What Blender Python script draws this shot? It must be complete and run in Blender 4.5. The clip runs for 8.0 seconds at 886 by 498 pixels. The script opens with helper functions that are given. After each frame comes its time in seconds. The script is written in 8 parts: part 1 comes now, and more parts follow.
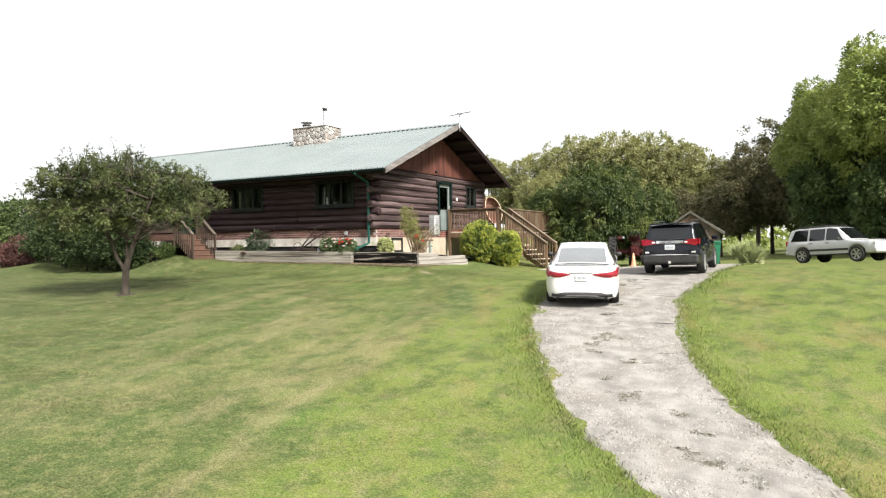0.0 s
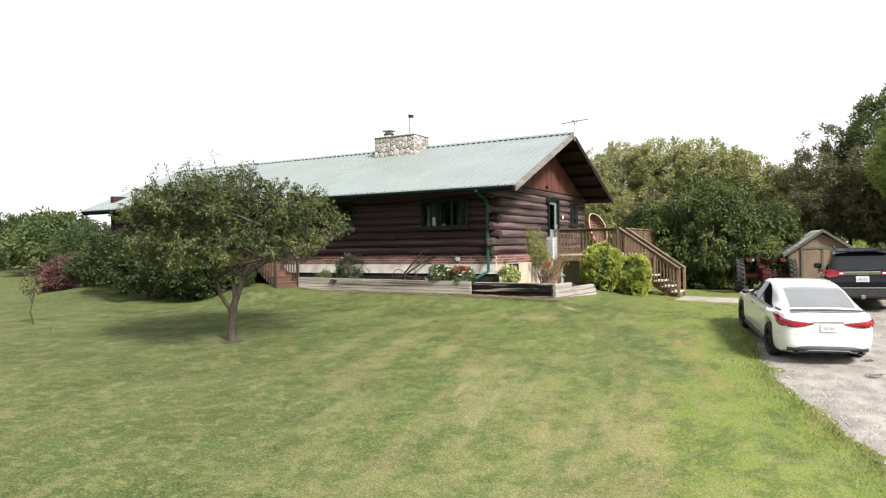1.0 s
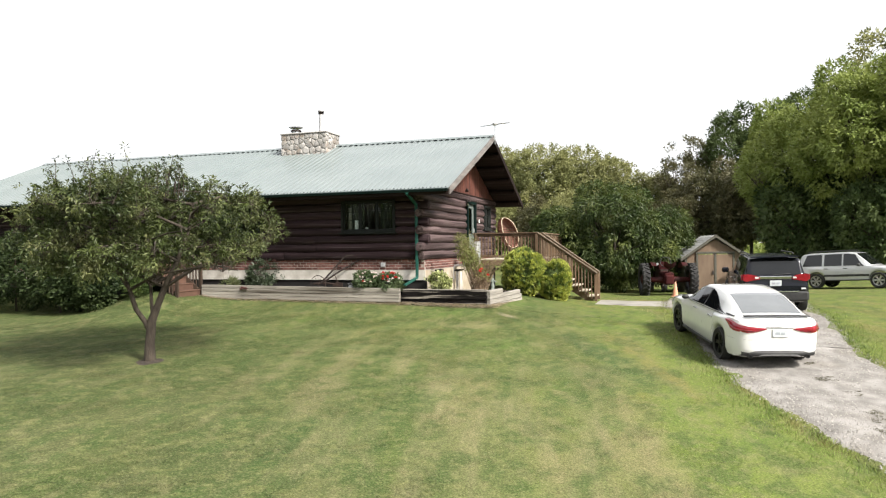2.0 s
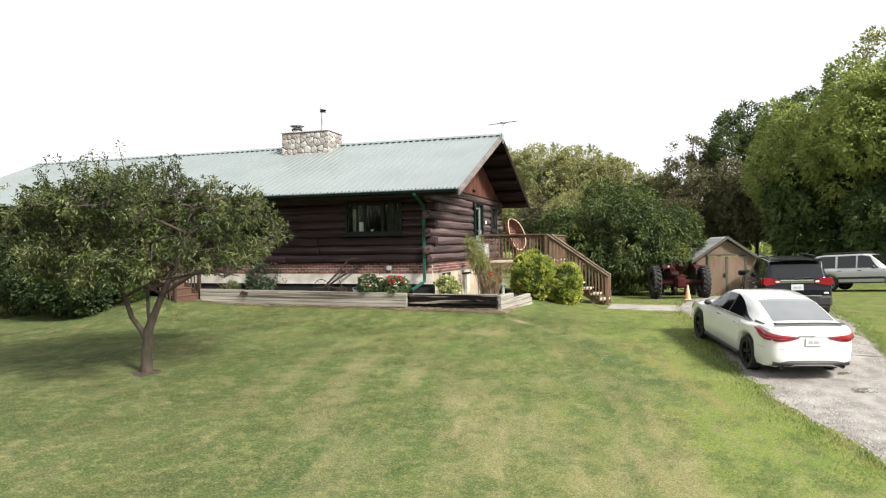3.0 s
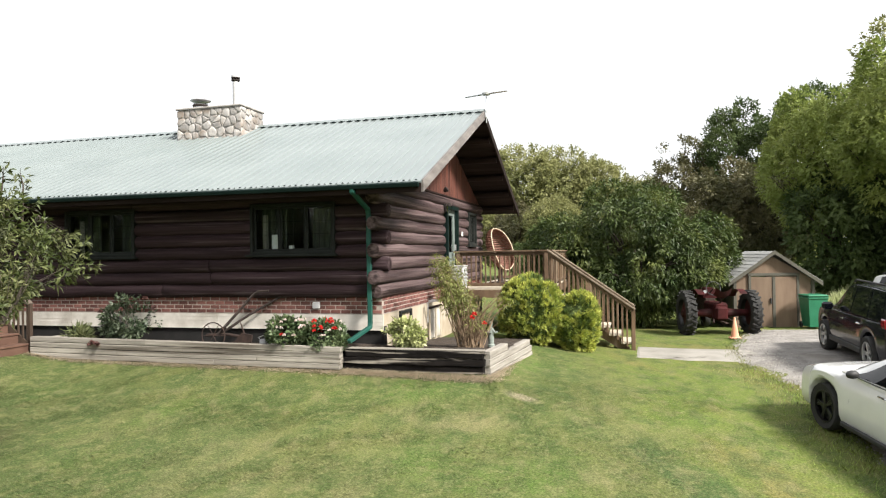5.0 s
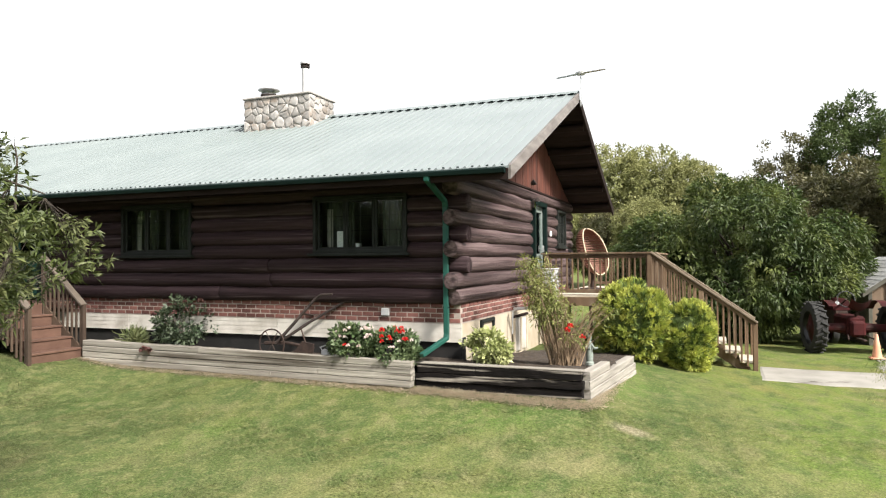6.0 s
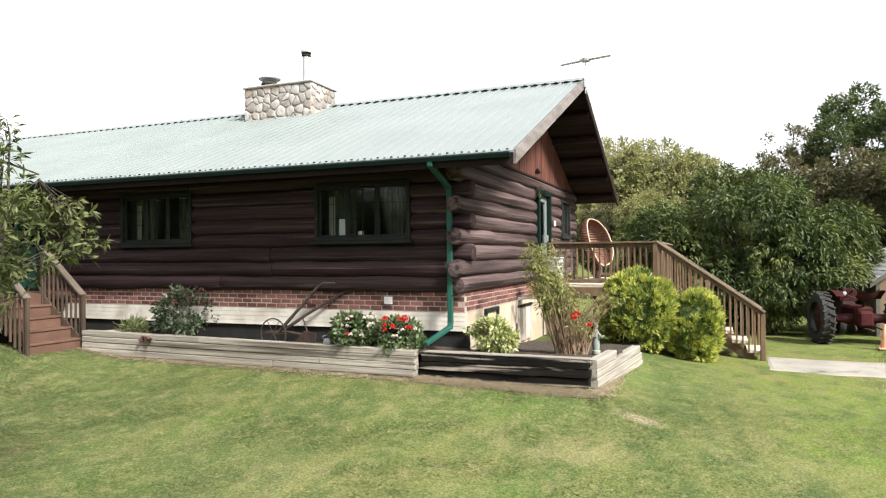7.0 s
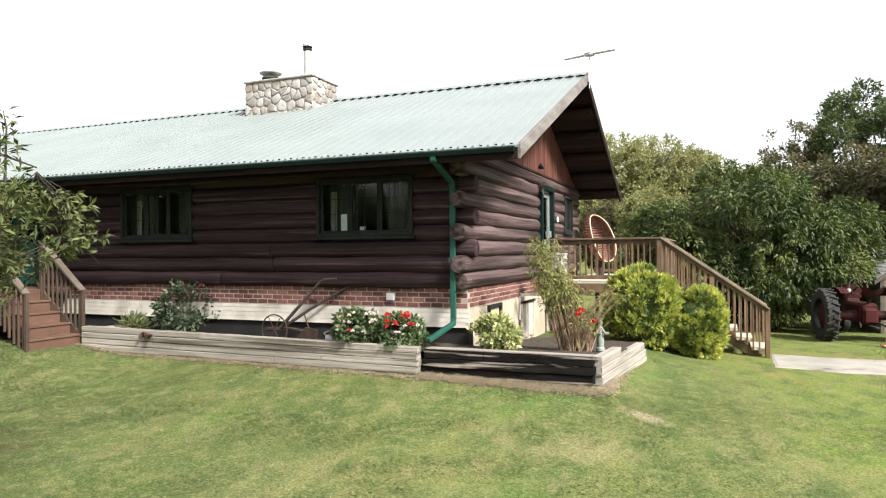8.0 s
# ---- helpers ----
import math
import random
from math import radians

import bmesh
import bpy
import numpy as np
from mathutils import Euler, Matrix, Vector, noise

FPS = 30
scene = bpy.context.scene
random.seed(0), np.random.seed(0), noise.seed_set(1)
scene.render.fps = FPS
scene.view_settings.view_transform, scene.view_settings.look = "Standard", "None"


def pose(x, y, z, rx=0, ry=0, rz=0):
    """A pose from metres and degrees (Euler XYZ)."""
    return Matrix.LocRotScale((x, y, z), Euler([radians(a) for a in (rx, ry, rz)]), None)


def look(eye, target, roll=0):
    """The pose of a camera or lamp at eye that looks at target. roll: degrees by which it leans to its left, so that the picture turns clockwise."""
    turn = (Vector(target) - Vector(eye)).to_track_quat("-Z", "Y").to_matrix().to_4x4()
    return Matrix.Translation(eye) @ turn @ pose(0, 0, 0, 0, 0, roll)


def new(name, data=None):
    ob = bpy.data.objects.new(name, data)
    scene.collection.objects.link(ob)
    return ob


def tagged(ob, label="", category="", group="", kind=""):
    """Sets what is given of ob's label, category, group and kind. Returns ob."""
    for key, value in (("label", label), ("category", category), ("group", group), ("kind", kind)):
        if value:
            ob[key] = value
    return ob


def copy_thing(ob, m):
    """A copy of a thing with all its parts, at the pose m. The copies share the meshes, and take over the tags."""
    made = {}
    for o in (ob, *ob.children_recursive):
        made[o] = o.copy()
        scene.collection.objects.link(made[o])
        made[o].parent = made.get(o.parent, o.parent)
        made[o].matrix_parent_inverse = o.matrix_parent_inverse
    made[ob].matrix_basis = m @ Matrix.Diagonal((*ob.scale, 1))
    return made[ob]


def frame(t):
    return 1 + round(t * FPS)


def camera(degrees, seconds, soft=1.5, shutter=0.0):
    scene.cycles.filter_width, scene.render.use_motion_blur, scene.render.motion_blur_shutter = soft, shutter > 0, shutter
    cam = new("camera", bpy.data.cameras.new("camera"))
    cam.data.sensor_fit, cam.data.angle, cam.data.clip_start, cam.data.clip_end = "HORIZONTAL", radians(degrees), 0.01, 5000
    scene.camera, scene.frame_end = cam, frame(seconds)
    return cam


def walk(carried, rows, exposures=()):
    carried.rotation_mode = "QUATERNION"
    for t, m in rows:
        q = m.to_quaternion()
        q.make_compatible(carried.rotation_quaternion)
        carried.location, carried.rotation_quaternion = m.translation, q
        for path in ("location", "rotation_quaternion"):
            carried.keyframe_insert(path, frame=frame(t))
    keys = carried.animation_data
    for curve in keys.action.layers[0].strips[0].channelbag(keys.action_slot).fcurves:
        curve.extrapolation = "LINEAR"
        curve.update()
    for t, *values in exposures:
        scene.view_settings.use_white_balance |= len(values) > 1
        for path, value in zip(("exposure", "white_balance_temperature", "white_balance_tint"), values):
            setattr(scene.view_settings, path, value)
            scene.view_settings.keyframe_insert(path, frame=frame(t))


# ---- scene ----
cam = camera(66.0, 8.0, soft=1.2)
PATH = [
    (0, (12.389, -19.899, 0.682), (11.403, -18.159, 0.664), -0.7),
    (0.3, (10.418, -19.663, 0.616), (9.437, -17.92, 0.599), -0.7),
    (0.5, (9.233, -19.409, 0.755), (8.251, -17.667, 0.743), -0.8),
    (0.7, (8.279, -19.25, 1.041), (7.297, -17.508, 1.031), -0.9),
    (1, (7.068, -19.029, 1.47), (6.088, -17.286, 1.466), -0.8),
    (1.2, (6.441, -18.938, 1.603), (5.459, -17.195, 1.601), -0.7),
    (1.5, (5.667, -18.869, 1.62), (4.718, -17.109, 1.621), -0.7),
    (1.6, (5.53, -18.86, 1.63), (4.665, -17.057, 1.626), -0.7),
    (1.7, (5.377, -18.832, 1.637), (4.61, -16.985, 1.631), -0.8),
    (1.8, (5.222, -18.869, 1.641), (4.527, -16.994, 1.632), -0.8),
    (2, (4.891, -18.931, 1.617), (4.272, -17.03, 1.611), -0.7),
    (2.2, (4.833, -18.914, 1.631), (4.209, -17.014, 1.625), -0.7),
    (3.3, (4.097, -17.653, 1.763), (3.509, -15.742, 1.757), -0.8),
    (3.5, (3.969, -17.062, 1.816), (3.409, -15.142, 1.812), -0.9),
    (4, (3.458, -15.544, 1.927), (2.94, -13.612, 1.927), -0.9),
    (4.2, (3.176, -14.847, 1.984), (2.665, -12.913, 1.982), -0.9),
    (5.3, (2.157, -10.75, 2.099), (1.606, -8.827, 2.122), -1.0),
    (5.4, (2.038, -10.577, 2.12), (1.424, -8.674, 2.141), -1.0),
    (5.5, (1.963, -10.334, 2.086), (1.269, -8.458, 2.115), -0.9),
    (5.7, (1.912, -9.999, 2.046), (1.169, -8.142, 2.078), -0.6),
    (6, (1.803, -9.779, 1.951), (1.058, -7.923, 1.986), -0.4),
    (6.5, (1.738, -9.654, 1.875), (0.991, -7.799, 1.901), -0.4),
    (7, (1.701, -9.628, 1.823), (0.952, -7.774, 1.845), -0.5),
    (7.5, (1.704, -9.671, 1.786), (0.955, -7.817, 1.807), -0.4),
    (8, (1.62, -9.541, 1.816), (0.87, -7.687, 1.827), -0.4),
]
walk(cam, [(t, look(eye, target, roll)) for t, eye, target, roll in PATH], exposures=[(0, 0.9), (2, 0.8), (4, 0.82), (5.5, 0.93), (8, 1.06)])

# ---- world, sun ----
world = bpy.data.worlds.new("overcast_sky")
scene.world = world
world.use_nodes = True
wn, wl = world.node_tree.nodes, world.node_tree.links
wn.clear()
SUN_DIR = Vector((1.0, -0.48, 0.98)).normalized()
sky = wn.new("ShaderNodeTexSky")
sky.sky_type = "NISHITA"
sky.sun_disc = False
sky.sun_elevation = math.asin(SUN_DIR.z)
sky.sun_rotation = math.atan2(SUN_DIR.x, SUN_DIR.y)
sky.dust_density = 4.0
sky_bg = wn.new("ShaderNodeBackground")
sky_bg.inputs[1].default_value = 0.1
wl.new(sky.outputs[0], sky_bg.inputs[0])
w_co = wn.new("ShaderNodeTexCoord")
w_map = wn.new("ShaderNodeMapping")
w_map.inputs["Scale"].default_value = (1.2, 1.2, 4.0)
wl.new(w_co.outputs["Generated"], w_map.inputs[0])
w_noise = wn.new("ShaderNodeTexNoise")
w_noise.inputs["Scale"].default_value = 1.6
w_noise.inputs["Detail"].default_value = 5.0
wl.new(w_map.outputs[0], w_noise.inputs[0])
w_ramp = wn.new("ShaderNodeValToRGB")
w_ramp.color_ramp.elements[0].position, w_ramp.color_ramp.elements[0].color = 0.3, (0.95, 0.965, 0.98, 1)
w_ramp.color_ramp.elements[1].position, w_ramp.color_ramp.elements[1].color = 0.55, (1.0, 1.0, 1.0, 1)
wl.new(w_noise.outputs[0], w_ramp.inputs[0])
cloud_bg = wn.new("ShaderNodeBackground")
cloud_bg.inputs[1].default_value = 0.74
wl.new(w_ramp.outputs[0], cloud_bg.inputs[0])
w_mix = wn.new("ShaderNodeMixShader")
w_mix.inputs[0].default_value = 0.85
wl.new(sky_bg.outputs[0], w_mix.inputs[1])
wl.new(cloud_bg.outputs[0], w_mix.inputs[2])
w_out = wn.new("ShaderNodeOutputWorld")
wl.new(w_mix.outputs[0], w_out.inputs[0])

sun = new("sun", bpy.data.lights.new("sun", "SUN"))
sun.data.energy, sun.data.angle, sun.data.color = 5.0, radians(11), (1.0, 0.955, 0.88)
sun.matrix_world = look(tuple(SUN_DIR * 60), (0, 0, 0))


# ---- materials ----
def mat(name, c1, c2=None, scale=6.0, rough=0.75, bump=0.25, bscale=None, metal=0.0, island=0.0, objrand=0.0,
        stretch=(1, 1, 1), c3=None, scale3=0.8, lo3=0.5, hi3=0.65, trans=0.0, spec=0.5, coat=0.0, dist=0.01, detail=5.0, rows=None):
    """A node material: two tones mixed by noise, a third in patches, tint per island or object, bump."""
    m = bpy.data.materials.new(name)
    m.use_nodes = True
    n, l = m.node_tree.nodes, m.node_tree.links
    p = n["Principled BSDF"]
    co = n.new("ShaderNodeTexCoord")
    mp = n.new("ShaderNodeMapping")
    mp.inputs["Scale"].default_value = stretch
    l.new(co.outputs["Object"], mp.inputs[0])
    c2 = c2 or tuple(v * 0.8 for v in c1)
    nz = n.new("ShaderNodeTexNoise")
    nz.inputs["Scale"].default_value, nz.inputs["Detail"].default_value = scale, detail
    l.new(mp.outputs[0], nz.inputs[0])
    r = n.new("ShaderNodeValToRGB")
    r.color_ramp.elements[0].position, r.color_ramp.elements[0].color = 0.35, (*c1, 1)
    r.color_ramp.elements[1].position, r.color_ramp.elements[1].color = 0.65, (*c2, 1)
    l.new(nz.outputs[0], r.inputs[0])
    col = r.outputs[0]
    if c3:
        n3 = n.new("ShaderNodeTexNoise")
        n3.inputs["Scale"].default_value, n3.inputs["Detail"].default_value = scale3, 6.0
        if rows:
            turn, mp3 = n.new("ShaderNodeMapping"), n.new("ShaderNodeMapping")
            turn.inputs["Rotation"].default_value[2] = radians(rows[0])
            mp3.inputs["Scale"].default_value = rows[1]
            l.new(co.outputs["Object"], turn.inputs[0])
            l.new(turn.outputs[0], mp3.inputs[0])
            l.new(mp3.outputs[0], n3.inputs[0])
        else:
            l.new(mp.outputs[0], n3.inputs[0])
        mr = n.new("ShaderNodeMapRange")
        mr.inputs[1].default_value, mr.inputs[2].default_value = lo3, hi3
        l.new(n3.outputs[0], mr.inputs[0])
        mx = n.new("ShaderNodeMixRGB")
        l.new(mr.outputs[0], mx.inputs[0])
        l.new(col, mx.inputs[1])
        mx.inputs[2].default_value = (*c3, 1)
        col = mx.outputs[0]
    if island or objrand:
        if island:
            src = n.new("ShaderNodeNewGeometry").outputs["Random Per Island"]
        else:
            src = n.new("ShaderNodeObjectInfo").outputs["Random"]
        amount = island or objrand
        mr = n.new("ShaderNodeMapRange")
        mr.inputs[3].default_value, mr.inputs[4].default_value = 1 - amount, 1 + amount
        l.new(src, mr.inputs[0])
        hs = n.new("ShaderNodeHueSaturation")
        l.new(mr.outputs[0], hs.inputs["Value"])
        l.new(col, hs.inputs["Color"])
        col = hs.outputs[0]
    l.new(col, p.inputs["Base Color"])
    p.inputs["Roughness"].default_value = rough
    p.inputs["Metallic"].default_value = metal
    p.inputs["Specular IOR Level"].default_value = spec
    p.inputs["Coat Weight"].default_value = coat
    p.inputs["Coat Roughness"].default_value = 0.05
    if bump:
        nb = n.new("ShaderNodeTexNoise")
        nb.inputs["Scale"].default_value, nb.inputs["Detail"].default_value = bscale or scale * 4, 6.0
        l.new(mp.outputs[0], nb.inputs[0])
        bp = n.new("ShaderNodeBump")
        bp.inputs["Strength"].default_value, bp.inputs["Distance"].default_value = bump, dist
        l.new(nb.outputs[0], bp.inputs["Height"])
        l.new(bp.outputs[0], p.inputs["Normal"])
    if trans:
        t = n.new("ShaderNodeBsdfTranslucent")
        l.new(col, t.inputs[0])
        mxs = n.new("ShaderNodeMixShader")
        mxs.inputs[0].default_value = trans
        l.new(p.outputs[0], mxs.inputs[1])
        l.new(t.outputs[0], mxs.inputs[2])
        l.new(mxs.outputs[0], n["Material Output"].inputs[0])
    return m


def lawn_mat(name, blade):
    """Mown grass: green and straw patches at three sizes, a lusher edge by the drive, fine grain."""
    m = bpy.data.materials.new(name)
    m.use_nodes = True
    n, l = m.node_tree.nodes, m.node_tree.links
    p = n["Principled BSDF"]
    co = n.new("ShaderNodeTexCoord").outputs["Object"]

    def noise_at(scale, stretch, turn=0.0, detail=4.0):
        a, b, nz = n.new("ShaderNodeMapping"), n.new("ShaderNodeMapping"), n.new("ShaderNodeTexNoise")
        a.inputs["Rotation"].default_value[2] = radians(turn)
        b.inputs["Scale"].default_value = stretch
        nz.inputs["Scale"].default_value, nz.inputs["Detail"].default_value = scale, detail
        l.new(co, a.inputs[0])
        l.new(a.outputs[0], b.inputs[0])
        l.new(b.outputs[0], nz.inputs[0])
        return nz.outputs[0]

    def span(src, lo, hi, top=1.0):
        r = n.new("ShaderNodeMapRange")
        r.inputs[1].default_value, r.inputs[2].default_value, r.inputs[4].default_value = lo, hi, top
        l.new(src, r.inputs[0])
        return r.outputs[0]

    def blend(fac, a, b):
        x = n.new("ShaderNodeMixRGB")
        l.new(fac, x.inputs[0])
        for k, v in ((1, a), (2, b)):
            if isinstance(v, tuple):
                x.inputs[k].default_value = (*v, 1)
            else:
                l.new(v, x.inputs[k])
        return x.outputs[0]

    def times(a, b):
        x = n.new("ShaderNodeMath")
        x.operation = "MULTIPLY"
        l.new(a, x.inputs[0])
        l.new(b, x.inputs[1])
        return x.outputs[0]
    g = 1.03 if blade else 0.855

    def tone(r_, g_, b_):
        return (r_ * g * 1.04, g_ * g, b_ * g * 0.96)
    xyz = n.new("ShaderNodeSeparateXYZ")
    l.new(co, xyz.inputs[0])
    col = blend(span(noise_at(0.5, (1, 0.6, 1)), 0.35, 0.65), tone(0.09, 0.118, 0.037), tone(0.135, 0.15, 0.055))
    # fresh green and dull dark patches
    col = blend(span(noise_at(0.42, (1, 1, 1), 75, 4.0), 0.5, 0.6, 0.75), col, tone(0.08, 0.142, 0.032))
    col = blend(span(noise_at(0.75, (1, 1, 1), 40, 5.0), 0.52, 0.64, 0.6), col, tone(0.056, 0.09, 0.032))
    # mowing swaths run up the slope: straw-dry strips between greener ones, fading out near the house
    near = span(xyz.outputs[1], -2.0, -7.0)
    straw = span(noise_at(0.8, (1.0, 0.22, 1.0), -12.0, 10.0), 0.42, 0.62, 0.75)
    col = blend(times(straw, near), col, tone(0.205, 0.186, 0.1))
    col = blend(span(noise_at(1.15, (1.0, 0.09, 1.0), -10.0, 7.0), 0.48, 0.57, 0.75), col, tone(0.066, 0.1, 0.031))
    col = blend(times(span(noise_at(1.3, (1.0, 0.09, 1.0), -13.0, 8.0), 0.5, 0.62, 0.65), near), col, tone(0.235, 0.212, 0.122))
    # yellower growth on both sides of the driveway, with rusty dry streaks in it
    lean = n.new("ShaderNodeVectorMath")
    lean.operation = "DOT_PRODUCT"
    lean.inputs[1].default_value = (1.0, 0.3, 0.0)
    l.new(co, lean.inputs[0])
    wob = n.new("ShaderNodeMath")
    wob.operation = "MULTIPLY_ADD"
    wob.inputs[1].default_value = 3.0
    l.new(noise_at(0.55, (1, 1, 1), 15, 4.0), wob.inputs[0])
    l.new(lean.outputs["Value"], wob.inputs[2])
    verge = span(wob.outputs[0], 3.7, 4.5, 0.85)
    col = blend(verge, col, blend(span(noise_at(0.9, (1, 0.3, 1), -25, 5.0), 0.5, 0.62, 0.8), tone(0.132, 0.178, 0.04), tone(0.19, 0.17, 0.066)))
    col = blend(times(verge, span(noise_at(1.6, (1, 0.5, 1), -25, 4.0), 0.52, 0.6, 0.6)), col, tone(0.085, 0.14, 0.03))
    # darker tone along a slanting gradient, towards the far side
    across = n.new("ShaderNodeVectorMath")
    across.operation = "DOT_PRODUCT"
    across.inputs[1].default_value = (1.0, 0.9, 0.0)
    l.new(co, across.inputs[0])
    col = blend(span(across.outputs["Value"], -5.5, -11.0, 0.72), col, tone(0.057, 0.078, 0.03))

    def spot(cx, cy, turn, long, wide, top, colour, rag=0.9):
        """A ragged oval of another growth: its middle, turn, half length and half width."""
        a, b, c = [n.new("ShaderNodeMapping") for _ in range(3)]
        r = n.new("ShaderNodeVectorMath")
        r.operation = "LENGTH"
        a.inputs["Location"].default_value = (-cx, -cy, 0)
        b.inputs["Rotation"].default_value[2] = radians(-turn)
        c.inputs["Scale"].default_value = (1 / long, 1 / wide, 0)
        for src, dst in ((co, a), (a.outputs[0], b), (b.outputs[0], c), (c.outputs[0], r)):
            l.new(src, dst.inputs[0])
        w = n.new("ShaderNodeMath")
        w.operation, w.inputs[1].default_value = "MULTIPLY_ADD", rag
        l.new(noise_at(2.4, (1, 1, 1), 33, 5.0), w.inputs[0])
        l.new(r.outputs["Value"], w.inputs[2])
        return blend(span(w.outputs[0], 1.0 + rag / 2, 0.45 + rag / 2, top), col, colour)
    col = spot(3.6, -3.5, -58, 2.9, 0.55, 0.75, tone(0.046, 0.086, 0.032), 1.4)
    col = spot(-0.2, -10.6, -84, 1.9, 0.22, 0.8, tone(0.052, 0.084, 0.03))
    col = spot(0.72, -0.48, -20, 0.42, 0.19, 0.9, tone(0.27, 0.245, 0.17), 0.6)
    col = spot(0.1, -1.75, 10, 0.9, 0.5, 0.55, tone(0.22, 0.2, 0.11))
    col = blend(span(noise_at(2.2, (1, 0.7, 1), 10, 9.0), 0.49, 0.6, 0.65), col, tone(0.058, 0.092, 0.03))
    col = blend(span(noise_at(6.0, (1, 0.7, 1), 55, 9.0), 0.5, 0.64, 0.5), col, tone(0.17, 0.18, 0.075))
    col = blend(span(noise_at(3.4, (1.0, 0.55, 1.0), -22.7, 8.0), 0.54, 0.68, 0.4), col, tone(0.2, 0.188, 0.1))
    col = blend(span(noise_at(15.0, (1, 1, 1), 20, 8.0), 0.44, 0.62, 0.25), col, tone(0.064, 0.09, 0.03))
    col = blend(span(noise_at(22.0, (1, 1, 1), 70, 8.0), 0.5, 0.66, 0.32), col, tone(0.22, 0.222, 0.115))
    # the fine grain of leaf tips and gaps
    grain = n.new("ShaderNodeMapRange")
    grain.inputs[1].default_value, grain.inputs[2].default_value = 0.32, 0.68
    grain.inputs[3].default_value, grain.inputs[4].default_value = 0.62, 1.38
    l.new(noise_at(42.0, (1, 1, 1), 12, 4.0), grain.inputs[0])
    tips = n.new("ShaderNodeHueSaturation")
    l.new(grain.outputs[0], tips.inputs["Value"])
    l.new(col, tips.inputs["Color"])
    col = tips.outputs[0]
    if blade:
        mr = n.new("ShaderNodeMapRange")
        mr.inputs[3].default_value, mr.inputs[4].default_value = 0.72, 1.3
        l.new(n.new("ShaderNodeNewGeometry").outputs["Random Per Island"], mr.inputs[0])
        hs = n.new("ShaderNodeHueSaturation")
        l.new(mr.outputs[0], hs.inputs["Value"])
        l.new(col, hs.inputs["Color"])
        col = hs.outputs[0]
    l.new(col, p.inputs["Base Color"])
    p.inputs["Roughness"].default_value = 0.6 if blade else 0.95
    p.inputs["Specular IOR Level"].default_value = 0.25 if blade else 0.1
    if blade:
        t, mx = n.new("ShaderNodeBsdfTranslucent"), n.new("ShaderNodeMixShader")
        l.new(col, t.inputs[0])
        mx.inputs[0].default_value = 0.2
        l.new(p.outputs[0], mx.inputs[1])
        l.new(t.outputs[0], mx.inputs[2])
        l.new(mx.outputs[0], n["Material Output"].inputs[0])
    else:
        bp = n.new("ShaderNodeBump")
        bp.inputs["Strength"].default_value, bp.inputs["Distance"].default_value = 0.3, 0.02
        l.new(noise_at(30.0, (1, 1, 1), 0, 6.0), bp.inputs["Height"])
        l.new(bp.outputs[0], p.inputs["Normal"])
    return m


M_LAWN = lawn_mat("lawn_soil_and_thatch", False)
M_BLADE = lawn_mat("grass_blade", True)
M_VERGE = mat("lush_verge_grass", (0.15, 0.23, 0.05), (0.25, 0.31, 0.08), scale=0.9, rough=0.6, bump=0, island=0.25, trans=0.5, c3=(0.3, 0.28, 0.13), scale3=0.5, lo3=0.55, hi3=0.7, spec=0.25)
M_GRAVEL = mat("pale_gravel", (0.175, 0.164, 0.153), (0.295, 0.28, 0.264), scale=2.6, rough=0.95, bump=0.8, bscale=45, c3=(0.2, 0.182, 0.16),
               scale3=0.9, lo3=0.55, hi3=0.75, dist=0.02, spec=0.2)
M_PEBBLE = mat("gravel_stone", (0.2, 0.186, 0.168), (0.29, 0.272, 0.248), scale=9, rough=0.9, bump=0.2, island=0.42)
M_CONCRETE = mat("worn_concrete", (0.2, 0.188, 0.165), (0.285, 0.268, 0.238), scale=1.6, rough=0.9, bump=0.4, bscale=30, c3=(0.07, 0.058, 0.048), scale3=1.1, lo3=0.58, hi3=0.64)
# pale streaks in the colour: cracks, and highlights along the log tops
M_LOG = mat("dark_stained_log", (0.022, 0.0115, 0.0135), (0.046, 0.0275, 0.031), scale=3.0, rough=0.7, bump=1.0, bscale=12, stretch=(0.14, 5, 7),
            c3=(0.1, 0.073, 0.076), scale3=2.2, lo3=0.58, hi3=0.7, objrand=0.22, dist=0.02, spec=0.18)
# gable logs in a paler tone than the front logs
M_LOG_G = mat("paler_gable_log", (0.05, 0.029, 0.03), (0.128, 0.091, 0.09), scale=3.0, rough=0.65, bump=1.0, bscale=12, stretch=(5, 0.14, 7),
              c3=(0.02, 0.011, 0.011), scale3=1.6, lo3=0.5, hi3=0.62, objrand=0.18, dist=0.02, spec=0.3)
M_CHINK = mat("dark_chinking", (0.02, 0.013, 0.011), rough=0.9, bump=0.3)
# red tone lowered to take in the shade under the gable overhang
M_REDBOARD = mat("red_stained_boards", (0.075, 0.023, 0.016), (0.125, 0.042, 0.028), scale=2.5, rough=0.7, bump=0.4, bscale=14, stretch=(3, 3, 0.35), objrand=0.2,
                 c3=(0.06, 0.02, 0.015), scale3=1.2)
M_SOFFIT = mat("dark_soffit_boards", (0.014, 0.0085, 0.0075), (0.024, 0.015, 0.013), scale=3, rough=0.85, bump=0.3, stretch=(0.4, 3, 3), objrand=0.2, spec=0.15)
M_ROOF = mat("pale_green_metal_roofing", (0.155, 0.182, 0.182), (0.178, 0.205, 0.204), scale=0.7, rough=0.34, bump=0.03, bscale=3, spec=0.6, coat=0.15)
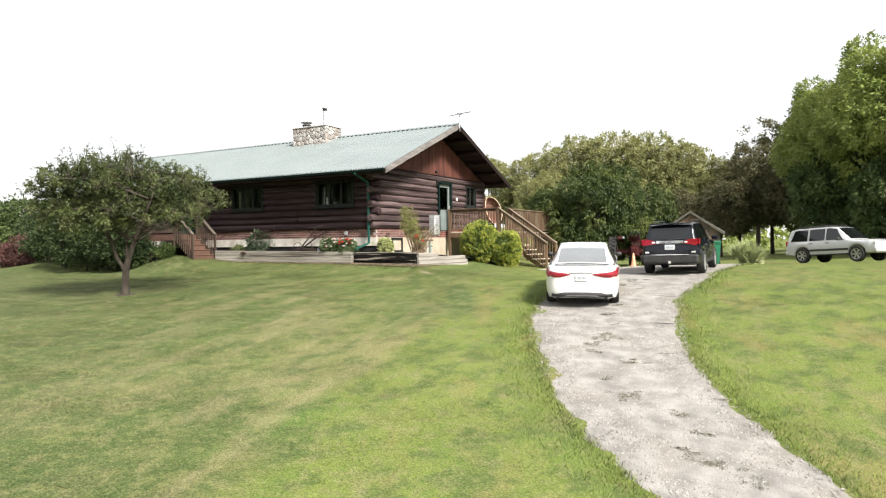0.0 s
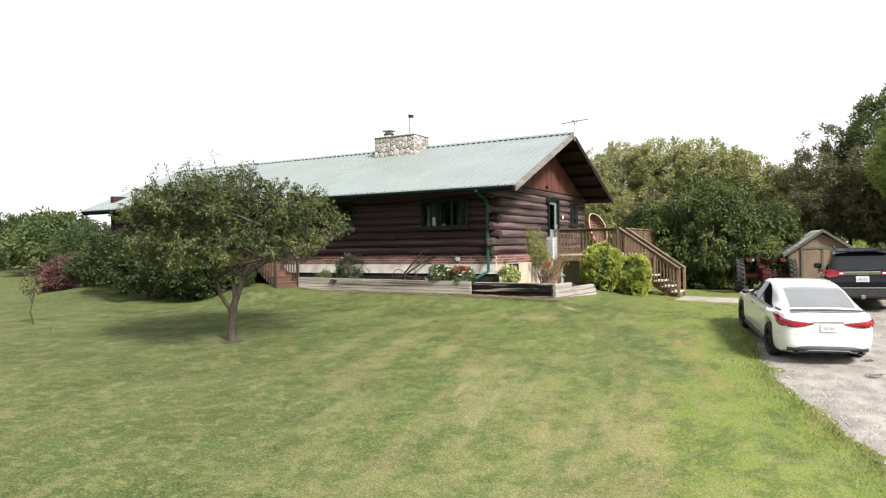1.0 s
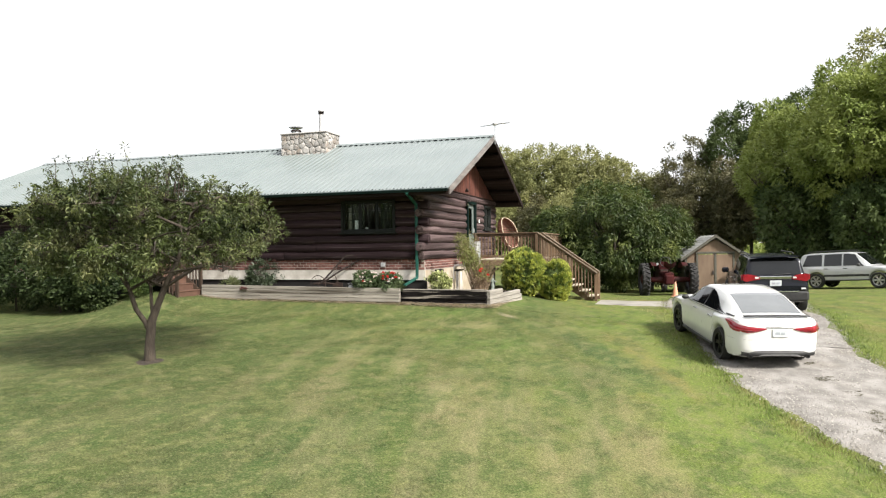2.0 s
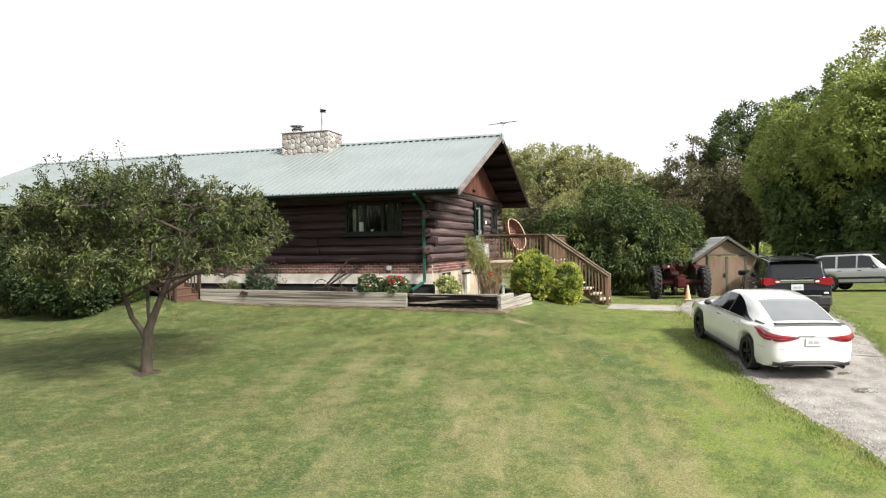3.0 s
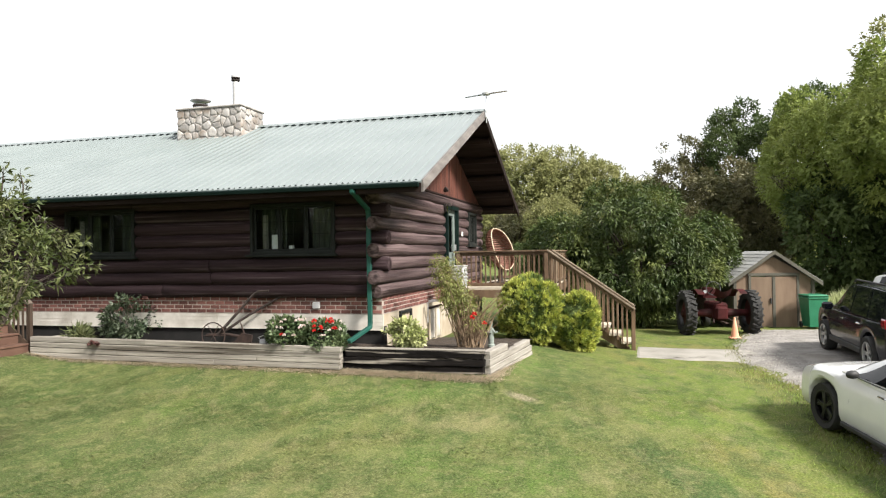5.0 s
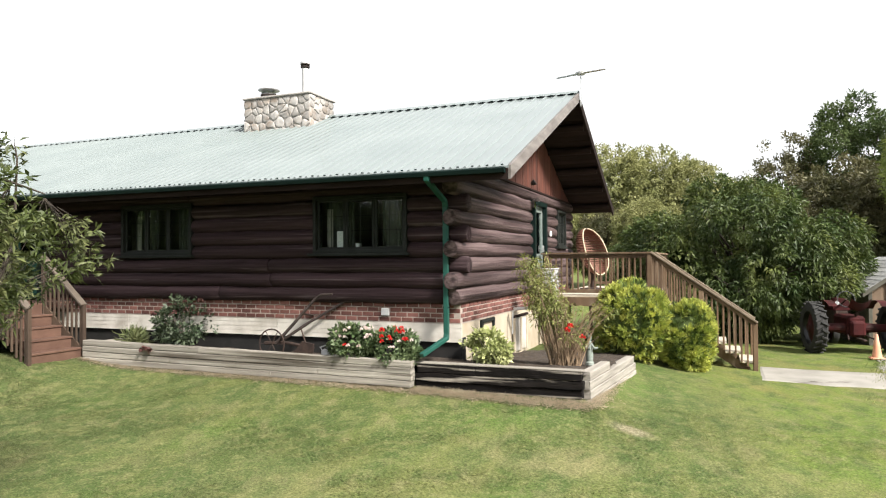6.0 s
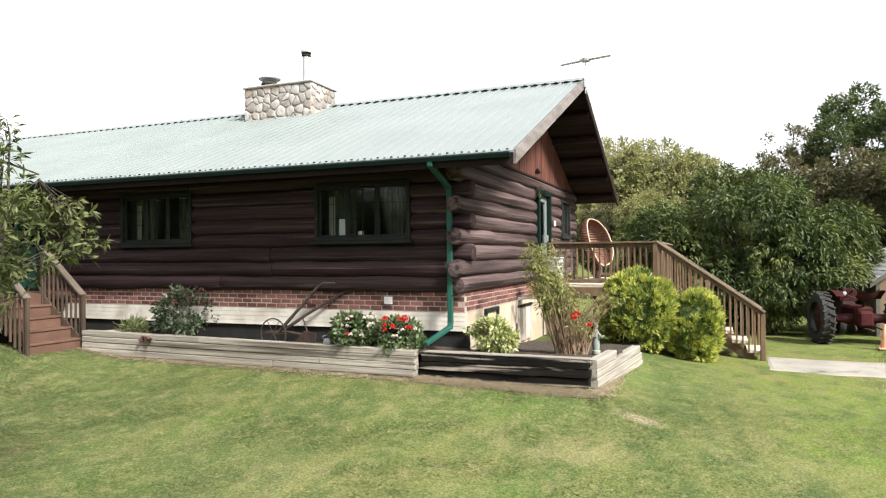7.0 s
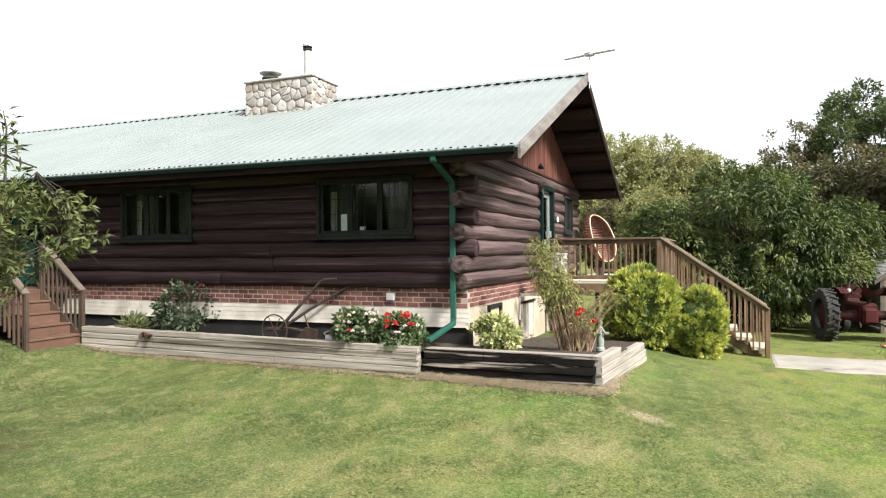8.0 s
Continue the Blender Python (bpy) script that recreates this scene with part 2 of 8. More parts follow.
M_GREEN = mat("dark_green_painted_metal", (0.0028, 0.0095, 0.0085), (0.0045, 0.014, 0.012), scale=4, rough=0.55, bump=0.05, spec=0.15)
M_TEAL = mat("green_painted_aluminium", (0.012, 0.064, 0.05), (0.016, 0.08, 0.063), scale=4, rough=0.45, bump=0.05, spec=0.3)
M_TRIMGREEN = mat("grey_green_window_paint", (0.015, 0.0168, 0.0155), (0.023, 0.0255, 0.0235), scale=5, rough=0.6, bump=0.1, spec=0.12)
M_BARGE = mat("weathered_barge_board", (0.14, 0.125, 0.12), (0.21, 0.19, 0.182), scale=3, rough=0.8, bump=0.4, stretch=(3, 0.6, 3), c3=(0.075, 0.06, 0.055), scale3=1.0, lo3=0.55, hi3=0.8)
M_BRICK = mat("red_brick", (0.125, 0.052, 0.043), (0.2, 0.092, 0.077), scale=9, rough=0.85, bump=0.4, bscale=60, objrand=0.42, c3=(0.12, 0.058, 0.052), scale3=3, spec=0.2)
M_BRICKS = mat("red_brick_far", (0.125, 0.046, 0.037), (0.2, 0.08, 0.063), scale=9, rough=0.85, bump=0.4, bscale=60, island=0.3, spec=0.2)
M_MORTAR = mat("brick_mortar", (0.28, 0.235, 0.21), (0.36, 0.305, 0.27), scale=8, rough=0.95, bump=0.3)
M_WHITEBLOCK = mat("white_painted_siding", (0.5, 0.465, 0.415), (0.64, 0.605, 0.555), scale=3.5, rough=0.75, bump=0.3, c3=(0.27, 0.235, 0.195), scale3=1.6, lo3=0.5, hi3=0.78)
M_BLACKBASE = mat("black_foundation_strip", (0.006, 0.0055, 0.0055), (0.012, 0.011, 0.0105), scale=5, rough=0.9, bump=0.4)
M_TANBASE = mat("tan_painted_block", (0.4, 0.34, 0.26), (0.47, 0.41, 0.32), scale=2.5, rough=0.8, bump=0.3, c3=(0.36, 0.29, 0.21), scale3=1.2)
M_GREYTIMBER = mat("silvered_timber", (0.19, 0.172, 0.15), (0.34, 0.315, 0.275), scale=2.2, rough=0.9, bump=0.8, bscale=14, stretch=(0.22, 3, 8), objrand=0.16,
                   c3=(0.085, 0.072, 0.058), scale3=1.3, lo3=0.54, hi3=0.68, dist=0.014, spec=0.2)
# return side's copy: grain turned, the sun's brightness put into its colour
M_GREYSIDE = mat("sunlit_side_timber", (0.23, 0.21, 0.187), (0.38, 0.355, 0.318), scale=2.2, rough=0.9, bump=0.7, bscale=14, stretch=(3, 0.22, 8), objrand=0.12,
                 c3=(0.13, 0.11, 0.09), scale3=1.1, lo3=0.56, hi3=0.72, dist=0.012, spec=0.2)
M_DARKTIMBER = mat("black_stained_timber", (0.004, 0.0034, 0.0034), (0.011, 0.009, 0.0082), scale=2.0, rough=0.85, bump=0.8, bscale=14, stretch=(0.3, 3, 7), objrand=0.25,
                   c3=(0.24, 0.215, 0.185), scale3=1.5, lo3=0.56, hi3=0.63, dist=0.014, spec=0.12)
M_SOIL = mat("dark_garden_mulch", (0.03, 0.022, 0.017), (0.06, 0.045, 0.033), scale=12, rough=1.0, bump=1.0, bscale=40, dist=0.03)
M_DECK = mat("brown_deck_wood", (0.082, 0.047, 0.025), (0.145, 0.092, 0.053), scale=3, rough=0.8, bump=0.4, stretch=(1, 1, 0.4), objrand=0.22, c3=(0.175, 0.132, 0.09), scale3=2)
M_DECKFLOOR = mat("pale_deck_boards", (0.42, 0.36, 0.28), (0.52, 0.46, 0.37), scale=3, rough=0.8, bump=0.3, objrand=0.12)
M_PORCHWOOD = mat("brown_porch_wood", (0.036, 0.022, 0.014), (0.068, 0.044, 0.029), scale=3, rough=0.8, bump=0.4, stretch=(1, 1, 0.4), objrand=0.22)
M_PORCHRAIL = mat("worn_porch_handrail", (0.075, 0.058, 0.045), (0.125, 0.1, 0.08), scale=3, rough=0.8, bump=0.3)
M_STEP = mat("redbrown_painted_steps", (0.08, 0.041, 0.028), (0.115, 0.062, 0.043), scale=3, rough=0.7, bump=0.3, objrand=0.1)
M_RAIL = mat("greyed_handrail_wood", (0.13, 0.097, 0.067), (0.2, 0.157, 0.114), scale=3, rough=0.8, bump=0.3, objrand=0.15)
M_CHIMSTONE = mat("fieldstone", (0.27, 0.258, 0.25), (0.44, 0.415, 0.39), scale=7, rough=0.9, bump=0.5, bscale=30, objrand=0.32, c3=(0.27, 0.225, 0.19), scale3=3, spec=0.2)
M_CHIMMORTAR = mat("chimney_mortar", (0.25, 0.232, 0.215), (0.33, 0.31, 0.288), scale=8, rough=0.95, bump=0.4)
M_FLUE = mat("pale_flue_metal", (0.4, 0.4, 0.41), (0.48, 0.48, 0.49), scale=6, rough=0.5, bump=0.05)
M_DOORPALE = mat("grey_green_storm_door", (0.14, 0.17, 0.16), (0.18, 0.21, 0.2), scale=4, rough=0.5, bump=0.05)
M_STEEL = mat("galvanised_steel", (0.45, 0.46, 0.47), (0.6, 0.61, 0.62), scale=6, rough=0.4, bump=0.05, metal=0.8)
M_WHITE = mat("white_paint", (0.76, 0.76, 0.74), (0.8, 0.8, 0.78), scale=3, rough=0.5, bump=0.05)
M_DARKIN = mat("dim_interior_wall", (0.1, 0.08, 0.065), (0.13, 0.105, 0.085), scale=2, rough=0.9, bump=0.1)
M_LACE = mat("off_white_lace", (0.3, 0.28, 0.24), (0.38, 0.36, 0.31), scale=12, rough=0.9, bump=0.2)
M_CURTAIN = mat("pale_green_curtain", (0.045, 0.05, 0.038), (0.07, 0.075, 0.058), scale=6, rough=0.9, bump=0.1)
M_BARK = mat("grey_brown_bark", (0.032, 0.024, 0.018), (0.064, 0.05, 0.038), scale=7, rough=0.95, bump=0.9, bscale=22, stretch=(2, 2, 0.6), dist=0.03)
M_APPLE = mat("apple_leaf", (0.02, 0.034, 0.009), (0.09, 0.112, 0.034), scale=1.1, rough=0.5, bump=0, island=0.38, trans=0.18, c3=(0.16, 0.163, 0.07), scale3=1.6, lo3=0.5, hi3=0.75, spec=0.3)
M_LEAF = mat("deep_green_leaf", (0.028, 0.053, 0.014), (0.078, 0.104, 0.028), scale=1.3, rough=0.55, bump=0, island=0.3, trans=0.25, spec=0.25)
# paler patches stand for sunlit clumps, put into the leaf colour
M_ROUND = mat("drooping_green_leaf", (0.03, 0.055, 0.014), (0.085, 0.112, 0.03), scale=1.3, rough=0.5, bump=0, island=0.34, trans=0.3, c3=(0.125, 0.145, 0.036), scale3=0.75, lo3=0.54, hi3=0.7, spec=0.35)
M_HEDGE = mat("hedgerow_leaf", (0.03, 0.05, 0.018), (0.066, 0.09, 0.032), scale=0.6, rough=0.6, bump=0, island=0.3, trans=0.22, spec=0.25)
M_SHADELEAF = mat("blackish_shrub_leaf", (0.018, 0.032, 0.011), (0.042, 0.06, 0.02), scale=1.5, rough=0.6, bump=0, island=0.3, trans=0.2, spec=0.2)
M_GOLDDEEP = mat("deep_green_thuja_spray", (0.06, 0.1, 0.022), (0.13, 0.175, 0.04), scale=4.0, rough=0.65, bump=0, island=0.3, trans=0.2)
M_OAK = mat("oak_leaf", (0.16, 0.21, 0.048), (0.28, 0.32, 0.088), scale=0.35, rough=0.6, bump=0, island=0.2, trans=0.3, spec=0.3)
M_OLIVE = mat("olive_leaf", (0.152, 0.168, 0.06), (0.285, 0.284, 0.118), scale=0.3, rough=0.6, bump=0, island=0.2, trans=0.3, spec=0.3)
M_RUST = mat("rusty_autumn_leaf", (0.07, 0.074, 0.028), (0.13, 0.115, 0.052), scale=0.4, rough=0.6, bump=0, island=0.25, trans=0.3)
M_DARKLEAF = mat("dark_shade_leaf", (0.05, 0.08, 0.025), (0.1, 0.132, 0.044), scale=0.5, rough=0.6, bump=0, island=0.25, trans=0.25, spec=0.25)
M_GOLD = mat("golden_thuja_spray", (0.24, 0.31, 0.056), (0.54, 0.55, 0.125), scale=4.0, rough=0.6, bump=0, island=0.35, trans=0.3)
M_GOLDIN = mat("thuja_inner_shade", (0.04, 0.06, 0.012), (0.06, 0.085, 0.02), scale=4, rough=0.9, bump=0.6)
M_BURGUNDY = mat("burgundy_leaf", (0.07, 0.028, 0.026), (0.13, 0.06, 0.05), scale=1.5, rough=0.55, bump=0, island=0.45, trans=0.25)


def glass_mat(name, tint=(0.9, 0.93, 0.92), rough=0.02):
    m = bpy.data.materials.new(name)
    m.use_nodes = True
    n, l = m.node_tree.nodes, m.node_tree.links
    n.remove(n["Principled BSDF"])
    tr, gl = n.new("ShaderNodeBsdfTransparent"), n.new("ShaderNodeBsdfGlossy")
    tr.inputs[0].default_value = (*tint, 1)
    gl.inputs["Roughness"].default_value = rough
    fr = n.new("ShaderNodeFresnel")
    fr.inputs[0].default_value = 1.3
    mx = n.new("ShaderNodeMixShader")
    l.new(fr.outputs[0], mx.inputs[0])
    l.new(tr.outputs[0], mx.inputs[1])
    l.new(gl.outputs[0], mx.inputs[2])
    l.new(mx.outputs[0], n["Material Output"].inputs[0])
    return m


M_GLASS = glass_mat("window_glass")


# ---- mesh building ----
class B:
    """Collects vertices and faces of one mesh."""

    def __init__(self):
        self.v, self.f = [], []

    def add(self, verts, faces, m=None):
        k = len(self.v)
        for p in verts:
            p = Vector(p)
            self.v.append(tuple(m @ p) if m else tuple(p))
        self.f += [tuple(i + k for i in q) for q in faces]
        return self

    def box(self, c, s, m=None, ch=0.0):
        """A box at c of size s, its edges chamfered by ch."""
        h = [a / 2 for a in s]
        if ch <= 0:
            vs = [(c[0] + x * h[0], c[1] + y * h[1], c[2] + z * h[2]) for x in (-1, 1) for y in (-1, 1) for z in (-1, 1)]
            return self.add(vs, [(0, 1, 3, 2), (4, 6, 7, 5), (0, 4, 5, 1), (2, 3, 7, 6), (0, 2, 6, 4), (1, 5, 7, 3)], m)
        ch = min(ch, min(h) * 0.9)
        vs, key = [], {}
        for sx in (-1, 1):
            for sy in (-1, 1):
                for sz in (-1, 1):
                    for ax in range(3):
                        q = [sx * (h[0] - ch), sy * (h[1] - ch), sz * (h[2] - ch)]
                        q[ax] = (sx, sy, sz)[ax] * h[ax]
                        key[sx, sy, sz, ax] = len(vs)
                        vs.append((c[0] + q[0], c[1] + q[1], c[2] + q[2]))
        fs = []
        for ax in range(3):
            a, b = [i for i in range(3) if i != ax]
            for sg in (-1, 1):
                ring = []
                for u, w in ((-1, -1), (1, -1), (1, 1), (-1, 1)):
                    t = [0, 0, 0]
                    t[ax], t[a], t[b] = sg, u, w
                    ring.append(key[t[0], t[1], t[2], ax])
                fs.append(tuple(ring))
        for ax in range(3):
            a, b = [i for i in range(3) if i != ax]
            for u in (-1, 1):
                for w in (-1, 1):
                    q = []
                    for e, face in ((-1, a), (1, a), (1, b), (-1, b)):
                        t = [0, 0, 0]
                        t[ax], t[a], t[b] = e, u, w
                        q.append(key[t[0], t[1], t[2], face])
                    fs.append(tuple(q))
        for sx in (-1, 1):
            for sy in (-1, 1):
                for sz in (-1, 1):
                    fs.append(tuple(key[sx, sy, sz, ax] for ax in range(3)))
        return self.add(vs, fs, m)

    def tube(self, pts, radii, n=10, caps=True, m=None):
        """A round bar along pts."""
        pts = [Vector(p) for p in pts]
        if not hasattr(radii, "__len__"):
            radii = [radii] * len(pts)
        vs, fs = [], []
        up = Vector((0.13, 0.21, 1)).normalized()
        for i, p in enumerate(pts):
            d = (pts[min(i + 1, len(pts) - 1)] - pts[max(i - 1, 0)]).normalized()
            if abs(d.dot(up)) > 0.96:
                up = Vector((1, 0.1, 0.05)).normalized()
            a = d.cross(up).normalized()
            b = d.cross(a)
            for k in range(n):
                t = 2 * math.pi * k / n
                vs.append(p + (a * math.cos(t) + b * math.sin(t)) * radii[i])
        for i in range(len(pts) - 1):
            for k in range(n):
                k2 = (k + 1) % n
                fs.append((i * n + k, i * n + k2, (i + 1) * n + k2, (i + 1) * n + k))
        if caps:
            fs.append(tuple(range(n - 1, -1, -1)))
            fs.append(tuple((len(pts) - 1) * n + k for k in range(n)))
        return self.add(vs, fs, m)

    def prism(self, poly, axis, a, b, m=None):
        """A polygon of two coordinates, extruded along an axis from a to b."""
        def at(p, t):
            return {"x": (t, p[0], p[1]), "y": (p[0], t, p[1]), "z": (p[0], p[1], t)}[axis]
        n = len(poly)
        vs = [at(p, a) for p in poly] + [at(p, b) for p in poly]
        fs = [tuple(range(n))[::-1], tuple(range(n, 2 * n))]
        fs += [(i, (i + 1) % n, n + (i + 1) % n, n + i) for i in range(n)]
        return self.add(vs, fs, m)

    def lathe(self, prof, n=20, m=None, caps=True):
        """Turns a profile of (radius, z) round z."""
        vs, fs = [], []
        for r, z in prof:
            for k in range(n):
                t = 2 * math.pi * k / n
                vs.append((r * math.cos(t), r * math.sin(t), z))
        for i in range(len(prof) - 1):
            for k in range(n):
                k2 = (k + 1) % n
                fs.append((i * n + k, i * n + k2, (i + 1) * n + k2, (i + 1) * n + k))
        if caps:
            fs.append(tuple(range(n - 1, -1, -1)))
            fs.append(tuple((len(prof) - 1) * n + k for k in range(n)))
        return self.add(vs, fs, m)

    def grid(self, nu, nv, fn, m=None, close=False):
        """A patch of nu by nv points, fn(i, j) giving each."""
        vs = [fn(i, j) for i in range(nu) for j in range(nv)]
        fs = [(i * nv + j, i * nv + j + 1, (i + 1) * nv + j + 1, (i + 1) * nv + j) for i in range(nu - 1) for j in range(nv - 1)]
        if close:
            fs += [(i * nv + nv - 1, i * nv, (i + 1) * nv, (i + 1) * nv + nv - 1) for i in range(nu - 1)]
        return self.add(vs, fs, m)

    def mesh(self, name, material, smooth=False):
        me = bpy.data.meshes.new(name)
        me.from_pydata(self.v, [], self.f)
        bm = bmesh.new()
        bm.from_mesh(me)
        bmesh.ops.recalc_face_normals(bm, faces=bm.faces)
        bm.to_mesh(me)
        bm.free()
        me.materials.append(material)
        if smooth:
            me.polygons.foreach_set("use_smooth", [True] * len(me.polygons))
            me.set_sharp_from_angle(angle=radians(smooth if smooth > 1 else 40))
        return me


def upright_normals(me, verts, lift=2.2):
    """Shades thin blades by the lie of the turf more than by their own faces."""
    tri = np.asarray(verts).reshape(-1, 3, 3)
    nr = np.cross(tri[:, 1] - tri[:, 0], tri[:, 2] - tri[:, 0])
    nr /= np.linalg.norm(nr, axis=1, keepdims=True) + 1e-9
    nr = nr + np.array([0, 0, lift])
    nr /= np.linalg.norm(nr, axis=1, keepdims=True)
    me.normals_split_custom_set_from_vertices(np.repeat(nr, 3, axis=0).astype(np.float32))
    return me


def fast_mesh(name, verts, faces, material):
    """A large mesh from arrays of points and of equal-sided faces."""
    me = bpy.data.meshes.new(name)
    nf, k = faces.shape
    me.vertices.add(len(verts))
    me.vertices.foreach_set("co", np.asarray(verts, dtype=np.float32).ravel())
    me.loops.add(nf * k)
    me.loops.foreach_set("vertex_index", faces.astype(np.int32).ravel())
    me.polygons.add(nf)
    me.polygons.foreach_set("loop_start", np.arange(0, nf * k, k, dtype=np.int32))
    me.update(calc_edges=True)
    me.validate()
    me.materials.append(material)
    return me


WORLD_BUILT = {}


def thing(name, label, category, m=None, group="", kind="", world_built=False):
    """An empty that holds a thing's parts. world_built: its parts' meshes are in world places."""
    ob = new(name)
    ob.matrix_basis = m or Matrix()
    ob.empty_display_size = 0.2
    tagged(ob, label, category, group, kind)
    if world_built:
        WORLD_BUILT[ob.name] = ob.matrix_basis.inverted()
    return ob


def part(name, b, material, parent, label="", smooth=False):
    """Links a mesh as one part under a thing or a part."""
    me = b.mesh(name, material, smooth) if isinstance(b, B) else b
    ob = new(name, me)
    ob.parent = parent
    if parent.name in WORLD_BUILT:
        ob.matrix_parent_inverse = WORLD_BUILT[parent.name]
    if label:
        ob["label"] = label
    return ob


def solid(name, b, material, label, category, group="", kind="", m=None, smooth=False):
    """A thing that is one mesh."""
    me = b.mesh(name, material, smooth) if isinstance(b, B) else b
    ob = new(name, me)
    if m:
        ob.matrix_basis = m
    return tagged(ob, label, category, group, kind)


# ---- the lie of the land ----
def land(x, y):
    """Height of the ground: a lawn that falls from the house towards the road."""
    x, y = np.asarray(x, dtype=float), np.asarray(y, dtype=float)
    dx = np.maximum(x, 0) + np.maximum(-22 - x, 0)
    dy = np.maximum(-y, 0) + np.maximum(y - 10, 0)
    d = np.hypot(dx, dy)
    X, Y = 16 * np.tanh(x / 16), 14 * np.tanh(y / 14)
    return (-0.5669 - 0.0148 * X + 0.03353 * Y - 0.000256 * X * X + 0.004652 * X * Y - 0.003527 * Y * Y
            + 0.4485 * np.exp(-d / 1.5) - 0.000244 * X * Y * Y + 0.000339 * X * X * Y
            + 0.1 * np.exp(-((x + 5) ** 2 / 60 + (y + 1) ** 2 / 6)) - 0.28 * np.exp(-((x - 13) ** 2 + (y - 17) ** 2) / 40)
            + 0.55 * np.exp(-((x + 10.5) ** 2 / 2.0 + (y + 1.5) ** 2 / 1.62)))


def gz(x, y):
    return float(land(x, y))


# driveway: centre, half width, by y
DRIVE = [(24.0, -24.0, 1.4), (17.5, -17.5, 1.25), (13.7, -13.7, 1.4), (11.55, -11.2, 1.25), (9.9, -9.1, 1.4), (8.75, -6.9, 1.45), (7.95, -4.7, 1.7),
         (7.3, -1.5, 1.75), (7.3, 2.0, 1.9), (7.0, 5.0, 2.15), (7.3, 8.0, 2.1), (7.7, 11.0, 1.6)]


def drive_at(s):
    """Centre, half width and direction at s from 0 to 1 along the driveway."""
    u = s * (len(DRIVE) - 1)
    i = min(int(u), len(DRIVE) - 2)
    f = u - i
    p = [Vector(DRIVE[max(0, min(len(DRIVE) - 1, i + k))]) for k in (-1, 0, 1, 2)]
    q = 0.5 * ((2 * p[1]) + (p[2] - p[0]) * f + (2 * p[0] - 5 * p[1] + 4 * p[2] - p[3]) * f * f + (3 * p[1] - p[0] - 3 * p[2] + p[3]) * f ** 3)
    d = (p[2] - p[0]) * 0.5
    return q, Vector((d.x, d.y, 0)).normalized()


DRIVE_LINE = np.array([tuple(drive_at(i / 200)[0]) for i in range(201)])


def off_drive(x, y):
    """Distance from the driveway's edge, negative on it."""
    x, y = np.asarray(x, dtype=float), np.asarray(y, dtype=float)
    best = np.full(x.shape, 1e9)
    for cx, cy, w in DRIVE_LINE:
        best = np.minimum(best, np.hypot(x - cx, y - cy) - w)
    return best


def make_ground():
    near = np.arange(-26, 26.01, 0.5)
    far = np.array([28, 31, 35, 40, 47, 56, 70, 90, 130, 200, 350, 700, 1400])
    xs = np.concatenate([-far[::-1], near, far]) - 2
    ys = np.concatenate([-far[::-1], near, far]) + 2
    X, Y = np.meshgrid(xs, ys, indexing="ij")
    Z = land(X, Y)
    rng = np.random.default_rng(3)
    Z = Z + rng.normal(0, 0.006, Z.shape)
    n, k = X.shape
    idx = np.arange(n * k).reshape(n, k)
    F = np.stack([idx[:-1, :-1], idx[1:, :-1], idx[1:, 1:], idx[:-1, 1:]], -1).reshape(-1, 4)
    me = fast_mesh("ground", np.stack([X, Y, Z], -1).reshape(-1, 3), F, M_LAWN)
    me.polygons.foreach_set("use_smooth", [True] * len(me.polygons))
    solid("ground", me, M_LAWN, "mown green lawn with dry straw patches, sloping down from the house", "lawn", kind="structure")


make_ground()


def make_drive():
    b = B()
    n, k = 260, 13
    rows = []
    for i in range(n):
        q, d = drive_at(i / (n - 1))
        side = Vector((d.y, -d.x, 0))
        row = []
        for j in range(k):
            u = 2 * j / (k - 1) - 1
            w = q.z * (1 + 0.1 * noise.noise((i * 0.13, 7 + (3 if u > 0 else 0), 1.7)) + 0.05 * noise.noise((i * 0.6, 2 + (5 if u > 0 else 0), 0.3)))
            p = Vector((q.x, q.y, 0)) + side * (u * w)
            crown = 0.02 - 0.035 * abs(u) ** 4 + 0.012 * noise.noise((p.x * 1.3, p.y * 1.3, 0))
            row.append((p.x, p.y, gz(p.x, p.y) + crown + 0.01))
        rows.append(row)
    b.grid(n, k, lambda i, j: rows[i][j])
    me = b.mesh("driveway", M_GRAVEL)
    me.polygons.foreach_set("use_smooth", [True] * len(me.polygons))
    solid("driveway", me, M_GRAVEL, "pale crushed gravel driveway with ragged grassy edges", "driveway", kind="structure")


make_drive()


# ---- the log house ----
RIDGE_Y, RIDGE_Z, PITCH = 5.12, 5.60, 0.4195
EAVE_F, EAVE_B, ROOF_L, ROOF_R = -0.28, 10.3, -22.0, -0.965
WALL_F, WALL_G, WALL_L, WALL_B = 0.56, -2.0, -21.2, 9.68
LOG_R, COURSE, LOG_Z0, COURSES = 0.138, 0.256, 1.245, 9


def roof_z(y):
    return RIDGE_Z - PITCH * abs(y - RIDGE_Y)


house = thing("log_house", "dark log house with pale green metal roof and brick skirt", "house", pose(-11.5, 5.1, 0.0), world_built=True)


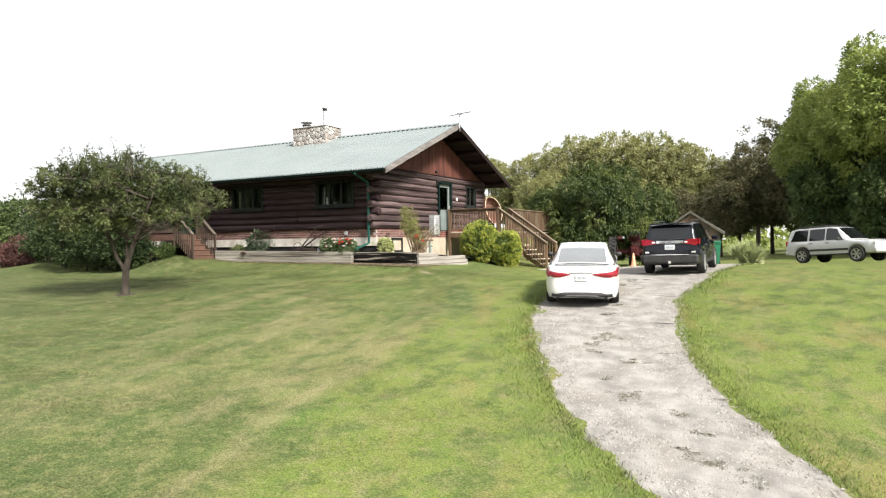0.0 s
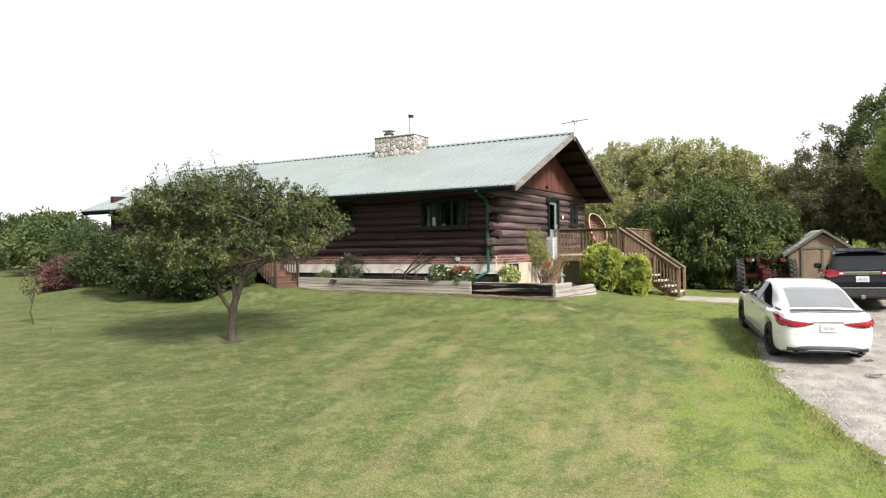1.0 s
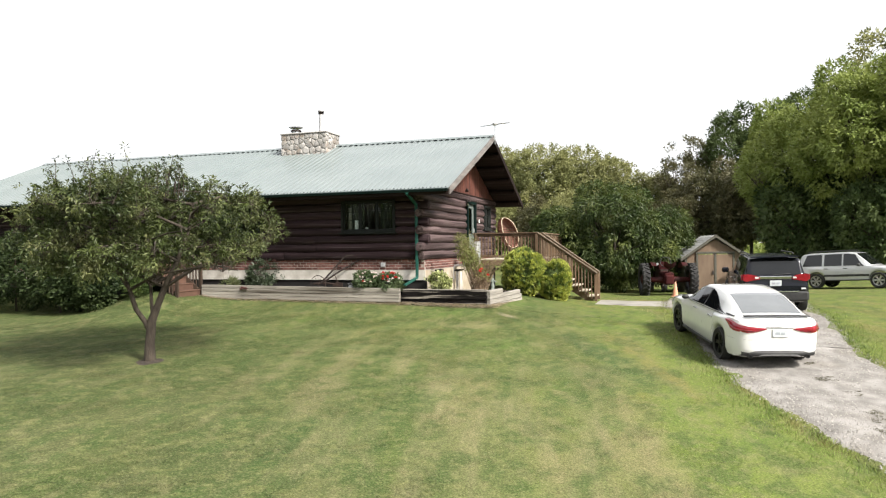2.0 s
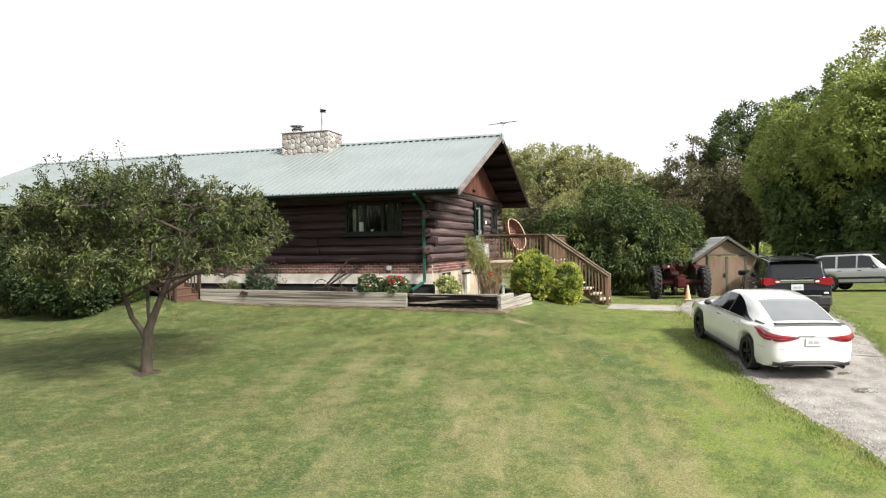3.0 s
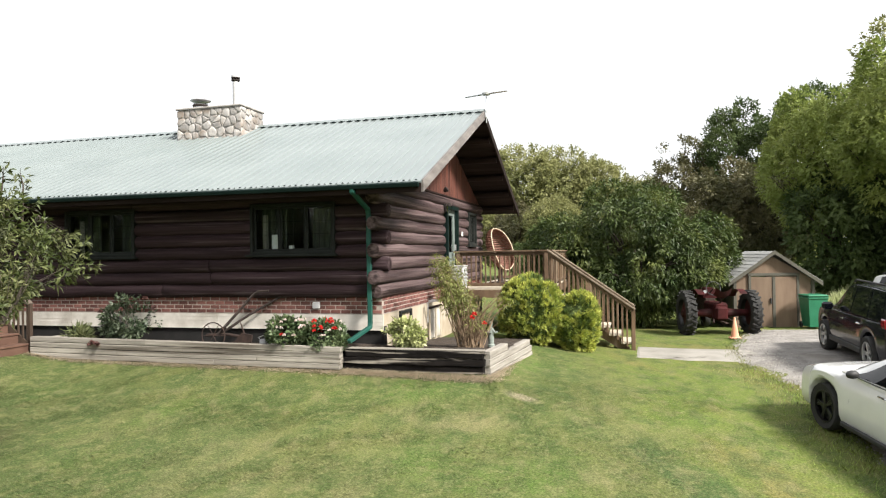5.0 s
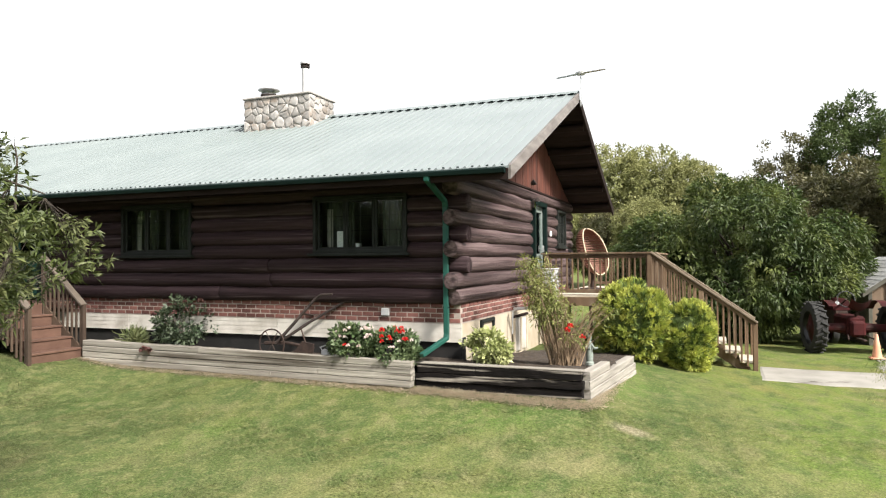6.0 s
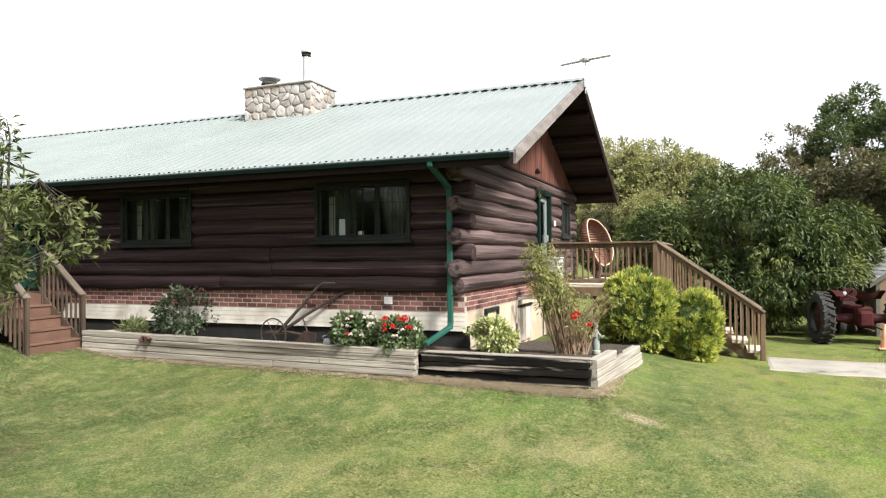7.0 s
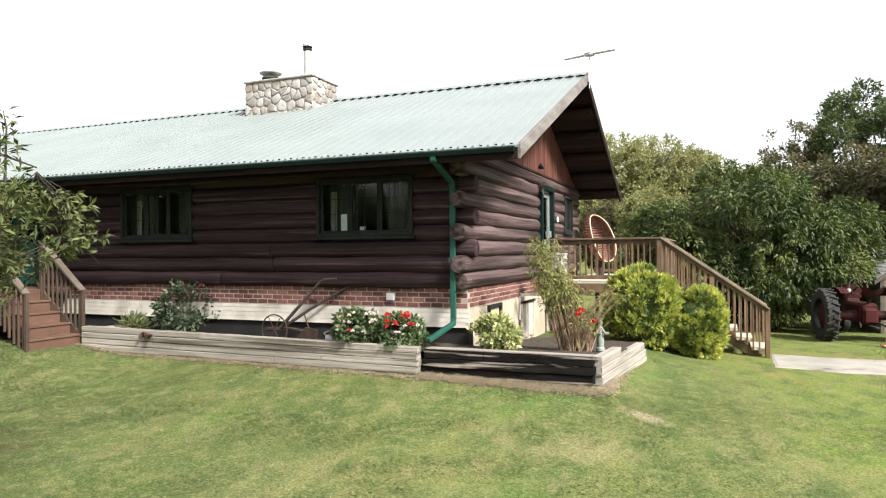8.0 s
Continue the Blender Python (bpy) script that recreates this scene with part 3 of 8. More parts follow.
def log_piece(name, p, q, r, material, parent):
    """A peeled log from p to q, slightly crooked, its ends bevelled."""
    p, q = Vector(p), Vector(q)
    n = max(4, int((q - p).length / 0.3))
    ring = random.random() * 50
    pts, rad = [], []
    d = (q - p).normalized()
    for i in range(n + 1):
        t = i / n
        w = p.lerp(q, t)
        w = w + Vector((0 if d.x else 1, 0 if d.y else 1, 0.6)) * 0.022 * noise.noise((ring, t * n * 0.35, 0))
        pts.append(w)
        rad.append(r * (1 + 0.09 * noise.noise((ring, t * n * 0.4, 3))))
    pts = [pts[0] - d * 0.0] + [pts[0] + d * 0.02] + pts[1:-1] + [pts[-1] - d * 0.02, pts[-1]]
    rad = [rad[0] * 0.88] + rad + [rad[-1] * 0.88]
    b = B().tube(pts, rad, 14)
    for i, v in enumerate(b.v):
        o = noise.noise((v[0] * 1.7 + ring, v[1] * 1.7, v[2] * 6.0)) * 0.011
        k = min(i // 14, len(pts) - 1)
        u = (Vector(v) - pts[k]).normalized()
        b.v[i] = tuple(Vector(v) + u * o)
    return part(name, b, material, parent, smooth=50)


# openings in the front wall (x0, x1, z0, z1) and in the gable wall (y0, y1, z0, z1)
FRONT_OPEN = [(-4.83, -3.0, 2.1, 3.1), (-9.34, -7.56, 2.1, 3.1), (-12.6, -11.6, 1.2, 3.15), (-17.2, -15.4, 2.1, 3.1)]
GABLE_OPEN = [(5.12, 6.3, 1.2, 3.3), (7.7, 8.7, 2.3, 3.25)]


def spans(a, b, z, opens):
    """The stretches of a course at height z between a and b, less the openings."""
    out = [(a, b)]
    for o0, o1, z0, z1 in opens:
        if z0 - 0.06 < z < z1 + 0.02:
            nxt = []
            for s0, s1 in out:
                if o1 <= s0 or o0 >= s1:
                    nxt.append((s0, s1))
                else:
                    nxt += [(s0, o0)] * (o0 > s0 + 0.05) + [(o1, s1)] * (o1 < s1 - 0.05)
            out = nxt
    return out


def log_walls():
    yc, xc = WALL_F + LOG_R, WALL_G - LOG_R
    for k in range(COURSES):
        z = LOG_Z0 + COURSE * (k + 0.5)
        gable_pass = k % 2 == 1 or k == 0
        fx = xc - LOG_R + 0.03 if gable_pass else WALL_G + 0.06
        for a, c in spans(WALL_L, fx, z, FRONT_OPEN):
            cut = [a, c]
            if c - a > 7:
                cut = [a, a + (c - a) * random.uniform(0.4, 0.65), c]
            for s0, s1 in zip(cut, cut[1:]):
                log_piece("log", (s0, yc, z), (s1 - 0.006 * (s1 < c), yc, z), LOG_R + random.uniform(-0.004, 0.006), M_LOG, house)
        gy = (0.36 if k else 0.46) if gable_pass else yc + LOG_R - 0.03
        for a, c in spans(gy, WALL_B, z, GABLE_OPEN):
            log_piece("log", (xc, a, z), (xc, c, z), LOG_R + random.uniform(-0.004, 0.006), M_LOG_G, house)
    # chinking strips behind the logs, with the same openings
    z1 = LOG_Z0 + COURSE * COURSES + 0.1
    for a, c in spans(WALL_L, xc, 2.6, FRONT_OPEN):
        part("chinking", B().box(((a + c) / 2, yc + 0.02, (LOG_Z0 + z1) / 2), (c - a, 0.1, z1 - LOG_Z0)), M_CHINK, house)
    for o0, o1, z0, zt in FRONT_OPEN:
        part("chinking", B().box(((o0 + o1) / 2, yc + 0.02, (LOG_Z0 + z0 - 0.06) / 2), (o1 - o0, 0.1, z0 - 0.06 - LOG_Z0)), M_CHINK, house)
        part("chinking", B().box(((o0 + o1) / 2, yc + 0.02, (zt + z1) / 2), (o1 - o0, 0.1, z1 - zt)), M_CHINK, house)
    for a, c in spans(yc, WALL_B, 2.8, GABLE_OPEN):
        part("chinking", B().box((xc - 0.02, (a + c) / 2, (LOG_Z0 + z1) / 2), (0.1, c - a, z1 - LOG_Z0)), M_CHINK, house)
    for o0, o1, z0, zt in GABLE_OPEN:
        if z0 > 1.5:
            part("chinking", B().box((xc - 0.02, (o0 + o1) / 2, (LOG_Z0 + z0 - 0.06) / 2), (0.1, o1 - o0, z0 - 0.06 - LOG_Z0)), M_CHINK, house)
        part("chinking", B().box((xc - 0.02, (o0 + o1) / 2, (zt + z1) / 2), (0.1, o1 - o0, z1 - zt)), M_CHINK, house)
    # plain closing walls, floor and partition
    b = B().box((WALL_L + 0.1, (WALL_F + WALL_B) / 2, 1.9), (0.2, WALL_B - WALL_F, 4.2))
    b.prism([(WALL_F, 3.5), (WALL_B, 3.5), (RIDGE_Y, roof_z(RIDGE_Y) - 0.25)], "x", WALL_L, WALL_L + 0.15)
    part("gable_wall", b, M_LOG, house)
    part("back_wall", B().box(((WALL_L + WALL_G) / 2, WALL_B, 1.9), (WALL_G - WALL_L - 0.2, 0.2, 4.0)), M_LOG, house)
    part("floor", B().box(((WALL_L + WALL_G) / 2, 5.1, 1.15), (WALL_G - WALL_L - 0.5, 8.6, 0.08)), M_DARKIN, house)
    part("partition", B().box(((WALL_L + WALL_G) / 2, 4.6, 2.3), (WALL_G - WALL_L - 0.5, 0.1, 2.2)), M_DARKIN, house)
    part("ceiling", B().box(((WALL_L + WALL_G) / 2, 5.1, 3.47), (WALL_G - WALL_L - 0.5, 8.6, 0.06)), M_DARKIN, house)


log_walls()


def gable_boards():
    """Upright red boards in the gable, each cut to the roof's slope."""
    y, w = WALL_F + 0.12, 0.19
    z0 = LOG_Z0 + COURSE * COURSES - 0.02
    while y < WALL_B - 0.1:
        y1 = y + w - 0.008
        za, zb = roof_z(y) - 0.24, roof_z(y1) - 0.24
        if min(za, zb) > z0 + 0.02:
            xo = WALL_G - 0.06 + random.uniform(-0.004, 0.004)
            pts = [(y, z0), (y1, z0), (y1, zb)] + ([(RIDGE_Y, roof_z(RIDGE_Y) - 0.24)] if y < RIDGE_Y < y1 else []) + [(y, za)]
            part("gable_board", B().prism(pts, "x", xo - 0.03, xo), M_REDBOARD, house)
        y += w
    part("gable_trim", B().box((WALL_G - 0.03, RIDGE_Y, z0 - 0.0), (0.05, 8.4, 0.05), ch=0.008), M_SOFFIT, house)


gable_boards()


def roof():
    deck = B()
    t = 0.05
    for s, e in ((1, EAVE_F), (-1, EAVE_B)):
        pts = [(e, roof_z(e) - 0.035), (RIDGE_Y, RIDGE_Z - 0.035), (RIDGE_Y, RIDGE_Z - 0.035 - t), (e, roof_z(e) - 0.035 - t)]
        deck.prism(pts, "x", ROOF_L + 0.02, ROOF_R - 0.02)
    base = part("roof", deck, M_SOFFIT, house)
    # ribbed metal sheets, each 0.915 m wide
    wid, x = 0.915, ROOF_R
    while x > ROOF_L + 0.05:
        x0 = max(ROOF_L, x - wid)
        for e in (EAVE_F - 0.03, EAVE_B + 0.03):
            prof = []
            n = 4
            step = (x - x0) / n
            for i in range(n):
                a = x0 + i * step
                prof += [(a, 0.03), (a + 0.018, 0.03), (a + 0.034, 0.0), (a + step - 0.03, 0.0)]
            prof += [(x - 0.016, 0.0), (x - 0.002, 0.028)]
            b = B()
            ye, yr = e, RIDGE_Y
            lift = random.uniform(0, 0.002)
            b.grid(2, len(prof), lambda i, j: (prof[j][0], (ye, yr)[i], (roof_z(ye), RIDGE_Z)[i] + prof[j][1] + lift))
            b.grid(2, len(prof), lambda i, j: (prof[j][0], ye, roof_z(ye) + (prof[j][1] if i else -0.03)))
            part("roof_sheet", b, M_ROOF, base)
        x = x0
    cap = B()
    for s in (-1, 1):
        cap.add([(ROOF_L, RIDGE_Y, RIDGE_Z + 0.06), (ROOF_R + 0.01, RIDGE_Y, RIDGE_Z + 0.06),
                 (ROOF_R + 0.01, RIDGE_Y + s * 0.17, RIDGE_Z + 0.035 - 0.17 * PITCH + 0.0), (ROOF_L, RIDGE_Y + s * 0.17, RIDGE_Z + 0.035 - 0.17 * PITCH)], [(0, 1, 2, 3)])
    part("ridge_cap", cap, M_ROOF, base, "folded metal ridge cap")
    # closure blocks under the cap's edge and screws along the eave
    b = B()
    i, x = 0, ROOF_R - 0.1
    while x > ROOF_L:
        b.box((x, RIDGE_Y - 0.18, RIDGE_Z + 0.035 - 0.18 * PITCH), (0.07, 0.03, 0.02))
        b.box((x, EAVE_F - 0.035, roof_z(EAVE_F) + 0.008), (0.035, 0.02, 0.018))
        x -= 0.229
    part("rib_closure", b, M_GREEN, base)["kind"] = "stuff"
    for e, s in ((EAVE_F, 1), (EAVE_B, -1)):
        for xr, lab in ((ROOF_R, "weathered pale barge board"), (ROOF_L, "")):
            b = B()
            pts = [(e, roof_z(e) - 0.0), (RIDGE_Y, RIDGE_Z + 0.0), (RIDGE_Y, RIDGE_Z - 0.2), (e, roof_z(e) - 0.2)]
            b.prism(pts, "x", xr - 0.02, xr + 0.02)
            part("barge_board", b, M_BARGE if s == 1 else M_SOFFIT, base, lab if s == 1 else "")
    # soffit boards under the gable overhang and the eaves, running with the ridge
    for s in (1, -1):
        L = (RIDGE_Y - EAVE_F) if s == 1 else (EAVE_B - RIDGE_Y)
        n = 26
        for k in range(n):
            y0, y1 = RIDGE_Y - s * L * k / n, RIDGE_Y - s * (L * (k + 1) / n - 0.012)
            pts = [(y0, roof_z(y0) - 0.09), (y1, roof_z(y1) - 0.09), (y1, roof_z(y1) - 0.112), (y0, roof_z(y0) - 0.112)]
            long = k > n - 5
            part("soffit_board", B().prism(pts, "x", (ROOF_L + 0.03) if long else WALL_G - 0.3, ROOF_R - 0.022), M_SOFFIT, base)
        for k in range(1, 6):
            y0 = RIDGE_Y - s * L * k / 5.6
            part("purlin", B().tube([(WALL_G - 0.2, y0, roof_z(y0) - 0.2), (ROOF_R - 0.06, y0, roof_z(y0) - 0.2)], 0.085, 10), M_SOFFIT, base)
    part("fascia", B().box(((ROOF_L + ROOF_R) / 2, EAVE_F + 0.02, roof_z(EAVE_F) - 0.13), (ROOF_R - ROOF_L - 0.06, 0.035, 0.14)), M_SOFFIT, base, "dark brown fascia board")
    # gutter: an open trough
    b = B()
    prof = [(-0.005, 0.0), (-0.1, 0.0), (-0.11, -0.02), (-0.095, -0.075), (-0.02, -0.08), (-0.005, -0.075)]
    y0, zg = EAVE_F, roof_z(EAVE_F) - 0.035
    b.grid(2, len(prof), lambda i, j: ((ROOF_L + 0.05, ROOF_R - 0.06)[i], y0 + prof[j][0], zg + prof[j][1]))
    inner = [(-0.015, 0.0), (-0.09, -0.004), (-0.1, -0.02), (-0.087, -0.065), (-0.025, -0.07)]
    b.grid(2, len(inner), lambda i, j: ((ROOF_L + 0.05, ROOF_R - 0.06)[i], y0 + inner[j][0], zg + inner[j][1]))
    for xe in (ROOF_L + 0.05, ROOF_R - 0.06):
        b.prism([(y0 + a, zg + c) for a, c in prof], "x", xe - 0.004, xe + 0.004)
    part("gutter", b, M_GREEN, house, "dark green metal eaves gutter")
    b = B()
    path = [(-2.25, y0 - 0.06, zg - 0.06), (-2.25, y0 - 0.05, zg - 0.12), (-2.26, WALL_F - 0.14, zg - 0.38), (-2.26, WALL_F - 0.1, zg - 0.48), (-2.26, WALL_F - 0.09, 0.78), (-2.26, WALL_F - 0.11, 0.7), (-2.44, -0.1, 0.5)]
    for p, q in zip(path, path[1:]):
        p, q = Vector(p), Vector(q)
        d = q - p
        rot = d.to_track_quat("Z", "Y").to_matrix().to_4x4()
        b.box((0, 0, d.length / 2), (0.085, 0.065, d.length + 0.03), Matrix.Translation(p) @ rot, ch=0.008)
    spout = part("downspout", b, M_TEAL, house, "green metal downspout with an angled foot")
    for z in (1.2, 2.3):
        part("strap", B().box((-2.26, WALL_F - 0.085, z), (0.1, 0.075, 0.03), ch=0.004), M_GREEN, spout)


roof()


def base_walls():
    """Brick skirt over white siding over a black strip on the front; brick over tan block on the gable side."""
    yb, xb = 0.69, WALL_G - 0.1
    x0 = WALL_L + 0.1
    part("foundation", B().box(((x0 + xb) / 2, yb + 0.15, 0.33), (xb - x0, 0.2, 0.7)), M_BLACKBASE, house, "black foundation strip under the siding")
    skirt = part("brick_skirt", B().box(((x0 + xb) / 2, yb + 0.05, 1.085), (xb - x0, 0.1, 0.34)).box((xb - 0.052, (yb + 0.11 + WALL_B) / 2, 1.085), (0.1, WALL_B - yb - 0.11, 0.34)), M_MORTAR, house, "red brick skirt laid in pale mortar")
    # white lap siding, three boards high, in lengths
    x = xb + 0.02
    while x > x0 + 0.3:
        w = min(3.6, x - x0)
        for k in range(4):
            z = 0.61 + k * 0.08
            pts = [(yb + 0.005, z + 0.081), (yb - 0.0, z + 0.002), (yb + 0.02, z), (yb + 0.025, z + 0.081)]
            part("siding_board", B().prism(pts, "x", x - w + 0.006, x), M_WHITEBLOCK, house)
        x -= w
    part("tan_wall", B().box((xb - 0.06, (yb + WALL_B) / 2 + 0.03, 0.28), (0.1, WALL_B - yb - 0.052, 1.28)), M_TANBASE, house, "tan painted block foundation wall")
    return skirt


skirt = base_walls()


def window_unit(x0, x1, z0, z1, plane, axis, panes, curtains):
    """A casement window in a wall: frame, sill, sashes with muntins, glass, curtains."""
    def bx(b, a0, a1, d0, d1, c0, c1, ch=0.0):
        if axis == "y":
            return b.box(((a0 + a1) / 2, (d0 + d1) / 2, (c0 + c1) / 2), (a1 - a0, d1 - d0, c1 - c0), ch=ch)
        return b.box(((d0 + d1) / 2, (a0 + a1) / 2, (c0 + c1) / 2), (d1 - d0, a1 - a0, c1 - c0), ch=ch)
    s = 1 if axis == "y" else -1
    p = plane

    def rng(a, b):
        return (min(p + s * a, p + s * b), max(p + s * a, p + s * b))
    f = B()
    d = rng(-0.03, 0.2)
    w = 0.06
    bx(f, x0, x0 + w, *d, z0, z1, 0.006)
    bx(f, x1 - w, x1, *d, z0, z1, 0.006)
    bx(f, x0 + w, x1 - w, *d, z1 - w, z1, 0.006)
    bx(f, x0 + w, x1 - w, *d, z0, z0 + w, 0.006)
    win = part("window", f, M_TRIMGREEN, house, "grey-green painted wooden casement window")
    part("sill", bx(B(), x0 - 0.09, x1 + 0.05, *rng(-0.07, 0.1), z0 - 0.05, z0 - 0.002, 0.008), M_TRIMGREEN, win)
    n = panes
    iw = (x1 - x0 - 2 * w) / n
    for i in range(n):
        a, c = x0 + w + i * iw, x0 + w + (i + 1) * iw
        sb = B()
        e = 0.045
        ds = rng(0.03, 0.075)
        bx(sb, a + 0.004, a + e, *ds, z0 + w, z1 - w, 0.004)
        bx(sb, c - e, c - 0.004, *ds, z0 + w, z1 - w, 0.004)
        bx(sb, a + e, c - e, *ds, z1 - w - e, z1 - w, 0.004)
        bx(sb, a + e, c - e, *ds, z0 + w, z0 + w + e, 0.004)
        part("sash", sb, M_TRIMGREEN, win)
        mb = B()
        dm = rng(0.042, 0.05)
        bx(mb, (a + c) / 2 - 0.004, (a + c) / 2 + 0.004, *dm, z0 + w + e, z1 - w - e)
        for fz in (0.36, 0.68):
            zz = z0 + w + e + fz * (z1 - z0 - 2 * w - 2 * e)
            bx(mb, a + e, c - e, *dm, zz - 0.004, zz + 0.004)
        part("muntins", mb, M_TRIMGREEN, win)
        g = part("pane", bx(B(), a + e - 0.004, c - e + 0.004, *rng(0.055, 0.061), z0 + w + e - 0.004, z1 - w - e + 0.004), M_GLASS, win)
        g.visible_shadow = False
        if i in curtains:
            cb = B()
            m = 40
            cb.grid(m, 2, lambda q, r: ((a + (c - a) * q / (m - 1), p + s * (0.36 + 0.012 * math.sin(q * 0.9 + 2 * math.sin(q * 0.31))), (z0 + 0.02, z1 - 0.02)[r]) if axis == "y"
                                        else (p + s * (0.36 + 0.012 * math.sin(q * 0.9 + 2 * math.sin(q * 0.31))), a + (c - a) * q / (m - 1), (z0 + 0.02, z1 - 0.02)[r])))
            part("curtain", cb, M_CURTAIN, win, "pale green curtain hanging behind the glass", smooth=80)
        if i == 0 and axis == "y":
            cb = B()
            cb.grid(12, 2, lambda q, r: (a + e + 0.13 * q / 11, p + s * (0.3 + 0.01 * math.sin(q * 1.6)), (z0 + 0.08, z1 - 0.2)[r]))
            part("lace_edge", cb, M_LACE, win, "off-white lace drawn to the window's side", smooth=80)
    return win


window_unit(-4.83, -3.0, 2.1, 3.1, WALL_F + 0.02, "y", 3, (0, 2))
window_unit(-9.34, -7.56, 2.1, 3.1, WALL_F + 0.02, "y", 3, (0, 2))
window_unit(-17.2, -15.4, 2.1, 3.1, WALL_F + 0.02, "y", 3, (0, 2))
window_unit(7.7, 8.7, 2.3, 3.25, WALL_G - 0.02, "x", 2, (0,))
window_unit(1.7, 2.45, 0.36, 0.9, WALL_G - 0.09, "x", 2, ())


def door_unit(a0, a1, z0, z1, plane, axis, label):
    s = 1 if axis == "y" else -1

    def bx(b, a, c, d0, d1, e, g, ch=0.0):
        lo, hi = sorted((plane + s * d0, plane + s * d1))
        if axis == "y":
            return b.box(((a + c) / 2, (lo + hi) / 2, (e + g) / 2), (c - a, hi - lo, g - e), ch=ch)
        return b.box(((lo + hi) / 2, (a + c) / 2, (e + g) / 2), (hi - lo, c - a, g - e), ch=ch)
    f = B()
    w = 0.1
    bx(f, a0, a0 + w, -0.05, 0.22, z0, z1, 0.006)
    bx(f, a1 - w, a1, -0.05, 0.22, z0, z1, 0.006)
    bx(f, a0 + w, a1 - w, -0.05, 0.22, z1 - w, z1, 0.006)
    d = part("door", f, M_GREEN, house, label)
    lf = B()
    bx(lf, a0 + w, a0 + w + 0.12, 0.05, 0.1, z0 + 0.02, z1 - w, 0.004)
    bx(lf, a1 - w - 0.12, a1 - w, 0.05, 0.1, z0 + 0.02, z1 - w, 0.004)
    bx(lf, a0 + w + 0.12, a1 - w - 0.12, 0.05, 0.1, z1 - w - 0.14, z1 - w, 0.004)
    bx(lf, a0 + w + 0.12, a1 - w - 0.12, 0.05, 0.1, z0 + 0.02, z0 + 0.9, 0.004)
    part("leaf", lf, M_DOORPALE if axis == "x" else M_TEAL, d, "pale storm door leaf with a tall glass" if axis == "x" else "")
    g = part("pane", bx(B(), a0 + w + 0.12, a1 - w - 0.12, 0.07, 0.078, z0 + 0.9, z1 - w - 0.14), M_GLASS, d)
    g.visible_shadow = False
    hb = B()
    bx(hb, a1 - w - 0.08, a1 - w - 0.05, -0.0, 0.05, z0 + 0.95, z0 + 1.1, 0.006)
    part("handle", hb, M_STEEL, d)


door_unit(5.12, 6.3, 1.2, 3.3, WALL_G - 0.0, "x", "green-framed side door onto the deck")
door_unit(-12.6, -11.6, 1.2, 3.15, WALL_F + 0.02, "y", "teal green front door above the steps")


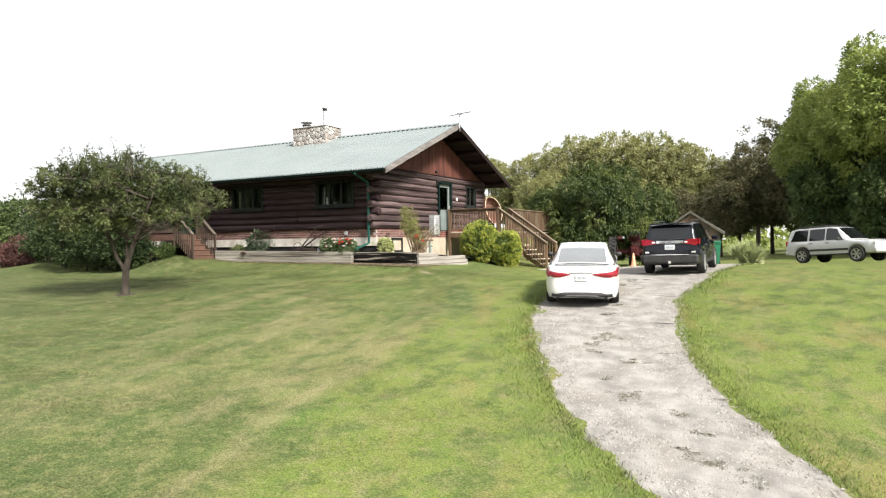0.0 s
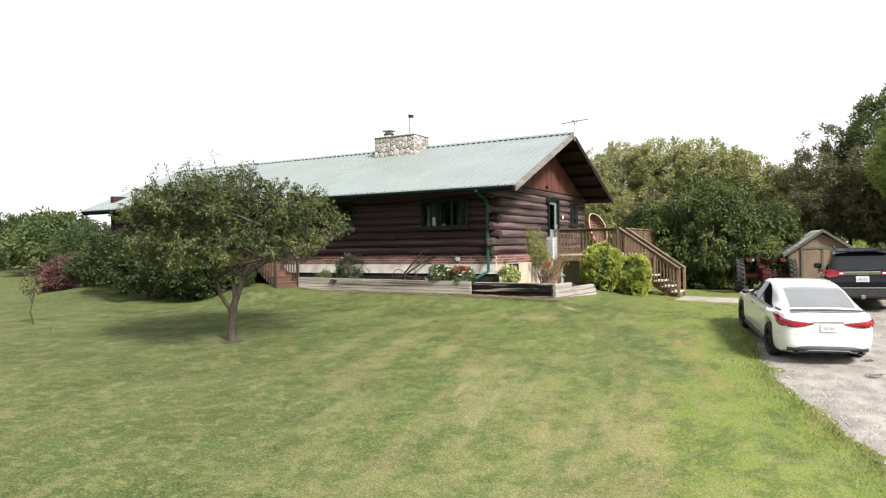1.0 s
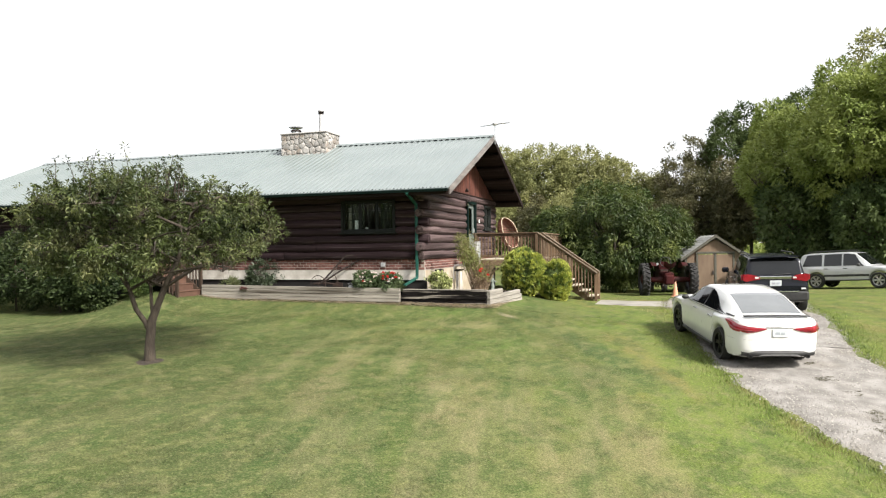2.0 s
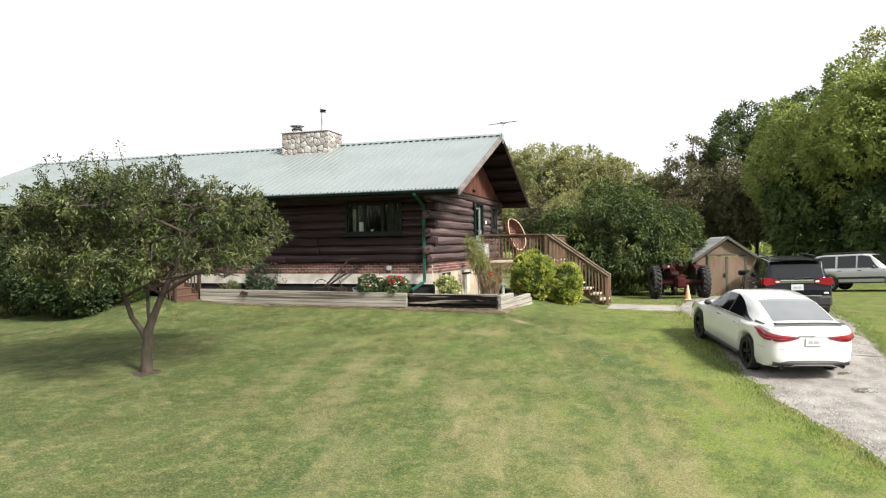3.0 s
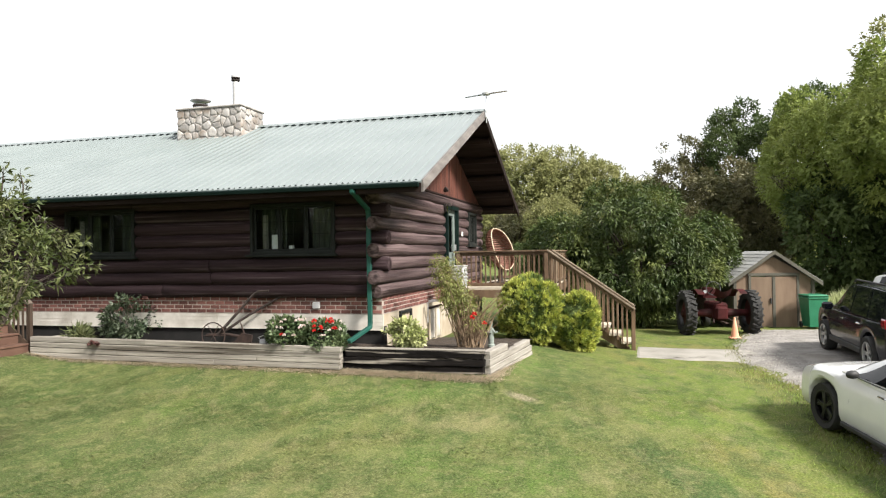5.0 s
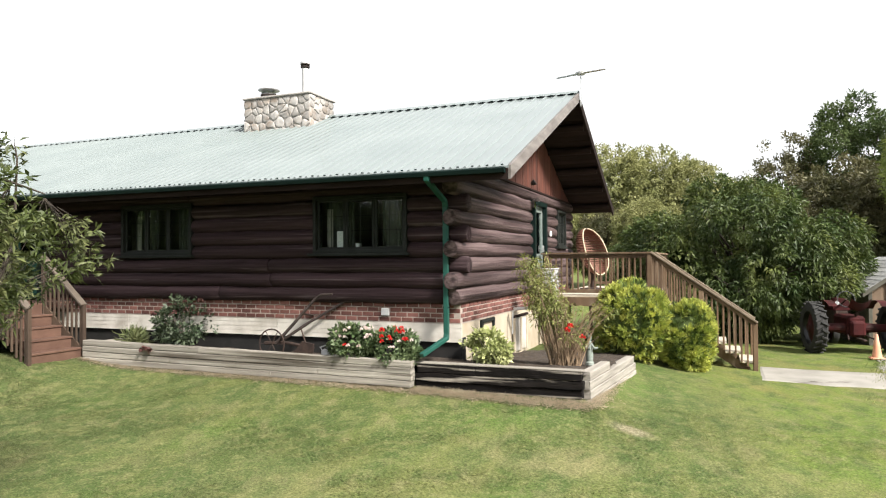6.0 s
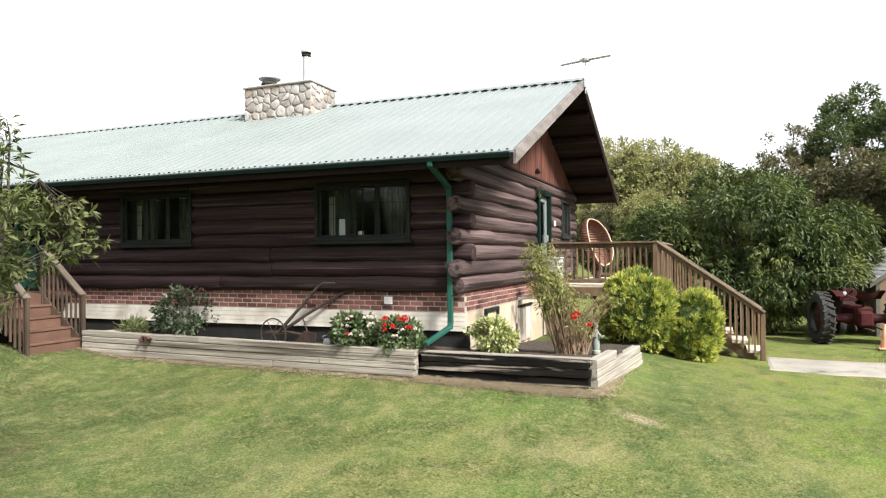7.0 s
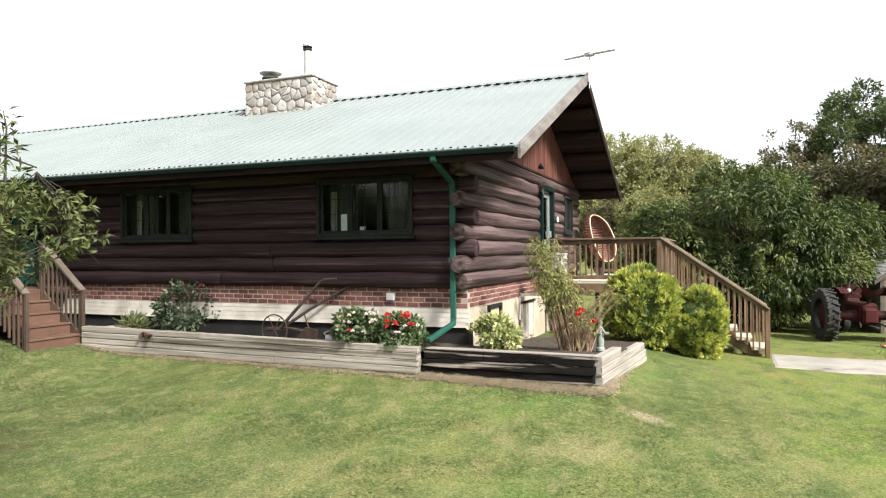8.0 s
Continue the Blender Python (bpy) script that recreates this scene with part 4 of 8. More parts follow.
def chimney():
    """A fieldstone stack through the ridge: mortar core, separate rounded stones, slab cap, two flues."""
    x0, x1, y0, y1, z1 = -9.15, -7.2, 4.15, 5.3, 6.0
    zb = roof_z(y0) - 0.15
    stack = part("chimney", B().box(((x0 + x1) / 2, (y0 + y1) / 2, (zb + z1) / 2), (x1 - x0 - 0.06, y1 - y0 - 0.06, z1 - zb)), M_CHIMMORTAR, house, "tan and grey fieldstone chimney stack")
    rng = random.Random(11)

    def cells(w, h):
        """Irregular many-sided cells that fill a w by h face."""
        pts = []
        ny = max(2, round(h / 0.19))
        for r in range(ny):
            nx = max(2, round(w / rng.uniform(0.17, 0.27)))
            for q in range(nx):
                pts.append(((q + 0.5 + rng.uniform(-0.38, 0.38)) * w / nx, (r + 0.5 + rng.uniform(-0.38, 0.38)) * h / ny))
        for a in pts:
            poly = [(0, 0), (w, 0), (w, h), (0, h)]
            for b in pts:
                if a is b:
                    continue
                mx, my, nx_, ny_ = (a[0] + b[0]) / 2, (a[1] + b[1]) / 2, b[0] - a[0], b[1] - a[1]
                out = []
                for k, p0 in enumerate(poly):
                    p1 = poly[(k + 1) % len(poly)]
                    d0 = (p0[0] - mx) * nx_ + (p0[1] - my) * ny_
                    d1 = (p1[0] - mx) * nx_ + (p1[1] - my) * ny_
                    if d0 <= 0:
                        out.append(p0)
                    if d0 * d1 < 0:
                        f = d0 / (d0 - d1)
                        out.append((p0[0] + (p1[0] - p0[0]) * f, p0[1] + (p1[1] - p0[1]) * f))
                poly = out
                if len(poly) < 3:
                    break
            if len(poly) >= 3:
                yield poly

    def stone(poly, m):
        cx, cy = sum(p[0] for p in poly) / len(poly), sum(p[1] for p in poly) / len(poly)
        # round off the corners: midpoints and pulled-in corners, turned into a ring
        ring = []
        for k, p0 in enumerate(poly):
            p1 = poly[(k + 1) % len(poly)]
            ring += [(p0[0] + (cx - p0[0]) * 0.14, p0[1] + (cy - p0[1]) * 0.14), ((p0[0] + p1[0]) / 2, (p0[1] + p1[1]) / 2)]
        n = len(ring)
        hgt = rng.uniform(0.008, 0.02)

        def shrink(f, z):
            return [(cx + (x - cx) * f, cy + (y - cy) * f, z) for x, y in ring]
        vs = shrink(0.93, 0.0) + shrink(0.88, hgt * 0.7) + shrink(0.66, hgt) + [(cx, cy, hgt * 1.08)]
        fs = [(o * n + k, o * n + (k + 1) % n, (o + 1) * n + (k + 1) % n, (o + 1) * n + k) for o in (0, 1) for k in range(n)] + [(2 * n + k, 2 * n + (k + 1) % n, 3 * n) for k in range(n)]
        part("stone", B().add(vs, fs, m), M_CHIMSTONE, stack, smooth=70)
    for m, w in ((pose(x0, y0 + 0.025, zb, 90, 0, 0), x1 - x0), (pose(x1 - 0.025, y0, zb, 90, 0, 90), y1 - y0), (pose(x0 + 0.025, y1, zb, 90, 0, -90), y1 - y0)):
        for poly in cells(w, z1 - zb):
            stone(poly, m)
    part("cap_slab", B().box(((x0 + x1) / 2, (y0 + y1) / 2, z1 + 0.02), (x1 - x0 + 0.04, y1 - y0 + 0.04, 0.05), ch=0.015), M_CHIMMORTAR, stack, "thin mortar cap slab")
    hood = part("flue_hood", B().lathe([(0.2, 0.0), (0.2, 0.1), (0.17, 0.1), (0.17, 0.22), (0.19, 0.22)], 20, pose(-8.85, 4.8, z1 + 0.06)), M_STEEL, stack, "squat galvanised flue with a round cowl", smooth=40)
    part("cowl", B().lathe([(0.25, 0.3), (0.28, 0.32), (0.24, 0.36), (0.08, 0.4), (0.02, 0.4)], 20, pose(-8.85, 4.8, z1 + 0.05)), M_STEEL, hood, smooth=40)
    flue = part("flue_pipe", B().lathe([(0.085, 0.0), (0.085, 0.74), (0.065, 0.74), (0.065, 0.82)], 18, pose(-7.72, 4.75, z1 + 0.05)), M_FLUE, stack, "slim pale flue pipe with a black cap", smooth=40)
    part("cap_band", B().lathe([(0.08, 0.76), (0.115, 0.77), (0.115, 0.8), (0.07, 0.81), (0.07, 0.83), (0.12, 0.835), (0.12, 0.855)], 18, pose(-7.72, 4.75, z1 + 0.05)), M_CHINK, flue, "black vent band", smooth=40)
    part("cap", B().lathe([(0.12, 0.857), (0.12, 0.9), (0.09, 0.93), (0.02, 0.94)], 18, pose(-7.72, 4.75, z1 + 0.05)), M_FLUE, flue, smooth=40)
    part("cowl_band", B().lathe([(0.18, 0.14), (0.21, 0.15), (0.21, 0.19), (0.18, 0.2)], 20, pose(-8.85, 4.8, z1 + 0.06), caps=False), M_CHINK, hood, smooth=40)


chimney()


def antenna():
    """A flat two-winged television antenna on a short mast at the gable peak."""
    t = thing("roof_antenna", "grey two-winged television antenna on a mast at the gable peak", "antenna", pose(-0.91, 5.08, 5.45), world_built=True)
    part("mast", B().tube([(-0.91, 5.1, 5.3), (-0.905, 5.1, 6.0)], 0.016, 8), M_STEEL, t)
    part("bracket", B().box((-0.92, 5.09, 5.52), (0.05, 0.1, 0.2), ch=0.01), M_STEEL, t)
    part("boom", B().tube([(-0.905, 5.02, 5.93), (-0.905, 5.18, 5.93)], 0.008, 6), M_STEEL, t)
    part("hub", B().lathe([(0.03, -0.035), (0.1, -0.025), (0.115, 0.02), (0.07, 0.045), (0.02, 0.05)], 16, pose(-0.905, 5.1, 6.02)), M_FLUE, t, smooth=40)
    for s, e in ((1, (-0.36, 5.02, 6.035)), (-1, (-1.45, 5.18, 5.99))):
        c = Vector((-0.905, 5.1, 6.02))
        e = Vector(e)
        d = (e - c).normalized()
        rot = d.to_track_quat("X", "Z").to_matrix().to_4x4()
        L = (e - c).length
        b = B()
        b.grid(6, 8, lambda i, j: (0.08 + (L - 0.08) * i / 5, (0.065 - 0.02 * i / 5) * math.cos(j * math.pi / 4), 0.014 * math.sin(j * math.pi / 4)), Matrix.Translation(c) @ rot, close=True)
        b.add([b.v[-8 + k] for k in range(8)], [tuple(range(8))])
        part("wing", b, M_STEEL, t, smooth=50)


antenna()


# ---- trees and shrubs ----
def leaf_cloud(rng, centres, per, spread, length, width, droop=0.25, fold=0.25, flat=0.75):
    """Folded leaves scattered round the centres: points and triangles."""
    n = len(centres) * per
    c = np.repeat(centres, per, axis=0)
    off = rng.normal(0, 1, (n, 3))
    off /= np.linalg.norm(off, axis=1, keepdims=True)
    off *= (rng.random((n, 1)) ** 0.6) * spread
    off[:, 2] *= flat
    base = c + off
    d = off / (np.linalg.norm(off, axis=1, keepdims=True) + 1e-6) + rng.normal(0, 0.7, (n, 3))
    d[:, 2] -= droop
    d /= np.linalg.norm(d, axis=1, keepdims=True)
    up = np.tile([0.0, 0.0, 1.0], (n, 1)) + rng.normal(0, 0.55, (n, 3))
    s = np.cross(d, up)
    s /= np.linalg.norm(s, axis=1, keepdims=True) + 1e-6
    nrm = np.cross(s, d)
    L = length * rng.uniform(0.6, 1.25, (n, 1))
    W = width * rng.uniform(0.6, 1.2, (n, 1)) * 0.5
    tip = base + d * L - np.array([0, 0, 1.0]) * L * 0.15
    mid = base + d * L * 0.45
    l = mid + s * W + nrm * W * fold
    r = mid - s * W + nrm * W * fold
    V = np.stack([base, l, tip, r], 1).reshape(-1, 3)
    i = np.arange(n)[:, None] * 4
    F = np.concatenate([i + [0, 1, 2], i + [0, 2, 3]], 1).reshape(-1, 3)
    return V, F


def limbs(b, rng, root, fork, centres, r0, count):
    """A trunk from root to fork and bent limbs from it to some of the clumps."""
    root, fork = Vector(root), Vector(fork)
    mid = root.lerp(fork, 0.5) + Vector((rng.normal(0, 0.04), rng.normal(0, 0.04), 0))
    b.tube([root - Vector((0, 0, 0.15)), root + Vector((0, 0, 0.08)), mid, fork], [r0 * 1.5, r0 * 1.1, r0 * 0.9, r0 * 0.8], 10)
    for q in centres[rng.choice(len(centres), count, replace=False)]:
        q = Vector(q)
        s = mid.lerp(fork, rng.uniform(0.5, 1.0))
        k = s.lerp(q, 0.45) + Vector((rng.normal(0, 0.15), rng.normal(0, 0.15), rng.uniform(0.0, 0.35))) * (q - s).length * 0.35
        b.tube([s, s.lerp(k, 0.5), k, q], [r0 * 0.5, r0 * 0.4, r0 * 0.26, r0 * 0.07], 6)


def lobed(rng, n, c, r, lobes=24, size=(0.26, 0.42), low=-0.8, depth=0.2, gap=-9.0, gap_scale=1.3):
    """Spray places on the outside of a crown built of many round lobes, with the way each faces."""
    c, r = np.array(c), np.array(r)
    d = rng.normal(0, 1, (lobes * 3, 3))
    d /= np.linalg.norm(d, axis=1, keepdims=True)
    d = d[d[:, 2] > low][:lobes]
    lobes = len(d)
    rad = rng.uniform(size[0], size[1], lobes)
    cen = d * (1.0 - rad * rng.uniform(0.75, 1.35, lobes))[:, None]
    cen = np.concatenate([cen, [[0.0, 0.0, 0.0]]])
    rad = np.concatenate([rad, [0.62]])
    P, N = [], []
    have = 0
    weight = rad ** 2 / (rad ** 2).sum()
    while have < n:
        k = rng.choice(lobes + 1, n, p=weight)
        v = rng.normal(0, 1, (n, 3))
        v /= np.linalg.norm(v, axis=1, keepdims=True)
        p = cen[k] + v * rad[k][:, None] * (1 - depth * rng.random((n, 1)) ** 1.5 + 0.04)
        inside = (((p[:, None] - cen[None]) ** 2).sum(2) < (0.84 * rad[None]) ** 2)
        inside[np.arange(n), k] = False
        good = ~inside.any(1) & (p[:, 2] > low - 0.15)
        if gap > -1:
            good &= np.array([noise.noise(Vector(q * gap_scale)) > gap for q in p * r])
        P.append(p[good])
        N.append(v[good] * 0.7 + p[good] * 0.5)
        have += int(good.sum())
    return np.concatenate(P)[:n] * r + c, np.concatenate(N)[:n]


def sprays(rng, P, N, per, spread, length, width, droop=0.25, up=0.3, single=False, fold=0.25, wild=0.45, aim=0.5):
    """Leaves bunched in small sprays that face outwards: points and triangles."""
    n = len(P) * per
    c, o = np.repeat(P, per, axis=0), np.repeat(N, per, axis=0)
    off = rng.normal(0, 1, (n, 3))
    off /= np.linalg.norm(off, axis=1, keepdims=True)
    base = c + off * (rng.random((n, 1)) ** 0.5) * spread
    d = off * (1 - aim) + o * aim + rng.normal(0, wild, (n, 3))
    d[:, 2] += up - droop
    d /= np.linalg.norm(d, axis=1, keepdims=True)
    face = o * 0.8 + np.array([0, 0, 0.55]) + rng.normal(0, wild, (n, 3))
    s = np.cross(d, face)
    s /= np.linalg.norm(s, axis=1, keepdims=True) + 1e-6
    nrm = np.cross(s, d)
    L = length * rng.uniform(0.6, 1.3, (n, 1))
    W = width * rng.uniform(0.7, 1.2, (n, 1)) * 0.5
    tip = base + d * L - np.array([0, 0, 1.0]) * L * droop * 0.5
    if single:
        l, rr = base + s * W + d * L * 0.15, base - s * W
        return np.stack([l, tip, rr], 1).reshape(-1, 3), np.arange(n * 3).reshape(-1, 3)
    mid = base + d * L * 0.45
    V = np.stack([base, mid + s * W + nrm * W * fold, tip, mid - s * W + nrm * W * fold], 1).reshape(-1, 3)
    i = np.arange(n)[:, None] * 4
    return V, np.concatenate([i + [0, 1, 2], i + [0, 2, 3]], 1).reshape(-1, 3)


def tree(name, label, base, height, crown_c, crown_r, clumps, per, spread, leaf, material, r0, fork, seed, droop=0.25, limb_n=30, group="", rz=0.0, lobes=24, size=(0.26, 0.42), single=False, low=-0.8, gap=-9.0, gap_scale=1.3):
    rng = np.random.default_rng(seed)
    t = thing(name, label, "tree" if name.endswith("tree") or name == "sapling" else "shrub", pose(*base, 0, 0, rz), group)
    P, N = lobed(rng, clumps, crown_c, crown_r, lobes, size, low, gap=gap, gap_scale=gap_scale)
    b = B()
    limbs(b, rng, (0, 0, 0), fork, P, r0, min(limb_n, clumps))
    part("trunk", b, M_BARK, t, smooth=60)
    V, F = sprays(rng, P, N, per, spread, leaf[0], leaf[1], droop, single=single)
    part("crown", fast_mesh("crown", V, F, material), material, t)
    return t


def woods():
    """Trees round the place: tall ones at the right, a wood behind, a belt far left."""
    def big(base, h, r, material, seed, name="tree", label="", n=1500, per=22, leaf=(0.27, 0.16), group="trees behind the yard", z0=0.1, spread=0.34, **kw):
        x, y = base
        return tree(name, label, (x, y, gz(x, y)), h, (0, 0, h * (0.5 + z0 / 2)), (r, r, h * (0.5 - z0 / 2)), n, per, spread, leaf, material, 0.028 * h * 0.6, (0, 0, h * 0.35), seed, group=group, single=True, **kw)
    a = big((16.0, 24.0), 12.6, 4.5, M_OAK, 21, label="tall broad green oak at the edge of the yard", n=1900, lobes=36, size=(0.2, 0.36), leaf=(0.22, 0.13), spread=0.3, z0=0.18)
    b = big((11.8, 52.0), 15.2, 4.0, M_DARKLEAF, 22, label="dense dark green tree in the wood", lobes=34, size=(0.2, 0.36))
    c = big((-7.0, 51.0), 13.1, 4.9, M_OLIVE, 23, label="olive green oak in the wood behind the house", n=1600, lobes=44, size=(0.16, 0.32), leaf=(0.25, 0.155), spread=0.36)
    d = big((8.6, 38.0), 8.8, 3.1, M_RUST, 24, label="dull olive-brown tree in the wood", n=900, lobes=30, size=(0.2, 0.36), leaf=(0.25, 0.14))
    big((6.6, 50.0), 12.7, 2.9, M_RUST, 25, label="thin-topped brownish oak with sky showing through", n=380, lobes=30, size=(0.14, 0.24), spread=0.4, gap=0.05, gap_scale=0.9)
    u = big((12.6, 26.5), 6.6, 2.5, M_DARKLEAF, 28, label="low dark tree in the shade of the wood", n=600, per=18, lobes=20, z0=0.02, low=-0.95)
    rng = random.Random(5)

    def put(src, x, y, s=1.0):
        k = copy_thing(src, pose(x, y, gz(x, y), 0, 0, rng.uniform(0, 360)))
        k.scale = (s, s, s * rng.uniform(0.94, 1.06))
        return k
    for src, x, y, s in ((a, 20.0, 23.0, 1.1), (a, 24.5, 26.0, 1.15), (a, 29.0, 20.0, 1.05), (a, 13.2, 29.0, 0.92), (a, 33.0, 27.0, 1.0), (a, 36.0, 12.0, 1.0),
                         (u, 17.5, 27.5, 1.1), (u, 23.0, 28.0, 1.1), (u, 28.0, 24.0, 1.2), (u, 14.6, 26.0, 0.9), (u, 20.0, 26.5, 0.95), (u, 26.0, 25.0, 0.95), (u, 32.0, 19.0, 1.1), (u, 15.2, 21.6, 0.78), (b, 16.5, 46.0, 1.0),
                         (c, -3.4, 52.0, 0.95), (c, -0.6, 52.5, 0.86), (c, 2.2, 53.0, 0.74), (c, 4.6, 54.0, 0.72), (c, -12.0, 53.0, 0.95), (c, -17.5, 55.0, 0.9), (c, -24.0, 55.0, 0.9), (c, -31.0, 54.0, 0.9),
                         (d, 5.2, 36.0, 0.74), (d, 11.0, 36.0, 0.95), (d, 1.6, 38.0, 0.68), (c, -2.4, 38.0, 0.55), (d, -6.0, 40.0, 0.78), (c, -11.0, 42.0, 0.66), (u, 0.4, 31.0, 0.5), (u, -3.4, 30.0, 0.55),
                         (u, 1.2, 17.2, 0.5), (u, 3.6, 17.6, 0.48), (u, -1.2, 17.0, 0.46), (c, 26.9, 49.2, 1.6)):
        put(src, x, y, s)
    # far left belt
    f = big((-44.0, 12.0), 4.6, 3.2, M_HEDGE, 26, label="low dark hedgerow tree", n=420, per=18, group="hedgerow beyond the lawn", z0=0.03, low=-0.95)
    g = big((-40.0, 9.0), 4.4, 3.0, M_DARKLEAF, 27, label="low green hedgerow tree", n=420, per=18, group="hedgerow beyond the lawn", z0=0.03, low=-0.95)
    for i in range(16):
        put((f, g)[i % 2], -50 + i * 1.9 + rng.uniform(-1, 1), 20 + rng.uniform(-3, 8), rng.uniform(0.85, 1.2))
    for i in range(7):
        put((f, g)[i % 2], -52 + rng.uniform(-3, 3), 12 - i * 4.5, rng.uniform(0.85, 1.15))
    # far woods closing the horizon all round
    rngn = np.random.default_rng(9)
    th = rngn.uniform(0, 2 * math.pi, 2600)
    rad = rngn.uniform(85, 150, 2600)
    px, py = rad * np.cos(th), rad * np.sin(th)
    cen = np.stack([px, py, land(px, py) + rngn.uniform(0, 7.5, 2600) * (0.6 + 0.4 * np.sin(th * 9)) * np.where(py < -30, 3.0, 1.0)], 1)
    V, F = leaf_cloud(rngn, cen, 20, 2.6, 1.2, 0.75)
    solid("far_woods", fast_mesh("far_woods", V, F, M_OAK), M_OAK, "distant belt of green woods closing the horizon", "woods", kind="stuff")
    # the wood across the road, which the windows mirror
    th = rngn.uniform(math.pi * 0.98, math.pi * 1.75, 2400)
    rad = rngn.uniform(58, 74, 2400)
    px, py = rad * np.cos(th), rad * np.sin(th)
    tall = (8.5 + 2.0 * np.sin(th * 13) + 1.5 * np.sin(th * 31) + 4.0 * (th < 4.05)) * np.where(th > 4.19, 0.4, 1.0)
    V, F = leaf_cloud(rngn, np.stack([px, py, land(px, py) + rngn.random(2400) ** 0.8 * tall], 1), 20, 2.6, 1.2, 0.75)
    solid("roadside_woods", fast_mesh("roadside_woods", V, F, M_DARKLEAF), M_DARKLEAF, "dark belt of woods across the road", "woods", kind="stuff")


M_PALEGRASS = mat("pale_tall_grass", (0.3, 0.35, 0.15), (0.42, 0.45, 0.23), scale=2, rough=0.8, bump=0, island=0.25, trans=0.3)


woods()


def yard_trees():
    x, y = -5.45, -7.2
    rng = np.random.default_rng(41)
    t = thing("apple_tree", "small spreading apple tree with forked leaning stems on the lawn", "tree", pose(x, y, gz(x, y)))
    # stems: a stout one leaning to one side, a thinner one to the other, a weak one between
    b = B()
    stems = [([(0, 0, -0.25), (0, 0, 0.06), (0.01, 0.0, 0.4), (0.05, 0.015, 0.85), (0.19, 0.05, 1.2), (0.33, 0.09, 1.55), (0.6, 0.16, 2.1), (0.78, 0.3, 2.75), (0.8, 0.4, 3.3)], [0.18, 0.118, 0.1, 0.09, 0.07, 0.062, 0.05, 0.034, 0.018]),
             ([(0.02, 0.0, 0.62), (-0.08, -0.02, 0.82), (-0.26, -0.09, 1.1), (-0.38, -0.13, 1.5), (-0.55, -0.22, 1.95), (-0.95, -0.35, 2.45), (-1.2, -0.45, 3.1)], [0.062, 0.054, 0.05, 0.046, 0.039, 0.03, 0.015]),
             ([(0.08, 0.02, 0.98), (0.02, 0.05, 1.2), (-0.04, 0.1, 1.6), (-0.08, 0.25, 2.2), (-0.1, 0.5, 2.9)], [0.042, 0.036, 0.032, 0.026, 0.014])]
    for pts, rad in stems:
        b.tube([Vector(p) for p in pts], rad, 12)
    nodes = [Vector(p) for pts, _ in stems for p in pts if p[2] > 1.4]
    # limbs from the stems outwards, each carrying nodes for the twigs
    limb_nodes = []
    for k in range(34):
        o = nodes[k % len(nodes)]
        a = k * 2.399 + rng.uniform(-0.3, 0.3)
        L = rng.uniform(1.3, 2.5)
        rise = rng.uniform(-0.1, 0.85) if k % 3 else rng.uniform(0.6, 1.1)
        e = Vector((0.1 + L * math.cos(a), 0.15 + L * math.sin(a), min(2.6 + 1.2 * math.sqrt(1 - (L / 2.8) ** 2), o.z + rise)))
        m1 = o.lerp(e, 0.35) + Vector((rng.normal(0, 0.1), rng.normal(0, 0.1), 0.18))
        m2 = o.lerp(e, 0.7) + Vector((rng.normal(0, 0.12), rng.normal(0, 0.12), 0.2))
        b.tube([o, m1, m2, e], [0.034, 0.026, 0.017, 0.007], 7)
        limb_nodes += [m1, m1.lerp(m2, 0.5), m2, m2.lerp(e, 0.5), e]
    part("trunk", b, M_BARK, t, "grey-brown forked trunk and limbs", smooth=60)
    cen, face = lobed(rng, 3600, (0.05, 0.1, 2.7), (2.8, 2.72, 1.4), lobes=70, size=(0.12, 0.26), low=-0.75, depth=0.85, gap=-0.1, gap_scale=1.7)
    keep = cen[:, 2] > 1.75 + 0.5 * np.clip((cen[:, 0] + cen[:, 1]) / 2.0, -0.3, 1) + 0.22 * np.sin(cen[:, 0] * 2.3 + cen[:, 1] * 1.7)
    keep &= rng.random(len(cen)) < np.where(cen[:, 0] > 0.9, np.where(np.sin(cen[:, 0] * 4.1 + cen[:, 2] * 5.3) > -0.2, 0.66, 0.36), 0.97)
    cen, face = cen[keep], face[keep]
    ln = np.array([tuple(p) for p in limb_nodes])
    near = ln[((cen[:, None] - ln[None]) ** 2).sum(2).argmin(1)]
    # twigs: three-sided slivers from the tip back towards the nearest limb
    back = near - cen
    dist = np.linalg.norm(back, axis=1, keepdims=True) + 1e-6
    root = cen + back / dist * np.minimum(dist, 0.55) + np.array([0, 0, -0.04])
    side = np.cross(back / dist, rng.normal(0, 1, cen.shape))
    side /= np.linalg.norm(side, axis=1, keepdims=True) + 1e-6
    up2 = np.cross(side, back / dist)
    V = np.stack([root + side * 0.006, root - side * 0.003 + up2 * 0.005, root - side * 0.003 - up2 * 0.005, cen], 1).reshape(-1, 3)
    q = np.arange(len(cen))[:, None] * 4
    part("twig_wood", fast_mesh("twig_wood", V, np.concatenate([q + [0, 1, 3], q + [1, 2, 3], q + [2, 0, 3]], 1).reshape(-1, 3), M_BARK), M_BARK, t)
    # rosettes of leaves at the tip and a little way back
    out = -back / dist * 0.6 + face * 0.5
    tips = np.concatenate([cen, cen + (root - cen) * rng.uniform(0.2, 0.4, (len(cen), 1))])
    V, F = sprays(rng, tips, np.concatenate([out, out]), 10, 0.035, 0.088, 0.027, 0.25, wild=0.55, aim=0.5)
    part("crown", fast_mesh("crown", V, F, M_APPLE), M_APPLE, t)
